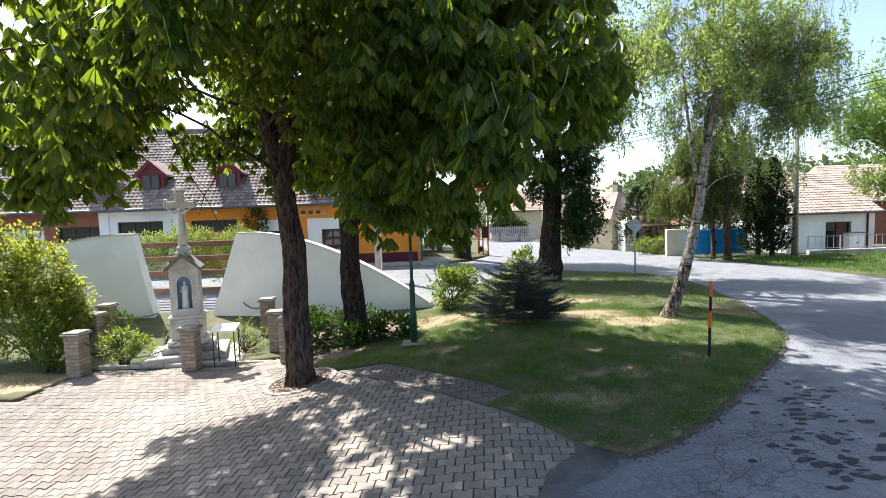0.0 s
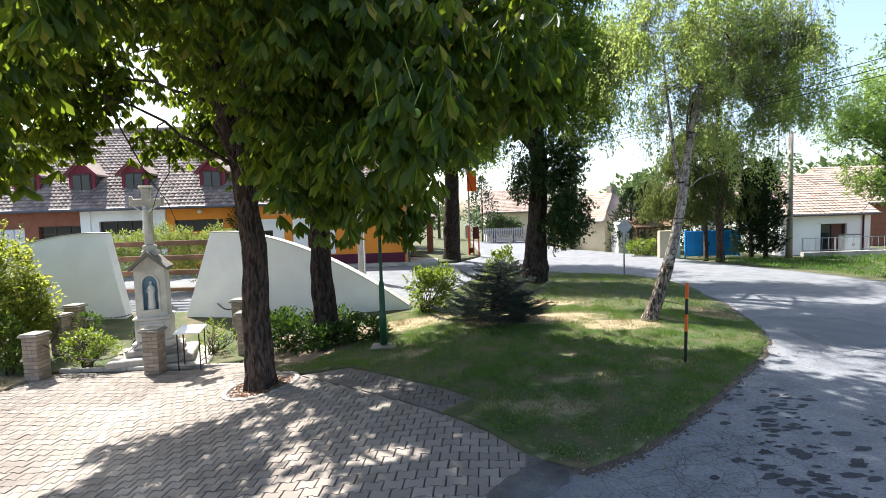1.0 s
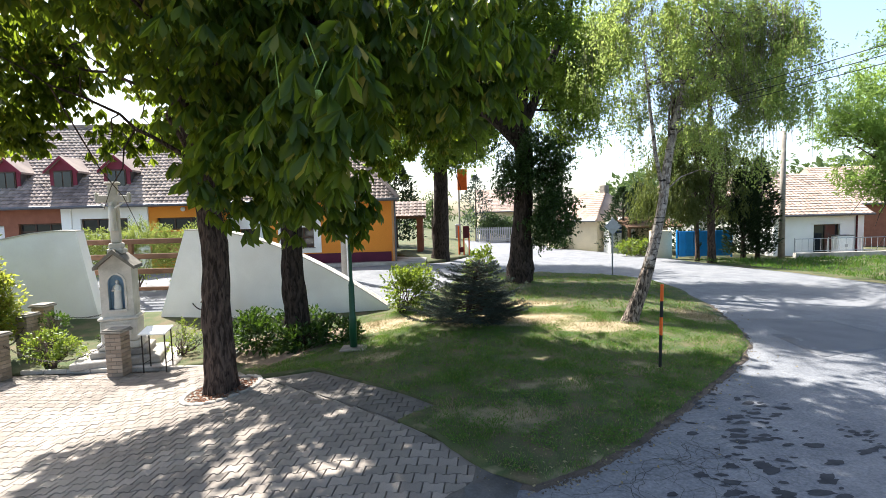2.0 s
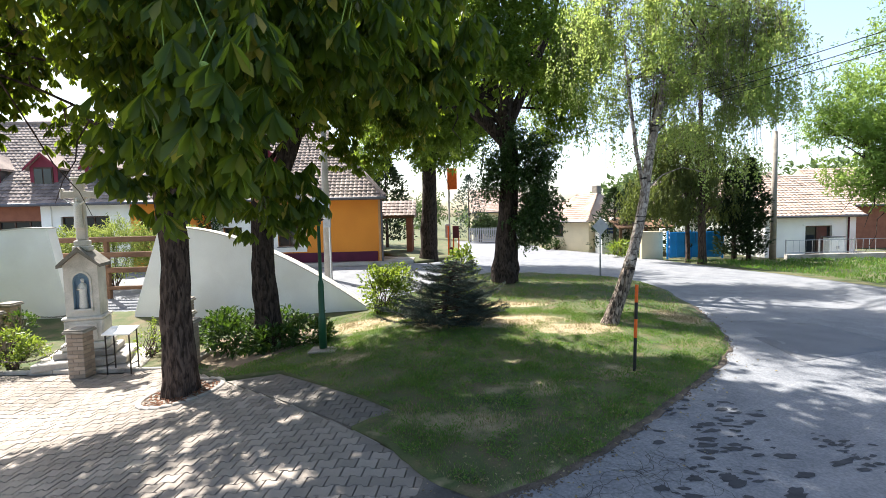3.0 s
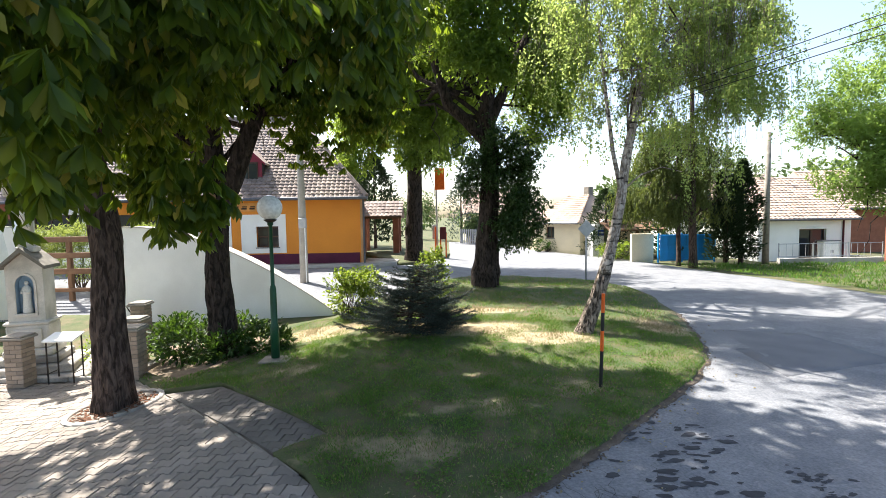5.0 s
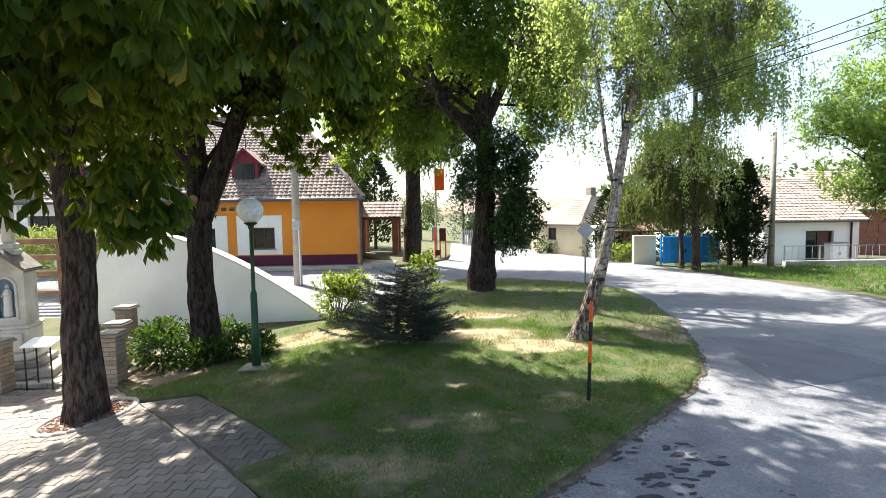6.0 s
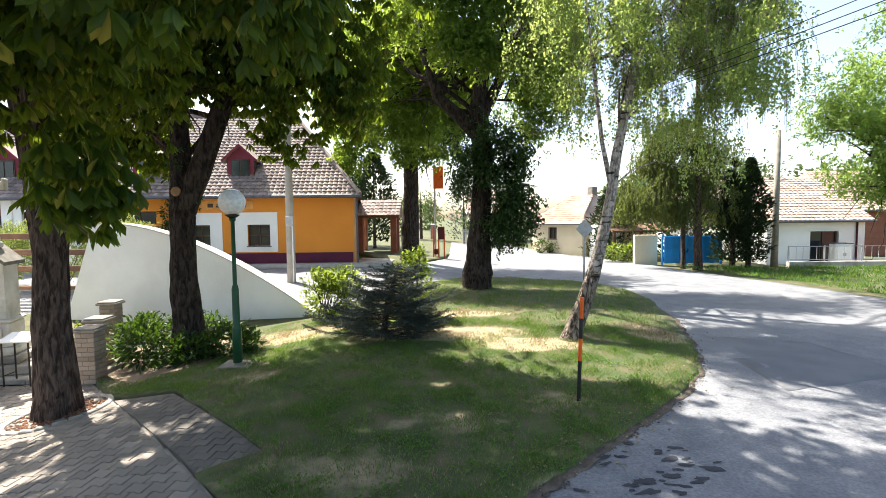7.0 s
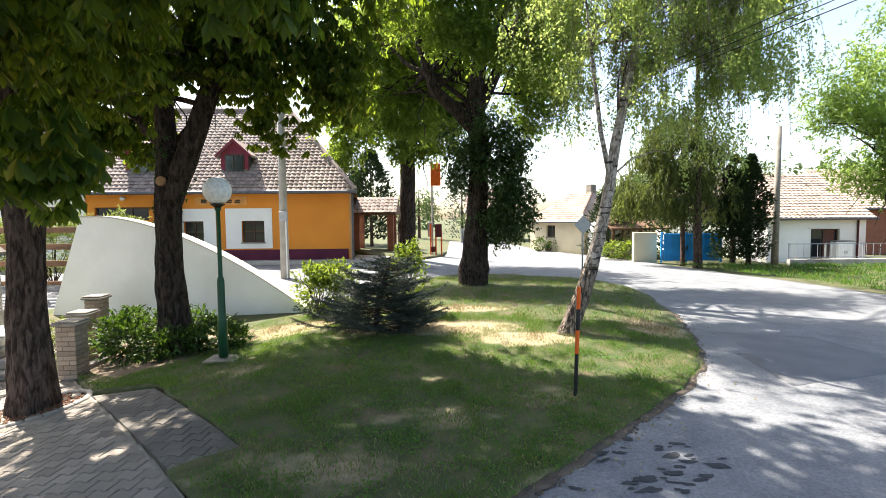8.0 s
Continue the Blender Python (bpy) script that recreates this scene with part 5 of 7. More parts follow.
# ---- trees ----
def limb_set(lump, limbs, seg=8, rough=0.12):
    for i, (pts, r0, r1) in enumerate(limbs):
        n = len(pts)
        lump.tube(pts, [r0 + (r1 - r0) * k / (n - 1) for k in range(n)], seg, rough, seed=i * 3.1)


def tree(x, y, label, group=""):
    return thing("tree", x, y, G(x, y), label, "tree", group)


def local(t, pts):
    o = t.matrix_world.translation
    return [Vector(p) - o for p in pts]


def stem(t, pts, radii, material, seg=16, rough=0.16, name="trunk"):
    l = Lump()
    pts = local(t, pts)
    fine, rr = [], []
    for i in range(len(pts) - 1):
        n = max(2, int((pts[i + 1] - pts[i]).length / 0.12))
        for k in range(n):
            s = k / n
            fine.append(pts[i].lerp(pts[i + 1], s))
            rr.append(radii[i] + (radii[i + 1] - radii[i]) * s)
    fine.append(pts[-1])
    rr.append(radii[-1])
    l.tube(fine, rr, seg, rough, seed=pts[0].x)
    return l.done(name, material, t, shade=True)


def boughs(t, start_points, blobs, n, material, r0=0.07, seed=0, sag=0.2):
    """Boughs from the stem to the clumps of the crown, with twigs."""
    o = t.matrix_world.translation
    for i in range(n):
        l = Lump()
        b = blobs[i % len(blobs)]
        a = Vector(start_points[i % len(start_points)]) - o
        e = Vector((b[0] + rng.uniform(-0.6, 0.6) * b[3], b[1] + rng.uniform(-0.6, 0.6) * b[4], b[2] + rng.uniform(-0.4, 0.6) * b[5])) - o
        p = wander(a, e, 9, 0.25 * (e - a).length * 0.3, sag * 0.5, seed + i)
        l.tube(p, [r0 * (1 - 0.8 * k / 8) for k in range(9)], 6, 0.1, seed=i)
        for k in range(4):
            s = p[3 + k]
            q = s + Vector(rng.normal(size=3)) * 0.8 + Vector((0, 0, -0.1))
            l.tube(wander(s, q, 5, 0.15, 0.1, seed + i * 7 + k), [r0 * 0.35, r0 * 0.3, r0 * 0.22, r0 * 0.16, r0 * 0.1], 5)
        l.done("bough", material, t)


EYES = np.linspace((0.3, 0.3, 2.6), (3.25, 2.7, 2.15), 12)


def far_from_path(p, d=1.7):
    """Which crown points lie more than d metres from the camera's path."""
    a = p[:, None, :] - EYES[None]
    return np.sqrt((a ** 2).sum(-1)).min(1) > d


# Ground ellipses meant to be sunlit; the crowns are cut open above them.
SUN_SPOTS = [(-1.2, 6.95, 0.24, 0.17), (-1.05, 6.15, 0.26, 0.28), (0.3, 5.65, 0.55, 0.22), (-0.75, 5.2, 0.5, 0.35), (-2.0, 7.4, 0.3, 0.2), (-0.05, 7.1, 0.25, 0.13), (-1.95, 9.2, 0.4, 0.22), (-1.15, 8.85, 0.3, 0.1), (-3.0, 8.3, 0.9, 0.5), (0.95, 5.9, 0.25, 0.12),
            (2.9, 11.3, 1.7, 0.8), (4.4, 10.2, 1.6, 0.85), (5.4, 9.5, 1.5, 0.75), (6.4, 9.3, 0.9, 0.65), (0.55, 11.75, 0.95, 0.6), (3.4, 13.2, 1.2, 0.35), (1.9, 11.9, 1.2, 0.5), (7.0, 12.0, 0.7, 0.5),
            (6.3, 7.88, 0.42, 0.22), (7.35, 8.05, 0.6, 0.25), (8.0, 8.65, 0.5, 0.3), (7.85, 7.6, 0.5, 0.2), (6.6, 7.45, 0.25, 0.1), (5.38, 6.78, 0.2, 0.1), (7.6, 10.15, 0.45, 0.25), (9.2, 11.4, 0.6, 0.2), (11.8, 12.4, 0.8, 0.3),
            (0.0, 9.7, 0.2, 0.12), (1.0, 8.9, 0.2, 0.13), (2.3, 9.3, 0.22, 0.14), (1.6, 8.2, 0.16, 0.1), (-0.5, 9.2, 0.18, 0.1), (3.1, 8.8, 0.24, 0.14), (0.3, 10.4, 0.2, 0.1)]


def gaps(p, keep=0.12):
    """Cuts leaves away along the sun's slant, to light chosen spots on lawn, plaza and road."""
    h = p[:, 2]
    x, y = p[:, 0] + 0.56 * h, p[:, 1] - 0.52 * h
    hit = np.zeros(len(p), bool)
    for cx, cy, rx, ry in SUN_SPOTS:
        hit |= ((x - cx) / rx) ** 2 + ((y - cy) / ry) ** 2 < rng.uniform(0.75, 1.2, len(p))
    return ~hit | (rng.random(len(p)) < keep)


def single_leaves(t, p, length):
    """Hand-shaped leaves as objects of their own on a few shared meshes."""
    o = Vector(t.matrix_world.translation)
    made = []
    for k in range(5):
        pos, way, size = palmate(np.zeros((1, 3)), length, 1.15)
        ob = leaves("leaf", pos, way, size, 0.33, CHESTNUT, t, fold=0.2, shape="obovate", curl=0.35, kind="")
        made.append(ob.data)
        bpy.data.objects.remove(ob)
    for i, q in enumerate(p):
        f = new("leaf", made[i % 5])
        f.parent = t
        f.location = Vector(q) - o
        f.rotation_euler = (rng.normal() * 0.2, rng.normal() * 0.2, rng.uniform(0, 6.28))


def chestnut(t, blobs, n, length=0.2, seed=0, fruit=0, name="crown", singles=0):
    p, _ = in_blobs(blobs, n, 0.35)
    # Drops leaves to let sun patches through, and opens one gap facing the camera.
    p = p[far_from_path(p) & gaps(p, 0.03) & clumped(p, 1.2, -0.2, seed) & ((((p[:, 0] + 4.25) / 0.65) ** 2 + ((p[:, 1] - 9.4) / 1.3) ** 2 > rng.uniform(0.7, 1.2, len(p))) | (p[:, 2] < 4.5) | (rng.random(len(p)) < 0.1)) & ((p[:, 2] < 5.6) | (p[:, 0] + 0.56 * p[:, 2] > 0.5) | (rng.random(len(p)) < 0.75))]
    o = np.array(t.matrix_world.translation)
    if singles:
        near = np.flatnonzero((p[:, 1] < 6.4) & (p[:, 2] < 4.2))
        take = rng.choice(near, min(singles, len(near)), replace=False)
        single_leaves(t, p[take], length)
        p = np.delete(p, take, 0)
    pos, way, size = palmate(p, length, 1.15)
    ob = leaves(name, pos - o, way, size, 0.33, CHESTNUT, t, fold=0.2, shape="obovate", curl=0.35)
    stalk = Lump()
    for q in p[:: max(1, len(p) // 700)]:
        d = Vector((rng.normal() * 0.06, rng.normal() * 0.06, rng.uniform(0.12, 0.22)))
        stalk.tube([Vector(q - o), Vector(q - o) + d * 0.5, Vector(q - o) + d], 0.004, 3, cap=False)
    stalk.done("stalk_mass", BURR, t, kind="stuff")
    if fruit:
        me = share(Lump().ball(0, 0, 0, 0.03, 10, 7), "fruit", BURR)
        low = p[np.argsort(((p[:, :2] - (1.6, 1.2)) ** 2).sum(1))[: len(p) // 3]]
        for q in low[rng.choice(len(low), fruit, replace=False)]:
            for k in range(int(rng.integers(1, 4))):
                f = new("fruit", me)
                f.parent = t
                f.location = Vector(q - o) + Vector((rng.uniform(-0.06, 0.06), rng.uniform(-0.06, 0.06), rng.uniform(-0.12, 0.02)))
    return ob


# The near chestnut on the plaza.
t1 = tree(-2.45, 9.0, "horse chestnut with dark furrowed bark set in a paved ring", "chestnuts")
g1 = G(-2.45, 9.0)
stem(t1, [(-2.45, 9.0, g1 - 0.1), (-2.45, 9.0, g1 + 0.25), (-2.47, 9.03, 0.75), (-2.45, 9.05, 2.1), (-2.63, 9.05, 3.5), (-2.88, 9.1, 4.6), (-2.95, 9.15, 6.5), (-2.85, 9.25, 8.0)], [0.31, 0.25, 0.215, 0.2, 0.17, 0.13, 0.10, 0.05], BARK, 44, 0.22)
stem(t1, [(-2.57, 9.01, 2.9), (-2.43, 8.95, 4.2), (-2.35, 8.85, 5.4), (-1.95, 8.35, 7.2)], [0.17, 0.16, 0.13, 0.06], BARK, 12, 0.16, "second_stem")
# Last nine clumps are added to throw shade on plaza and road.
B1 = [(-2.6, 9.2, 7.4, 3.3, 3.0, 2.3), (-1.0, 7.4, 5.6, 2.5, 2.1, 1.6), (0.7, 6.2, 4.9, 1.7, 1.6, 1.2), (0.4, 5.0, 4.1, 1.2, 1.0, 0.9), (-0.4, 6.1, 3.75, 0.95, 0.95, 0.75), (-4.4, 9.7, 5.7, 1.2, 1.3, 1.4), (-1.2, 4.6, 5.3, 1.6, 1.4, 1.1), (-0.3, 5.1, 2.9, 0.5, 0.45, 0.6), (0.3, 4.5, 3.0, 0.5, 0.5, 0.55), (0.75, 3.9, 3.15, 0.35, 0.4, 0.5), (1.3, 4.9, 3.9, 0.7, 0.7, 0.6), (1.9, 5.9, 3.95, 0.6, 0.6, 0.5), (-1.1, 8.7, 4.1, 0.75, 0.7, 0.7), (-4.5, 9.9, 4.3, 0.6, 0.6, 0.8), (-1.35, 6.9, 3.3, 0.4, 0.4, 0.35), (0.4, 6.0, 2.65, 0.35, 0.35, 0.4), (-0.55, 7.0, 2.5, 0.3, 0.3, 0.35), (-0.70, 7.30, 3.0, 0.4, 0.4, 0.5), (-5.9, 9.3, 4.1, 0.7, 0.5, 0.5), (-5.6, 9.6, 5.2, 0.9, 0.8, 0.8), (0.1, 9.6, 9.0, 2.2, 1.9, 1.2), (-5.2, 8.8, 5.7, 1.2, 0.9, 0.7), (-5.7, 8.4, 4.3, 0.8, 0.6, 0.5), (-6.2, 8.0, 4.5, 0.7, 0.6, 0.4), (-5.3, 7.6, 4.9, 0.8, 0.6, 0.5), (-4.4, 10.9, 7.2, 1.2, 0.9, 0.7), (-3.6, 10.2, 7.4, 1.2, 1.0, 0.7)]
boughs(t1, [(-2.6, 9.05, 3.4), (-2.45, 8.95, 4.4), (-2.85, 9.1, 4.8), (-2.35, 8.85, 5.2)], [q for q in B1 if q[2] > 4.5], 12, BARK, 0.042, 3)
chestnut(t1, B1, 18500, 0.205, fruit=60, singles=280)
ring = thing("tree_ring", -2.45, 9.0, g1, "round concrete edging filled with bark chips", "tree ring", kind="structure")
for i in range(22):
    a = 2 * math.pi * i / 22
    m = Matrix.Translation((0.62 * math.cos(a), 0.62 * math.sin(a), G(-2.45 + 0.62 * math.cos(a), 9.0 + 0.62 * math.sin(a)) - g1 - 0.045)) @ Matrix.Rotation(a + math.pi / 2, 4, "Z")
    Lump().box(0, 0, 0, 0.17, 0.08, 0.075, 0.012, m).done("edging_stone", CONCRETE, ring)
CHIPS = mat("bark_chips", (0.20, 0.09, 0.05), (0.13, 0.06, 0.035), 14, 0.95, 0.8, 60)
ch = Lump()
for i in range(260):
    a, r = rng.uniform(0, 6.28), 0.56 * math.sqrt(rng.random())
    cx, cy = r * math.cos(a), r * math.sin(a)
    m = Matrix.Translation((cx, cy, G(-2.45 + cx, 9.0 + cy) - g1 + 0.012)) @ Euler(rng.uniform(-0.5, 0.5, 3) * (1, 1, 6)).to_matrix().to_4x4()
    ch.box(0, 0, 0, 0.05, 0.025, 0.01, 0.003, m)
ch.done("bark_chips", CHIPS, ring, kind="stuff")

# The second chestnut, forked, behind the laurel.
t2 = tree(-1.85, 11.4, "forked horse chestnut with a sawn limb scar", "chestnuts")
g2 = G(-1.85, 11.4)
stem(t2, [(-1.85, 11.4, g2 - 0.1), (-1.85, 11.4, 0.4), (-1.9, 11.4, 1.5), (-1.87, 11.4, 2.75), (-1.9, 11.45, 4.2), (-2.05, 11.55, 6.6), (-2.15, 11.75, 8.4)], [0.33, 0.25, 0.215, 0.21, 0.155, 0.12, 0.05], ASH_BARK, 44, 0.22)
stem(t2, [(-1.81, 11.37, 2.5), (-1.49, 11.35, 3.3), (-1.01, 11.3, 4.35), (-0.42, 11.25, 5.75), (0.05, 11.25, 7.2)], [0.2, 0.2, 0.17, 0.13, 0.07], ASH_BARK, 14, 0.16, "second_stem")
Lump().lathe([(0.075, 0), (0.09, 0.02), (0.085, 0.05), (0.06, 0.06)], seg=14).done("limb_scar", CUT_WOOD, t2, "sawn round limb scar").matrix_local = Matrix.Translation(Vector((-1.84, 11.17, 2.85)) - Vector((-1.85, 11.4, g2))) @ Matrix.Rotation(radians(80), 4, "X")
# Last five clumps lie above the view, added to shade the road.
B2 = [(-1.6, 12.3, 8.0, 3.2, 2.8, 2.2), (0.4, 12.0, 6.6, 2.2, 2.0, 1.7), (1.2, 11.8, 4.8, 1.4, 1.2, 1.1), (0.2, 11.4, 4.9, 1.2, 1.0, 0.9), (-3.6, 12.2, 5.2, 1.2, 1.1, 1.3), (-2.9, 12.6, 4.0, 0.7, 0.6, 0.7), (-3.4, 11.9, 3.6, 0.6, 0.5, 0.6), (0.2, 11.6, 3.9, 0.7, 0.6, 0.5), (1.6, 11.9, 3.9, 0.6, 0.6, 0.45), (-0.9, 11.5, 5.2, 1.1, 0.8, 0.9), (-2.6, 11.7, 5.0, 0.9, 0.8, 0.9), (-1.6, 11.0, 4.7, 0.6, 0.4, 0.5), (-4.6, 12.9, 5.7, 1.1, 0.8, 0.9), (-4.9, 12.5, 4.7, 0.8, 0.6, 0.6), (-4.2, 11.9, 6.4, 1.0, 0.9, 0.7), (1.5, 10.5, 8.3, 1.9, 1.5, 0.9), (0.8, 9.4, 7.7, 1.5, 1.2, 0.7), (2.6, 9.3, 8.7, 1.6, 1.3, 0.8), (2.0, 9.9, 9.1, 1.6, 1.2, 0.8), (3.1, 10.2, 9.4, 1.5, 1.2, 0.8)]
boughs(t2, [(-1.85, 11.4, 3.4), (-1.1, 11.3, 4.2), (-0.5, 11.25, 5.5), (-1.95, 11.45, 4.6)], [q for q in B2 if q[2] > 4.5], 10, BARK, 0.055, 31)
chestnut(t2, B2, 19000, 0.2, fruit=0)

# The chestnut whose crown hangs in from the west.
t0 = tree(-8.6, 4.6, "horse chestnut with low hanging branches", "chestnuts")
stem(t0, [(-8.6, 4.6, G(-8.6, 4.6) - 0.1), (-8.6, 4.6, 0.5), (-8.5, 4.7, 2.5), (-8.3, 4.9, 4.5), (-8.1, 5.0, 7.0)], [0.42, 0.34, 0.29, 0.2, 0.07], BARK)
B0 = [(-4.9, 6.0, 5.3, 1.7, 1.4, 1.3), (-1.9, 3.9, 4.05, 0.5, 0.45, 0.5), (-2.5, 4.4, 4.4, 0.8, 0.6, 0.6), (-7.4, 5.6, 6.5, 2.6, 2.2, 2.2), (-2.8, 4.5, 3.55, 0.55, 0.5, 0.5), (-3.6, 5.2, 3.3, 0.65, 0.6, 0.6), (-4.4, 5.8, 3.6, 0.8, 0.7, 0.8), (-3.6, 5.3, 4.3, 0.9, 0.7, 0.8), (-9.5, 4.5, 7.0, 2.6, 2.6, 2.2)]
boughs(t0, [(-8.5, 4.7, 4.6), (-8.3, 4.9, 5.3)], [q for q in B0 if q[2] > 4.2], 10, BARK, 0.032, 57, -0.6)
chestnut(t0, B0, 5200, 0.22, fruit=40)


def feather(t, blobs, n, length, width, material, name="crown", spray=7, hang=0.35, hollow=0.4, cut=-0.05):
    """Sprays of small leaves along short twigs."""
    p, d = in_blobs(blobs, n, hollow)
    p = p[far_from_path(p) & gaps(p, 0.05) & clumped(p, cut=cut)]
    n = len(p)
    o = np.array(t.matrix_world.translation)
    twig = rng.normal(size=(n, 3)) + (0, 0, -hang * 2)
    twig /= np.linalg.norm(twig, axis=1, keepdims=True)
    pos, way = [], []
    for k in range(spray):
        s = (k + 0.5) / spray
        off = rng.normal(size=(n, 3)) * 0.7
        pos.append(p + twig * (s * length * spray * 0.42))
        way.append(off + twig * 0.5 + (0, 0, -hang))
    return leaves(name, np.concatenate(pos) - o, np.concatenate(way), length * rng.uniform(0.75, 1.25, n * spray), width, material, t)


feather(t2, [(-1.68, 11.4, 2.5, 0.16, 0.22, 0.6), (-1.9, 11.4, 3.3, 0.25, 0.25, 0.6)], 150, 0.08, 0.6, DARK_LEAF, "ivy", spray=5)

# The old ash at the back of the green, with ivy on its trunk.
t3 = tree(4.03, 17.1, "tall old ash with ivy round its trunk", "")
stem(t3, [(4.03, 17.1, -0.05), (4.03, 17.1, 0.12), (4.03, 17.1, 0.62), (4.07, 17.1, 0.95), (4.14, 17.1, 1.9), (4.24, 17.1, 4.3), (4.1, 17.1, 5.4), (4.3, 17.2, 7.6), (4.5, 17.4, 11)], [0.44, 0.41, 0.45, 0.36, 0.31, 0.27, 0.26, 0.18, 0.07], ASH_BARK, 36, 0.24)
stem(t3, [(4.15, 17.05, 4.7), (3.5, 17.0, 5.4), (2.9, 16.9, 5.9), (2.5, 16.8, 7.2), (2.3, 16.6, 9.5)], [0.2, 0.19, 0.17, 0.13, 0.05], ASH_BARK, 12, 0.14, "limb")
stem(t3, [(4.15, 17.1, 5.2), (4.9, 17.2, 6.8), (5.7, 17.3, 8.6), (6.2, 17.4, 10.5)], [0.18, 0.16, 0.1, 0.04], ASH_BARK, 12, 0.14, "limb")
# The last clump is out of view, added to shade the road.
B3 = [(4.0, 16.0, 11.0, 3.6, 2.2, 2.2), (1.6, 19.4, 8.6, 2.4, 1.4, 1.6), (6.5, 19.4, 8.4, 2.0, 1.4, 1.7), (0.4, 18.9, 6.8, 1.9, 1.2, 1.5), (6.3, 18.9, 6.2, 1.5, 1.1, 1.4), (3.4, 18.8, 7.4, 1.7, 1.0, 1.4), (2.0, 18.7, 5.7, 1.3, 0.9, 1.0), (7.4, 17.2, 12.2, 3.0, 2.2, 1.6), (11.0, 18.4, 12.8, 2.6, 2.4, 1.5), (2.5, 16.8, 13.6, 3.6, 2.2, 1.6), (8.6, 21.6, 13.4, 2.6, 2.4, 1.3), (4.2, 15.6, 8.9, 1.6, 0.8, 0.9), (4.8, 14.8, 7.2, 1.6, 0.6, 1.2), (2.6, 14.9, 7.6, 1.4, 0.6, 1.2), (5.7, 14.5, 6.2, 0.9, 0.5, 0.9), (3.6, 14.6, 6.4, 1.0, 0.5, 0.8), (4.2, 14.6, 9.8, 2.0, 1.0, 0.9)]
boughs(t3, [(4.1, 17.1, 5.4), (2.7, 16.9, 6.4), (4.3, 17.2, 7.6), (5.2, 17.2, 7.4), (4.4, 17.3, 9.5)], B3[:7], 18, ASH_BARK, 0.085, 83)
# Unseen upper crown and its boughs, added to shade the road.
boughs(t3, [(4.5, 17.4, 10.5)], B3[8:11], 6, ASH_BARK, 0.05, 84)
feather(t3, B3[:7] + B3[11:], 28000, 0.13, 0.45, ASH_LEAF, spray=7, cut=-0.10)
feather(t3, B3[8:11], 7000, 0.14, 0.5, ASH_LEAF, "high_crown", spray=7, cut=0.17)
feather(t3, [(4.7, 16.8, 3.2, 0.95, 0.8, 1.5), (5.2, 16.75, 2.4, 0.85, 0.7, 0.9), (4.2, 16.7, 4.4, 0.8, 0.6, 1.0), (4.9, 16.6, 4.2, 0.9, 0.6, 1.0), (4.9, 17, 1.75, 0.5, 0.5, 0.5), (5.2, 16.9, 3.6, 0.6, 0.6, 0.8), (3.7, 16.8, 4.6, 0.7, 0.6, 0.8), (3.6, 16.9, 3.4, 0.4, 0.4, 0.5)], 5000, 0.1, 0.55, DARK_LEAF, "ivy", spray=6)

# The tree by the shelter.
t4 = tree(1.3, 25.2, "tall broadleaf tree with a straight dark trunk", "")
stem(t4, [(1.3, 25.2, 0.1), (1.32, 25.2, 0.8), (1.4, 25.2, 3.0), (1.45, 25.2, 6.0), (1.5, 25.2, 9.5)], [0.5, 0.43, 0.38, 0.3, 0.1], ASH_BARK)
B4 = [(1.2, 25.2, 9.5, 3.4, 3, 2.6), (-0.8, 24.8, 6.8, 1.8, 1.6, 1.4), (3.0, 25, 6.3, 1.4, 1.4, 1.5), (1.6, 24.6, 5.6, 1.2, 1, 0.9)]
boughs(t4, [(1.4, 25.2, 5), (1.45, 25.2, 6.5)], B4, 14, ASH_BARK, 0.09, 11)
feather(t4, B4 + [(-1.5, 24.6, 5.2, 1.0, 0.9, 0.8), (0.3, 24.6, 8.2, 1.8, 1.4, 1.4), (3.6, 24.8, 7.6, 1.5, 1.2, 1.4)], 13000, 0.17, 0.5, ASH_LEAF, spray=6, cut=-0.15)


# The leaning birch.
t5 = tree(5.34, 10.88, "leaning silver birch with peeling white bark and drooping twigs", "")
stem(t5, [(5.30, 10.88, 0.0), (5.37, 10.88, 0.25), (5.59, 10.9, 0.83), (5.72, 10.9, 1.25)], [0.20, 0.155, 0.13, 0.12], BIRCH_FOOT, 34, 0.16, "trunk_foot")
stem(t5, [(5.715, 10.9, 1.24), (5.84, 10.9, 1.7), (6.03, 10.9, 2.66), (6.14, 10.95, 3.42), (6.3, 11.0, 4.17), (6.55, 11.0, 5.3), (6.8, 11.1, 7.0), (6.9, 11.1, 9.6)], [0.12, 0.105, 0.092, 0.085, 0.075, 0.06, 0.04, 0.015], BIRCH_BARK, 34, 0.14)
stem(t5, [(6.05, 10.9, 2.75), (5.85, 10.85, 3.6), (5.7, 10.8, 4.6), (5.5, 10.7, 6.0)], [0.045, 0.038, 0.03, 0.012], BIRCH_BARK, 10, 0.12, "limb")
stem(t5, [(6.08, 10.95, 2.85), (6.45, 11.0, 3.15), (6.9, 11.1, 3.3), (7.3, 11.1, 3.2)], [0.02, 0.014, 0.01, 0.005], BIRCH_BARK, 8, 0.12, "limb")
B5 = [(6.7, 11.0, 7.0, 1.9, 1.6, 1.5), (5.6, 10.8, 6.2, 1.2, 1.0, 1.2), (7.9, 11.2, 6.1, 1.2, 1.0, 1.2), (6.6, 11.0, 5.2, 1.3, 1.1, 0.9), (8.4, 11.3, 6.3, 0.65, 0.7, 1.0), (7.0, 11.0, 8.8, 2.4, 2.0, 1.6), (7.3, 11.1, 5.0, 0.9, 0.9, 0.8)]
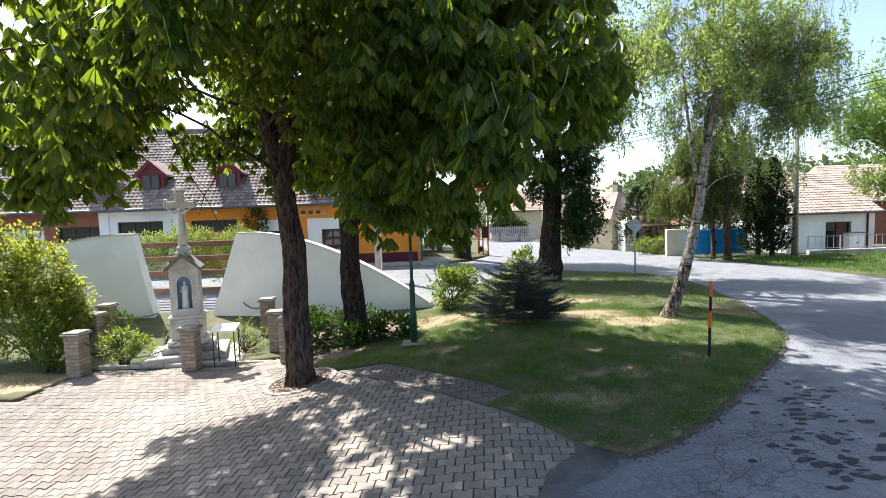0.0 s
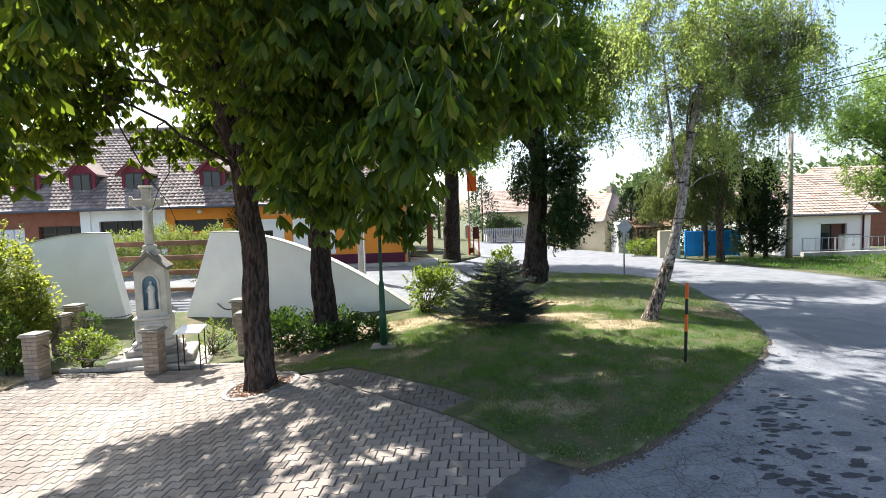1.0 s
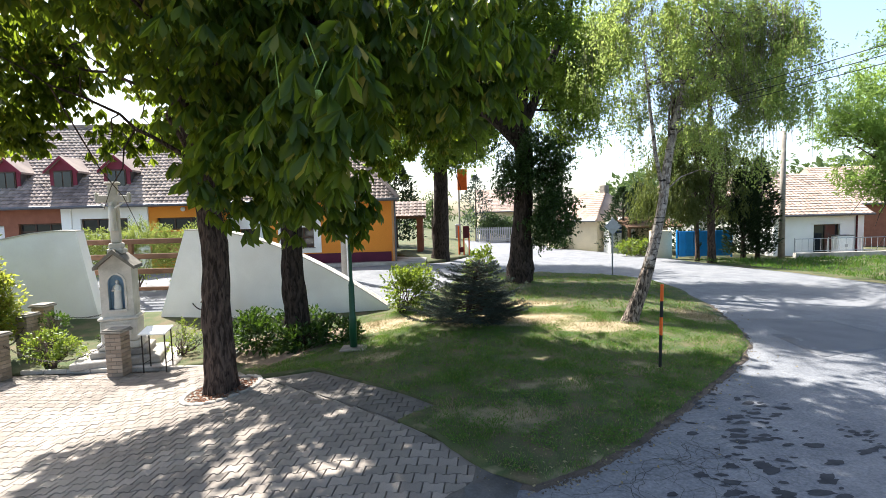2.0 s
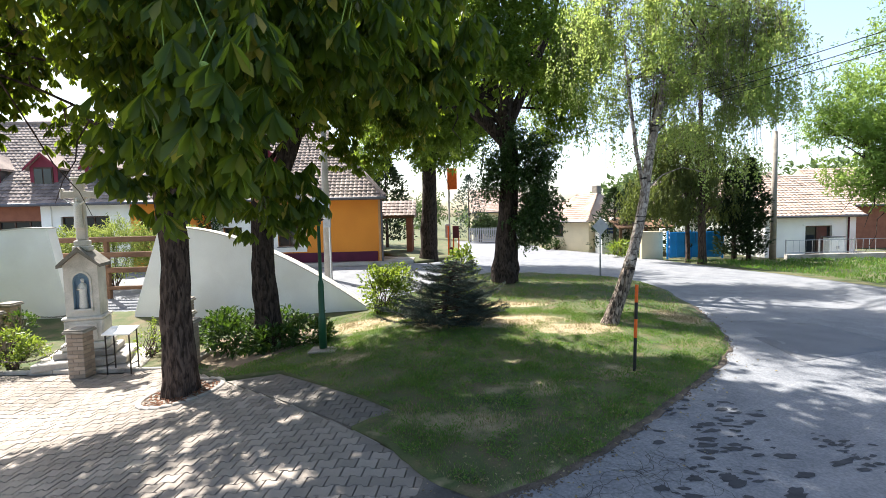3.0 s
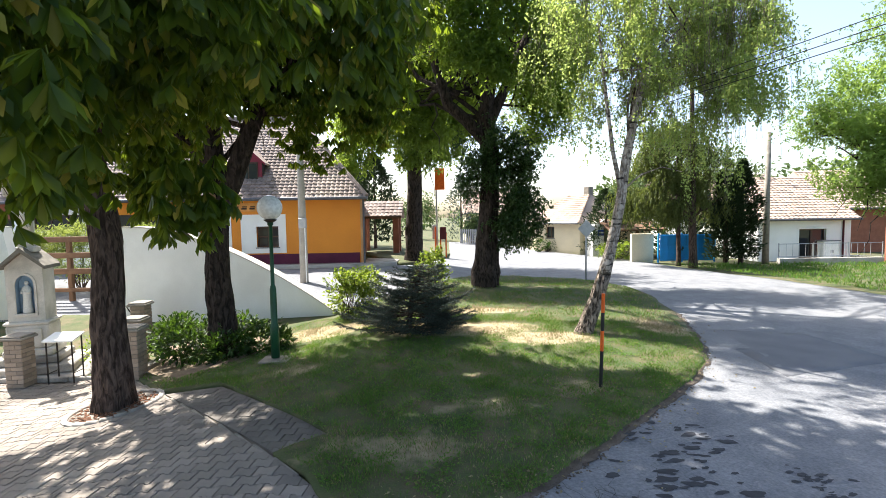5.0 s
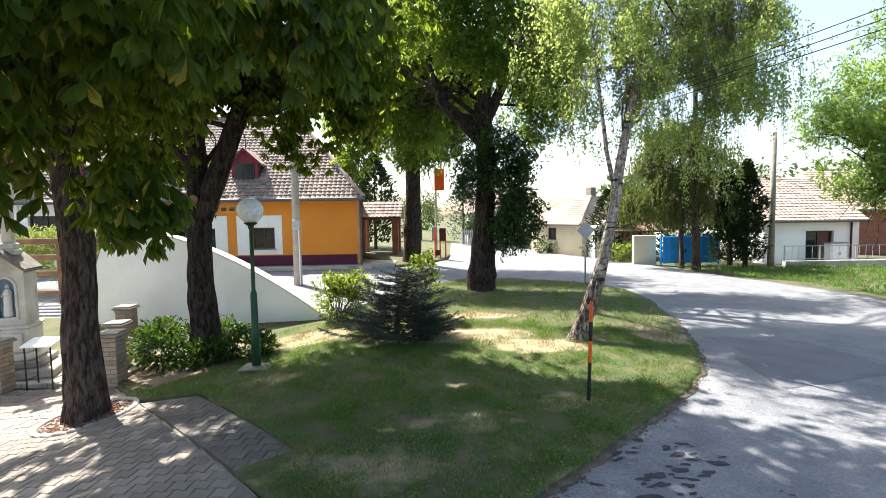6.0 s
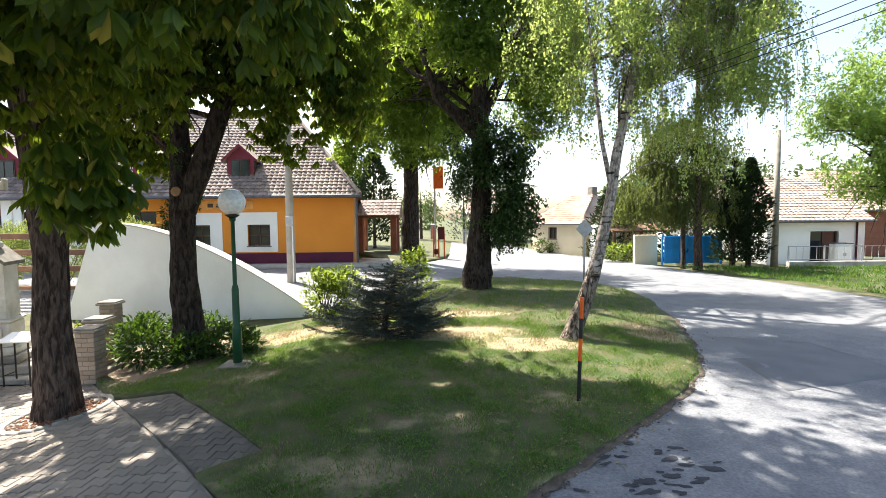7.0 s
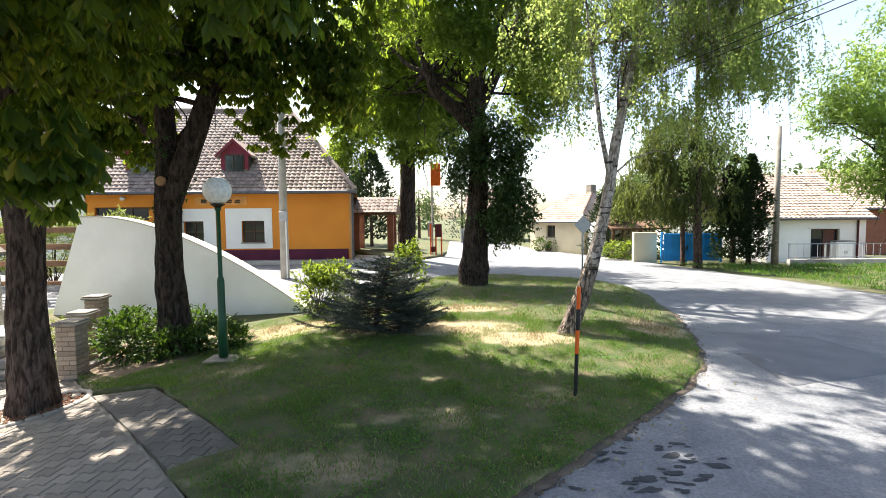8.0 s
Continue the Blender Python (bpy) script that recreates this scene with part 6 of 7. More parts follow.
boughs(t5, [(6.2, 11.0, 3.9), (6.5, 11.0, 5.1), (6.75, 11.05, 6.6), (5.65, 10.8, 5.0)], B5, 12, BIRCH_FOOT, 0.022, 101, 0.0)


def drooping(t):
    """Hanging birch twigs set with small leaves."""
    o = np.array(t.matrix_world.translation)
    tw = Lump()
    pos, way = [], []
    for i in range(2300):
        b = B5[int(rng.choice(7, p=(0.27, 0.16, 0.17, 0.13, 0.10, 0.05, 0.12)))]
        a = rng.uniform(0, 2 * math.pi)
        r = math.sqrt(rng.random())
        x, y = b[0] + b[3] * r * math.cos(a) * 1.1, b[1] + b[4] * r * math.sin(a) * 1.1
        z = b[2] + b[5] * (0.7 - 0.9 * r) + rng.uniform(-0.3, 0.3)
        drop = rng.uniform(0.3, 1.5) * (0.55 + 0.6 * r)
        if x > 7.6:
            drop *= 1.45
        end = max(z - drop, 2.5 + 0.5 * rng.random())
        sx, sy = rng.normal() * 0.12, rng.normal() * 0.12
        n = max(4, int((z - end) / 0.045))
        pts = []
        for k in range(n):
            s = k / (n - 1)
            p = np.array([x + sx * (1 - (1 - s) ** 2) * 2, y + sy * (1 - (1 - s) ** 2) * 2, z + (end - z) * s])
            pts.append(p)
            for q in range(3):
                pos.append(p + rng.normal(size=3) * 0.035)
                way.append(rng.normal(size=3) * 0.8 + (0, 0, -0.8))
        if i % 2:
            tw.tube([Vector(p - o) for p in pts[:: max(1, n // 5)]], 0.0028, 3, cap=False)
    tw.done("twig_mass", BIRCH_FOOT, t, kind="stuff")
    pos, way = np.array(pos), np.array(way)
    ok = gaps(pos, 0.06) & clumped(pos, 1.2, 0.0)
    pos, way = pos[ok], way[ok]
    leaves("crown", pos - o, way, 0.05 * rng.uniform(0.7, 1.3, len(pos)), 0.72, BIRCH_LEAF, t)


drooping(t5)

# The walnut over the eastern verge, and the thin trees by the blue gate.
t6 = tree(16.9, 15.8, "spreading light green walnut by the road", "")
stem(t6, [(16.9, 15.8, -0.1), (16.9, 15.8, 1.2), (16.6, 15.8, 3.0), (16.3, 15.6, 5.5)], [0.4, 0.3, 0.26, 0.08], BARK)
B6 = [(16.6, 15.5, 6.3, 2.5, 2.3, 2.0), (14.2, 15.2, 5.2, 1.4, 1.4, 1.3), (15.0, 14.6, 3.9, 1.3, 1.2, 0.8), (17.4, 13.8, 4.6, 2.0, 1.8, 1.6), (14.6, 15.5, 3.4, 1.0, 0.8, 0.8), (13.9, 15.6, 4.6, 1.0, 0.9, 0.8), (15.3, 15.2, 2.9, 0.8, 0.7, 0.5), (15.6, 14.4, 2.9, 0.9, 0.8, 0.6), (15.4, 15.0, 4.4, 1.4, 1.4, 1.4), (16.6, 14.2, 3.0, 1.3, 1.2, 0.9), (13.6, 15.0, 3.9, 0.8, 0.8, 0.7)]
boughs(t6, [(16.6, 15.8, 3.0), (16.4, 15.7, 4.5)], B6, 18, BARK, 0.06, 7)
feather(t6, B6 + [(18.2, 14.6, 3.4, 1.6, 1.4, 1.0), (17.4, 15.2, 8.0, 2.2, 2.0, 1.3)], 18000, 0.105, 0.42, WALNUT_LEAF, spray=7, hang=0.2)
for x, y, r in ((13.75, 23.9, 0.10), (14.05, 23.2, 0.17)):
    t = tree(x, y, "slim dark-trunked tree with sparse hanging foliage", "trees by the gate")
    h = 7.0 if r < 0.15 else 12.5
    stem(t, [(x, y, -0.1), (x, y, 0.5), (x - 0.05, y, 2.2), (x - 0.1, y, 5.2), (x - 0.3, y, h)], [r * 1.3, r, r * 0.9, r * 0.7, r * 0.2], BARK, 12)
    bl = [(x, y, 4.5, 1.7, 1.3, 1.5), (x - 1.3, y, 3.5, 1.1, 0.9, 1.1), (x + 0.9, y, 3.2, 0.9, 0.9, 1.2), (x - 0.6, y, 2.6, 0.7, 0.7, 0.7), (x - 1.9, y + 0.4, 3.5, 1.1, 0.8, 1.2), (x - 2.5, y + 0.6, 2.8, 0.7, 0.6, 0.8), (x + 1.2, y + 0.3, 2.9, 0.8, 0.6, 1.0), (x - 0.5, y, 5.9, 1.6, 1.0, 1.0), (x - 1.5, y, 4.9, 1.2, 0.9, 0.8)]
    boughs(t, [(x, y, 2.2), (x - 0.08, y, 3.6)], bl, 8, BARK, 0.04, 5)
    feather(t, bl, 4600, 0.13, 0.35, OLIVE_LEAF, spray=7, hang=1.3)


def conifer(x, y, h, r, label, material=CONIFER, n=2600, name="conifer", spray=0.28):
    t = thing(name, x, y, G(x, y), label, "conifer")
    stem(t, [(x, y, G(x, y) - 0.05), (x, y, G(x, y) + h * 0.5), (x, y, G(x, y) + h * 0.97)], [0.12, 0.07, 0.01], BARK, 8)
    s = rng.random(n) ** 0.8
    z = 0.05 * h + s * h * 0.95
    a = rng.uniform(0, 2 * math.pi, n)
    lobe = np.array([1 + 0.42 * noise.noise(Vector((math.cos(q) * 1.3 + x, math.sin(q) * 1.3 + y, v * 1.5))) for q, v in zip(a, z)])
    rr = r * np.minimum(1, (1 - s) * 2.2) ** 0.8 * lobe * rng.uniform(0.4, 1.12, n)
    p = np.stack([rr * np.cos(a), rr * np.sin(a), z], 1)
    keep = clumped(p, 1.6, -0.28, x)
    p, a, n = p[keep], a[keep], int(keep.sum())
    w = np.stack([np.cos(a), np.sin(a), rng.uniform(0.2, 1.4, n)], 1) + rng.normal(size=(n, 3)) * 0.3
    leaves("foliage", p, w, spray * rng.uniform(0.6, 1.3, n), 0.4, material, t)


conifer(15.72, 23.5, 4.7, 0.66, "dense dark columnar cypress", n=9000, spray=0.17)
conifer(16.55, 23.7, 4.75, 0.68, "dense dark columnar cypress", n=9000, spray=0.17)
conifer(15.2, 26.8, 4.6, 1.7, "dark drooping spruce behind the gate", n=2600)
conifer(12.3, 29.5, 3.8, 1.1, "dark drooping spruce beside the gate", n=3200, spray=0.2)
conifer(13.9, 31.2, 4.2, 1.1, "dark conifer beside the gatehouse", n=2400, spray=0.2)
conifer(4.6, 45.0, 6.0, 1.3, "far blue-grey spruce by the street", SPRUCE, 1500)
conifer(-1.8, 34.5, 6.2, 1.5, "far dark thuja behind the shelter", n=5000, spray=0.3)
conifer(-4.2, 36.0, 6.8, 1.7, "far dark thuja behind the inn", n=4500, spray=0.3)


# ---- shrubs ----
def shrub(name, x, y, blobs, n, size, width, material, label, category="shrub", shoots=0):
    """A bush of leafy clumps, broken by gaps, with shoots that stand out of its outline."""
    t = thing(name, x, y, G(x, y) + 0.02, label, category)
    o = np.array(t.matrix_world.translation)
    tw = Lump()
    for i in range(14):
        b = blobs[i % len(blobs)]
        e = Vector((b[0] + rng.uniform(-0.7, 0.7) * b[3], b[1] + rng.uniform(-0.7, 0.7) * b[4], b[2] + 0.6 * b[5])) - Vector(o)
        tw.tube(wander((rng.uniform(-0.1, 0.1), rng.uniform(-0.1, 0.1), -0.03), e, 6, 0.1, 0, i), [0.016, 0.014, 0.012, 0.009, 0.006, 0.003], 5)
    p, d = in_blobs(blobs, n, 0.5)
    ok = clumped(p, 2.6, -0.22, x)
    p, d = p[ok], d[ok]
    w = d + rng.normal(size=p.shape) * 0.6 + (0, 0, 0.35)
    sp, sw = [p], [w]
    for i in range(shoots):
        b = blobs[int(rng.integers(len(blobs)))]
        a = rng.uniform(0, 6.28)
        r = math.sqrt(rng.random())
        root = np.array([b[0] + 0.75 * r * b[3] * math.cos(a), b[1] + 0.75 * r * b[4] * math.sin(a), b[2] + b[5] * (0.9 - 0.6 * r)])
        dr = np.array([math.cos(a) * 0.55 * r, math.sin(a) * 0.55 * r, 1.0]) + rng.normal(size=3) * 0.15
        ln = b[5] * rng.uniform(0.25, 0.75)
        m = max(5, int(ln / size * 5))
        u = rng.random(m)[:, None]
        sp.append(root + dr * ln * u)
        sw.append(rng.normal(size=(m, 3)) * 0.7 + dr * 0.5)
        tw.tube([Vector(root - o), Vector(root - o + dr * ln)], [0.005, 0.002], 4, cap=False)
    p, w = np.concatenate(sp), np.concatenate(sw)
    p[:, 2] = np.maximum(p[:, 2], o[2] + 0.03 + 0.1 * rng.random(len(p)))
    tw.done("stem_mass", BARK, t, kind="stuff")
    leaves("foliage", p - o, w, size * rng.uniform(0.6, 1.3, len(p)), width, material, t)
    return t


zb = G(-2.2, 11.4)
shrub("laurel_bush", -2.0, 11.3, [(-2.85, 11.35, zb + 0.36, 0.5, 0.45, 0.38), (-2.3, 11.0, zb + 0.30, 0.6, 0.42, 0.34), (-1.55, 10.95, zb + 0.30, 0.6, 0.4, 0.32), (-1.0, 11.1, zb + 0.38, 0.5, 0.4, 0.32), (-2.95, 11.75, zb + 0.52, 0.4, 0.4, 0.3), (-0.75, 11.15, zb + 0.40, 0.35, 0.35, 0.26), (-1.8, 11.75, zb + 0.5, 0.8, 0.3, 0.3)], 5200, 0.12, 0.42, LAUREL, "glossy low cherry laurel round the tree", "bush", 40)
shrub("golden_shrub", 0.4, 12.9, [(0.5, 13.0, 0.55, 0.6, 0.5, 0.5), (0.3, 12.95, 0.9, 0.35, 0.3, 0.32), (0.85, 13.0, 0.85, 0.4, 0.35, 0.35)], 2900, 0.09, 0.55, GOLD_LEAF, "yellow-green shrub at the tip of the wall", shoots=34)
shrub("golden_shrub", 2.3, 12.9, [(2.3, 12.9, 0.7, 0.5, 0.5, 0.65), (2.45, 12.8, 1.25, 0.28, 0.25, 0.35)], 2200, 0.09, 0.5, GOLD_LEAF, "light green shrub behind the spruce", shoots=24)
shrub("large_shrub", -9.9, 11.9, [(-9.8, 12.0, 1.3, 0.85, 0.6, 1.0), (-9.1, 12.05, 0.75, 0.55, 0.45, 0.6), (-9.15, 11.6, 0.3, 0.6, 0.5, 0.7), (-10.8, 12.0, 1.45, 1.2, 0.7, 1.1), (-10.0, 11.6, 0.5, 0.9, 0.6, 0.9), (-12.1, 12.0, 1.3, 1.3, 0.9, 1.2), (-8.85, 11.9, 0.4, 0.35, 0.3, 0.5)], 21000, 0.105, 0.5, MIX_LEAF, "large mixed shrub with reddish and yellow-green leaves", shoots=190)
shrub("small_shrub", -8.7, 10.95, [(-8.75, 10.95, 0.0, 0.4, 0.35, 0.5), (-8.45, 10.9, -0.25, 0.35, 0.3, 0.3), (-9.0, 11.0, 0.25, 0.35, 0.3, 0.4)], 2200, 0.085, 0.5, GOLD_LEAF, "fresh green shrub before the large one", shoots=36)
shrub("small_shrub", -7.3, 11.25, [(-7.3, 11.25, -0.18, 0.5, 0.4, 0.38), (-6.9, 11.35, -0.3, 0.35, 0.3, 0.28)], 1700, 0.07, 0.5, GOLD_LEAF, "small light green shrub beside the shrine", shoots=30)
shrub("small_shrub", -7.75, 11.75, [(-8.2, 12.6, 0.1, 0.3, 0.25, 0.3)], 300, 0.09, 0.5, LAUREL, "bright green shrub by the corner pillar")
shrub("rose_bush", -4.75, 11.85, [(-4.75, 11.85, -0.3, 0.32, 0.28, 0.35), (-4.35, 12.1, -0.35, 0.3, 0.3, 0.25), (-5.2, 12.9, -0.2, 0.3, 0.3, 0.25)], 500, 0.06, 0.55, GOLD_LEAF, "small rose bush in the memorial bed", shoots=14)
shrub("small_shrub", -6.75, 12.1, [(-6.75, 12.3, -0.3, 0.25, 0.2, 0.3), (-6.9, 12.9, -0.2, 0.25, 0.25, 0.3)], 220, 0.07, 0.5, LAUREL, "small green plant at the wall")
for x, s in ((-11.6, 1.0), (-9.6, 1.2), (-7.7, 1.1)):
    gz = G(x, 18)
    shrub("juniper", x, 18.0, [(x, 18.0, gz + 1.0 * s, 1.2, 0.8, 0.7 * s), (x + 0.5, 17.8, gz + 1.55 * s, 0.9, 0.6, 0.45), (x - 0.6, 17.8, gz + 1.3 * s, 0.9, 0.6, 0.5)], 7000, 0.13, 0.25, JUNIPER, "spreading yellow-green juniper behind the rails", "juniper", 60)
shrub("hedge", 12.1, 27.0, [(11.6, 26.9, 0.45, 0.7, 0.5, 0.45), (12.6, 26.6, 0.5, 0.8, 0.5, 0.5)], 1500, 0.13, 0.5, GOLD_LEAF, "yellow-green clipped shrubs before the porch", "hedge")
shrub("hedge", 9.7, 33.2, [(9.3, 33.2, 0.4, 0.5, 0.5, 0.45), (10.2, 33.1, 0.4, 0.55, 0.5, 0.4)], 900, 0.14, 0.5, LAUREL, "green hedge before the cream house", "hedge")
shrub("ivy_column", -9.0, 22.2, [(-8.2, 22.0, 1.2, 0.6, 0.4, 1.1), (-8.2, 22.0, 2.4, 0.55, 0.35, 0.9)], 1800, 0.13, 0.6, LAUREL, "ivy climbing the front of the inn", "ivy")


def spruce(x, y):
    """A low blue spruce of spreading tiers, each bough a flat fan of needled twigs."""
    g = G(x, y)
    t = thing("blue_spruce", x, y, g + 0.02, "low spreading blue spruce on the lawn", "spruce")
    stem(t, [(x, y, g), (x + 0.05, y, g + 0.6), (x + 0.18, y, g + 1.0), (x + 0.3, y, g + 1.38)], [0.06, 0.045, 0.025, 0.008], BARK, 8)
    bl = Lump()
    pos, way, size = [], [], []

    def needles(a, b, gap=0.006):
        d = b - a
        n = max(3, int(d.length / gap))
        d = np.array(d.normalized())
        u = rng.random(n)[:, None]
        pos.append(np.array(a) + u * np.array(b - a))
        way.append(d * 0.9 + rng.normal(size=(n, 3)) * 0.65 + (0, 0, 0.3))
        size.append(rng.uniform(0.03, 0.05, n))

    for i in range(110):
        s = (i / 110) ** 1.2
        a = i * 2.4 + rng.normal() * 0.25
        z = 0.12 + 1.2 * s
        ln = (1.5 - 1.05 * s) * rng.uniform(0.6, 1.1)
        root = Vector((0.30 * s, 0, z))
        tip = root + Vector((ln * math.cos(a), ln * 0.85 * math.sin(a), ln * rng.uniform(0.02, 0.30)))
        pts = wander(root, tip, 8, 0.06, 0.0, i)
        for k, p in enumerate(pts):
            p.z -= 0.10 * ln * math.sin(math.pi * k / 7)
        bl.tube(pts, [0.013 - 0.0014 * k for k in range(8)], 4)
        needles(pts[5], pts[7], 0.006)
        d = (tip - root).normalized()
        sd = Vector((-d.y, d.x, 0)).normalized()
        m = int(ln * 11) + 3
        for k in range(m):
            u = 0.22 + 0.76 * (k + rng.random() * 0.5) / m
            f = u * 7
            q = int(min(6, f))
            p = pts[q].lerp(pts[q + 1], f - q)
            side = 1 if k % 2 else -1
            tl = (0.40 * (1.12 - u) + 0.05) * min(1.0, ln) * rng.uniform(0.7, 1.2)
            e = p + (d * 0.75 + sd * side * 0.8 + Vector((0, 0, rng.uniform(-0.22, 0.16)))) * tl
            bl.tube([p, e], [0.005, 0.002], 3, cap=False)
            needles(p, e)
            for w in (0.35, 0.65):
                r = p.lerp(e, w)
                needles(r, r + (d * 0.9 - sd * side * 0.25 + Vector((0, 0, rng.uniform(-0.1, 0.2)))) * tl * 0.4)
    bl.done("branch_mass", BARK, t, kind="stuff")
    leaves("needles", np.concatenate(pos), np.concatenate(way), np.concatenate(size), 0.2, SPRUCE, t)


spruce(1.92, 11.25)


def far_woods():
    """Far greenery that closes the horizon."""
    t = thing("far_trees", 0, 60, 0, "belt of far trees behind the village", "trees", kind="stuff")
    blobs = []
    for i in range(46):
        a = rng.uniform(-1.9, 1.9)
        r = rng.uniform(62, 95)
        x, y = r * math.sin(a), r * math.cos(a)
        h = rng.uniform(2.0, 4.2)
        blobs.append((x, y - 60, h, rng.uniform(3, 6), rng.uniform(3, 6), h))
    p, d = in_blobs(blobs, 26000, 0.6)
    leaves("foliage", p, d + rng.normal(size=p.shape) * 0.5, 0.8 * rng.uniform(0.6, 1.4, len(p)), 0.6, FAR_LEAF, t)


far_woods()
for x, y, h, s in ((15.8, 33.5, 4.8, 2.2), (18.5, 29.6, 4.4, 1.6), (7.0, 52, 4.5, 2.2), (0.5, 50, 5.0, 2.4), (-4, 38, 5, 2.2), (13.5, 34.5, 3.6, 1.2), (20.5, 29.5, 5.2, 1.6), (5.6, 44.5, 2.6, 1.0), (7.3, 43.8, 2.0, 0.8)):
    t = thing("far_tree", x, y, G(x, y), "small far garden tree", "tree", "far garden trees")
    stem(t, [(x, y, G(x, y) - 0.1), (x, y, h * 0.6), (x, y, h)], [0.16, 0.12, 0.03], BARK, 8)
    feather(t, [(x, y, h * 0.75, s, s, h * 0.3), (x + 0.5 * s, y, h * 0.6, s * 0.7, s * 0.7, h * 0.22), (x - 0.5 * s, y, h * 0.65, s * 0.6, s * 0.6, h * 0.25)], 700, 0.22, 0.5, FAR_LEAF, spray=6)


# ---- grass ----
WORN = {}


def grass(name, poly, n, material, label, lo, hi, dry):
    t = thing(name, 0, 0, 0, label, "grass", kind="stuff")
    xs, ys = [p[0] for p in poly], [p[1] for p in poly]
    pts = []
    while len(pts) < n:
        x, y = rng.uniform(min(xs), max(xs)), rng.uniform(min(ys), max(ys))
        if not inside(poly, x, y):
            continue
        spot = (round(x * 12), round(y * 12))
        if spot not in WORN:
            WORN[spot] = worn(x, y)
        k = WORN[spot]
        bare = 0.8 * noise.noise(Vector((x * 1.0, y * 1.0, 5))) + 0.5 * noise.noise(Vector((x * 3, y * 3, 1))) + 0.5 * noise.noise(Vector((x * 9, y * 9, 3)))
        if dry:
            ok = rng.random() < 0.10 + 0.9 * k
        else:
            ok = rng.random() < (1 - 0.97 * k) * (1.0 if bare < -0.12 else 0.78 if bare < 0.1 else 0.3)
        if ok and not inside(BARE, x, y):
            pts.append((x, y, G(x, y) + 0.04))
    p = np.array(pts)
    w = rng.normal(size=p.shape) * (0.5, 0.5, 0.2) + (0, 0, 1)
    tall = np.array([0.85 + 0.7 * noise.noise(Vector((q[0] * 2.2, q[1] * 2.2, 8))) for q in p]).clip(0.5, 1.5)
    leaves("blades", p, w, rng.uniform(lo, hi, n) * tall, 0.16, material, t)


BARE = [(-3.3, 10.9), (-2.0, 9.95), (-1.2, 10.6), (-0.6, 11.5), (-1.0, 12.3), (-4.0, 12.1)]
NEAR = [(1.25, 7.02), (0.86, 6.6), (1.25, 6.25), (1.75, 5.5), (2.25, 5.2), (2.8, 5.47), (3.48, 6.02), (4.33, 6.82), (5.28, 7.72), (6.08, 8.52), (6.73, 9.27), (7.45, 10.95), (5, 12.5), (-0.5, 13.3), (-1.2, 12.2), (-3.5, 11.0), (-1.95, 9.4), (-0.9, 9.22)]
NEAR = [(x + 0.06, y - 0.06) if x > 1.7 and y < 11 else (x, y) for x, y in NEAR]
grass("lawn_grass", NEAR, 112000, BLADE, "short green grass blades of the lawn", 0.022, 0.058, False)
grass("dry_lawn_grass", NEAR, 32000, DRY, "dry straw-coloured grass of worn spots", 0.02, 0.05, True)


def weeds(n):
    """Clover and plantain in clumps, and fallen dry leaves, in the thin grass."""
    t = thing("lawn_weeds", 0, 0, 0, "low clover clumps in the thin lawn", "weeds", kind="stuff")
    pos = []
    while len(pos) < n:
        x, y = rng.uniform(0.9, 6.5), rng.uniform(5.3, 10.5)
        if inside(NEAR, x, y) and noise.noise(Vector((x * 2.6, y * 2.6, 11))) > 0.12 and not inside(BARE, x, y):
            pos.append((x, y, G(x, y) + 0.035 + 0.02 * rng.random()))
    w = rng.normal(size=(n, 3)) * (1, 1, 0.25) + (0, 0, 0.2)
    leaves("weed_leaves", np.array(pos), w, rng.uniform(0.018, 0.042, n), 0.7, BLADE, t)
    d = thing("fallen_leaves", 0, 0, 0, "dry brown fallen leaves on grass and road edge", "leaves", kind="stuff")
    pos = []
    while len(pos) < 420:
        k = int(rng.integers(0, len(EDGE) - 1))
        u = rng.random()
        x = EDGE[k][0] + (EDGE[k + 1][0] - EDGE[k][0]) * u + rng.normal() * 0.28
        y = EDGE[k][1] + (EDGE[k + 1][1] - EDGE[k][1]) * u + rng.normal() * 0.28
        pos.append((x, y, G(x, y) + (0.05 if inside(LAWN, x, y) else 0.004)))
    w = rng.normal(size=(420, 3)) * (1, 1, 0.12)
    leaves("dry_leaves", np.array(pos), w, rng.uniform(0.02, 0.05, 420), 0.55, DRY, d)


weeds(6000)
BACK = [(7.4, 11), (8.6, 15.5), (8.6, 17.2), (8.1, 18.8), (7.2, 19.4), (5.5, 20.4), (3.8, 20.2), (2.2, 18.3), (1.2, 15.6), (0.2, 14.0), (0, 13), (4, 12)]
grass("lawn_grass", BACK, 30000, BLADE, "grass at the back of the green", 0.03, 0.08, False)
grass("dry_lawn_grass", BACK, 8000, DRY, "dry grass at the back of the green", 0.04, 0.09, True)
EAST = [(13.2, 23.4), (14.1, 20.4), (14.8, 18.4), (15.3, 15.4), (24, 14), (24, 22.5), (17, 23)]
grass("verge_grass", EAST, 15000, BLADE, "grass of the eastern verge", 0.08, 0.2, False)
grass("dry_lawn_grass", [(-8.1, 10.9), (-8.1, 9.3), (-13, 9.6), (-13, 11), (-9, 11.2)], 6000, DRY, "dry grass beside the plaza", 0.03, 0.07, True)


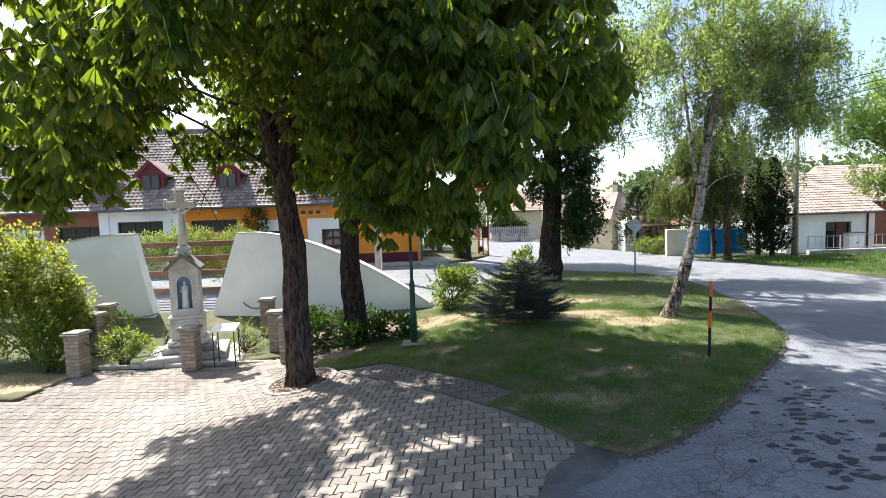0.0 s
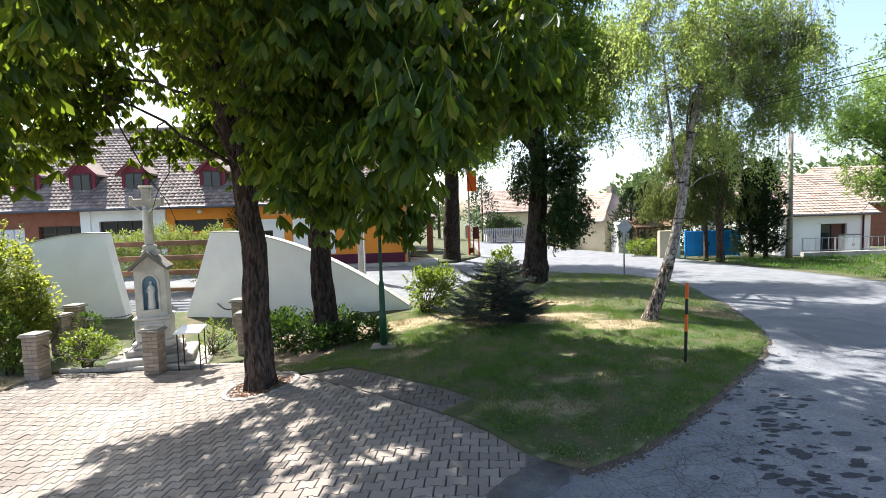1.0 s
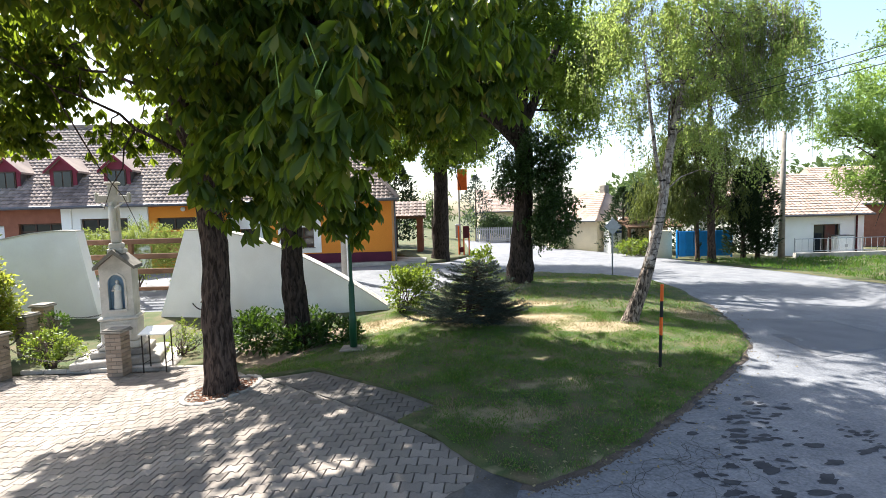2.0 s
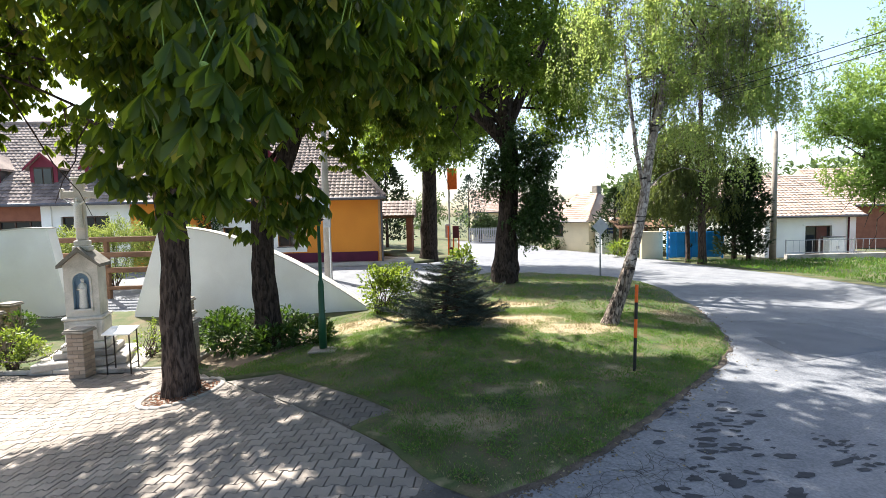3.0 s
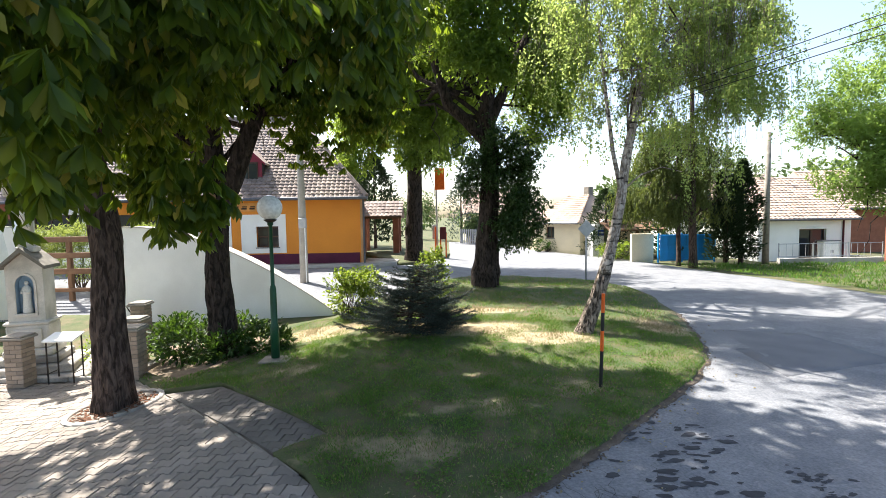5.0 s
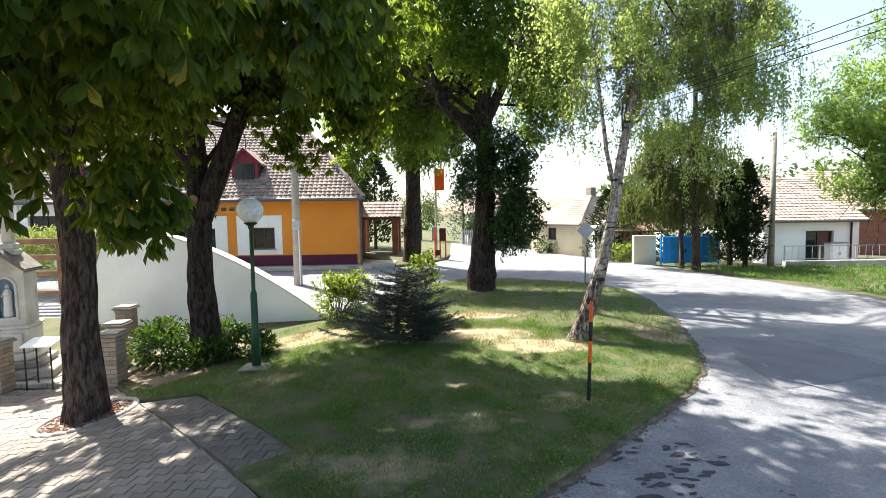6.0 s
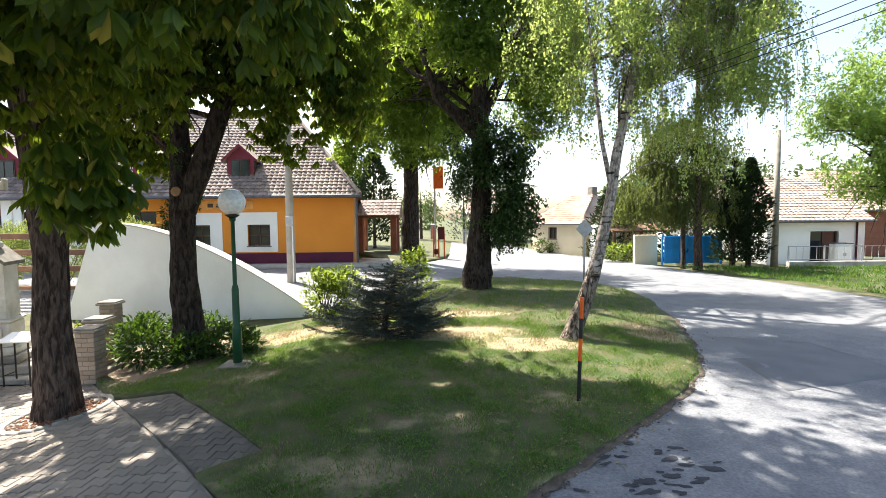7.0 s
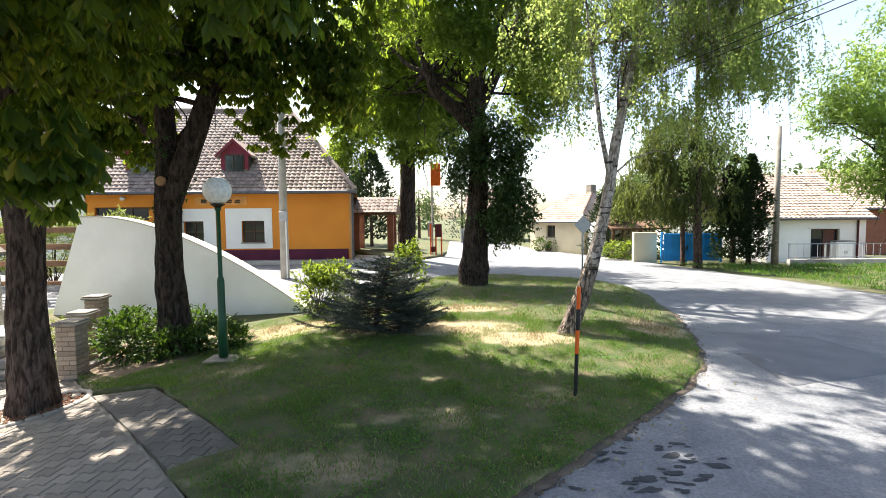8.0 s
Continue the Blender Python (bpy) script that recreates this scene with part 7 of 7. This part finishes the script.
# ---- pavers, the last of the file ----
def bone(length, ends, waist, h):
    a = length / 2
    o = [(-a, -ends), (-a * 0.62, -ends), (-a * 0.42, -waist), (a * 0.42, -waist), (a * 0.62, -ends), (a, -ends), (a, ends), (a * 0.62, ends), (a * 0.42, waist), (-a * 0.42, waist), (-a * 0.62, ends), (-a, ends)]
    n = len(o)
    v = [(x, y, 0) for x, y in o] + [(x * 0.952, y * 0.952, h) for x, y in o]
    f = [tuple(range(n, 2 * n))] + [(i, (i + 1) % n, n + (i + 1) % n, n + i) for i in range(n)]
    return v, f


def clip(outline, p, q):
    """The part of an outline to the left of the line from p to q."""
    out = []
    side = [(q[0] - p[0]) * (v[1] - p[1]) - (q[1] - p[1]) * (v[0] - p[0]) for v in outline]
    for i in range(len(outline)):
        a, b, s, t = outline[i - 1], outline[i], side[i - 1], side[i]
        if (s > 0) != (t > 0):
            k = s / (s - t)
            out.append((a[0] + (b[0] - a[0]) * k, a[1] + (b[1] - a[1]) * k))
        if t > 0:
            out.append(b)
    return out


def lay(parent, poly, turn, lift, material, near, limit, cuts=()):
    """Rows of pavers within poly; those in the stretch near are parts, the rest one part."""
    v, f = bone(0.199, 0.087, 0.063, 0.035)
    me = bpy.data.meshes.new("paver")
    me.from_pydata(v, [], f)
    me.materials.append(material)
    rest = Lump()
    c, s = math.cos(turn), math.sin(turn)
    xs, ys = [p[0] for p in poly], [p[1] for p in poly]
    mx, my = (min(xs) + max(xs)) / 2, (min(ys) + max(ys)) / 2
    span = max(max(xs) - min(xs), max(ys) - min(ys)) * 0.75
    count = 0
    for j in range(int(-span / 0.155), int(span / 0.155)):
        for i in range(int(-span / 0.205), int(span / 0.205)):
            u, w = i * 0.205 + (0.1025 if j % 2 else 0), j * 0.155
            x, y = mx + u * c - w * s, my + u * s + w * c
            if not inside(poly, x, y):
                continue
            sx = (G(x + 0.05, y) - G(x - 0.05, y)) / 0.1
            sy = (G(x, y + 0.05) - G(x, y - 0.05)) / 0.1
            z = G(x, y) + lift + rng.uniform(-0.003, 0.003)
            rot = Euler((math.atan(sy) + rng.normal() * 0.012, -math.atan(sx) + rng.normal() * 0.012, 0)).to_matrix().to_4x4()
            m = Matrix.Translation((x, y, z)) @ rot @ Matrix.Rotation(turn + rng.normal() * 0.012, 4, "Z")
            flat = [((m @ Vector(p)).x, (m @ Vector(p)).y) for p in v[: len(v) // 2]] if cuts else []
            cut = flat
            for p, q in cuts:
                cut = clip(cut, p, q) if len(cut) > 2 else cut
            if cuts and len(cut) < 3:
                continue
            if cut != flat:
                n = len(cut)
                rest.add([(px, py, G(px, py) + lift) for px, py in cut] + [(px, py, G(px, py) + lift + 0.034) for px, py in cut], [tuple(range(n, 2 * n))] + [(k, (k + 1) % n, n + (k + 1) % n, n + k) for k in range(n)])
            elif inside(near, x, y) and count < limit:
                o = new("paver", me)
                o.parent = parent
                o.matrix_world = m
                count += 1
            else:
                rest.add([m @ Vector(p) for p in v], f)
    rest.done("pavers", material, parent, kind="stuff")


lay(strip, [(-0.8, 9.35), (1.45, 7.05), (0.78, 6.35), (-2.2, 9.3)], radians(-5), -0.032, PAVER_DARK, STRIP, 120, [((1.26, 7.03), (-0.88, 9.17)), ((-0.88, 9.18), (-2.0, 9.25)), ((-1.95, 9.37), (1.2, 6.25)), ((0.82, 6.6), (1.28, 7.02))])
lay(plaza, [(1.85, 5.4), (1.42, 6.25), (-1.8, 9.4), (-3.5, 11.0), (-7.95, 10.9), (-7.9, 9.2), (-8.7, 9.25), (-11, 9.3), (-11, 2.2), (0.05, 2.2), (0.65, 3.8), (1.15, 4.6), (1.6, 5.1)], radians(-5), -0.034, PAVER, [(1.7, 5.4), (1.15, 6.15), (-1.2, 8.2), (-1.2, 4.0), (0.8, 4.0), (1.2, 4.75)], 300, [((1.17, 6.2), (-3.65, 11.0))])
edge = thing("path_kerb", -1.2, 7.75, 0, "dark concrete edging between plaza and grass", "kerb", kind="structure")
a, b = Vector((-3.62, 11.0)), Vector((1.18, 6.2))
for i in range(14):
    p, q = a.lerp(b, i / 14), a.lerp(b, (i + 1) / 14)
    m = (p + q) / 2
    k = Matrix.Translation((m.x + 1.2, m.y - 7.75, G(m.x, m.y) - 0.105)) @ Matrix.Rotation(math.atan2(q.y - p.y, q.x - p.x), 4, "Z")
    Lump().box(0, 0, 0, (q - p).length - 0.003, 0.04, 0.1, 0.006, k).done("kerb_stone", CAP, edge)
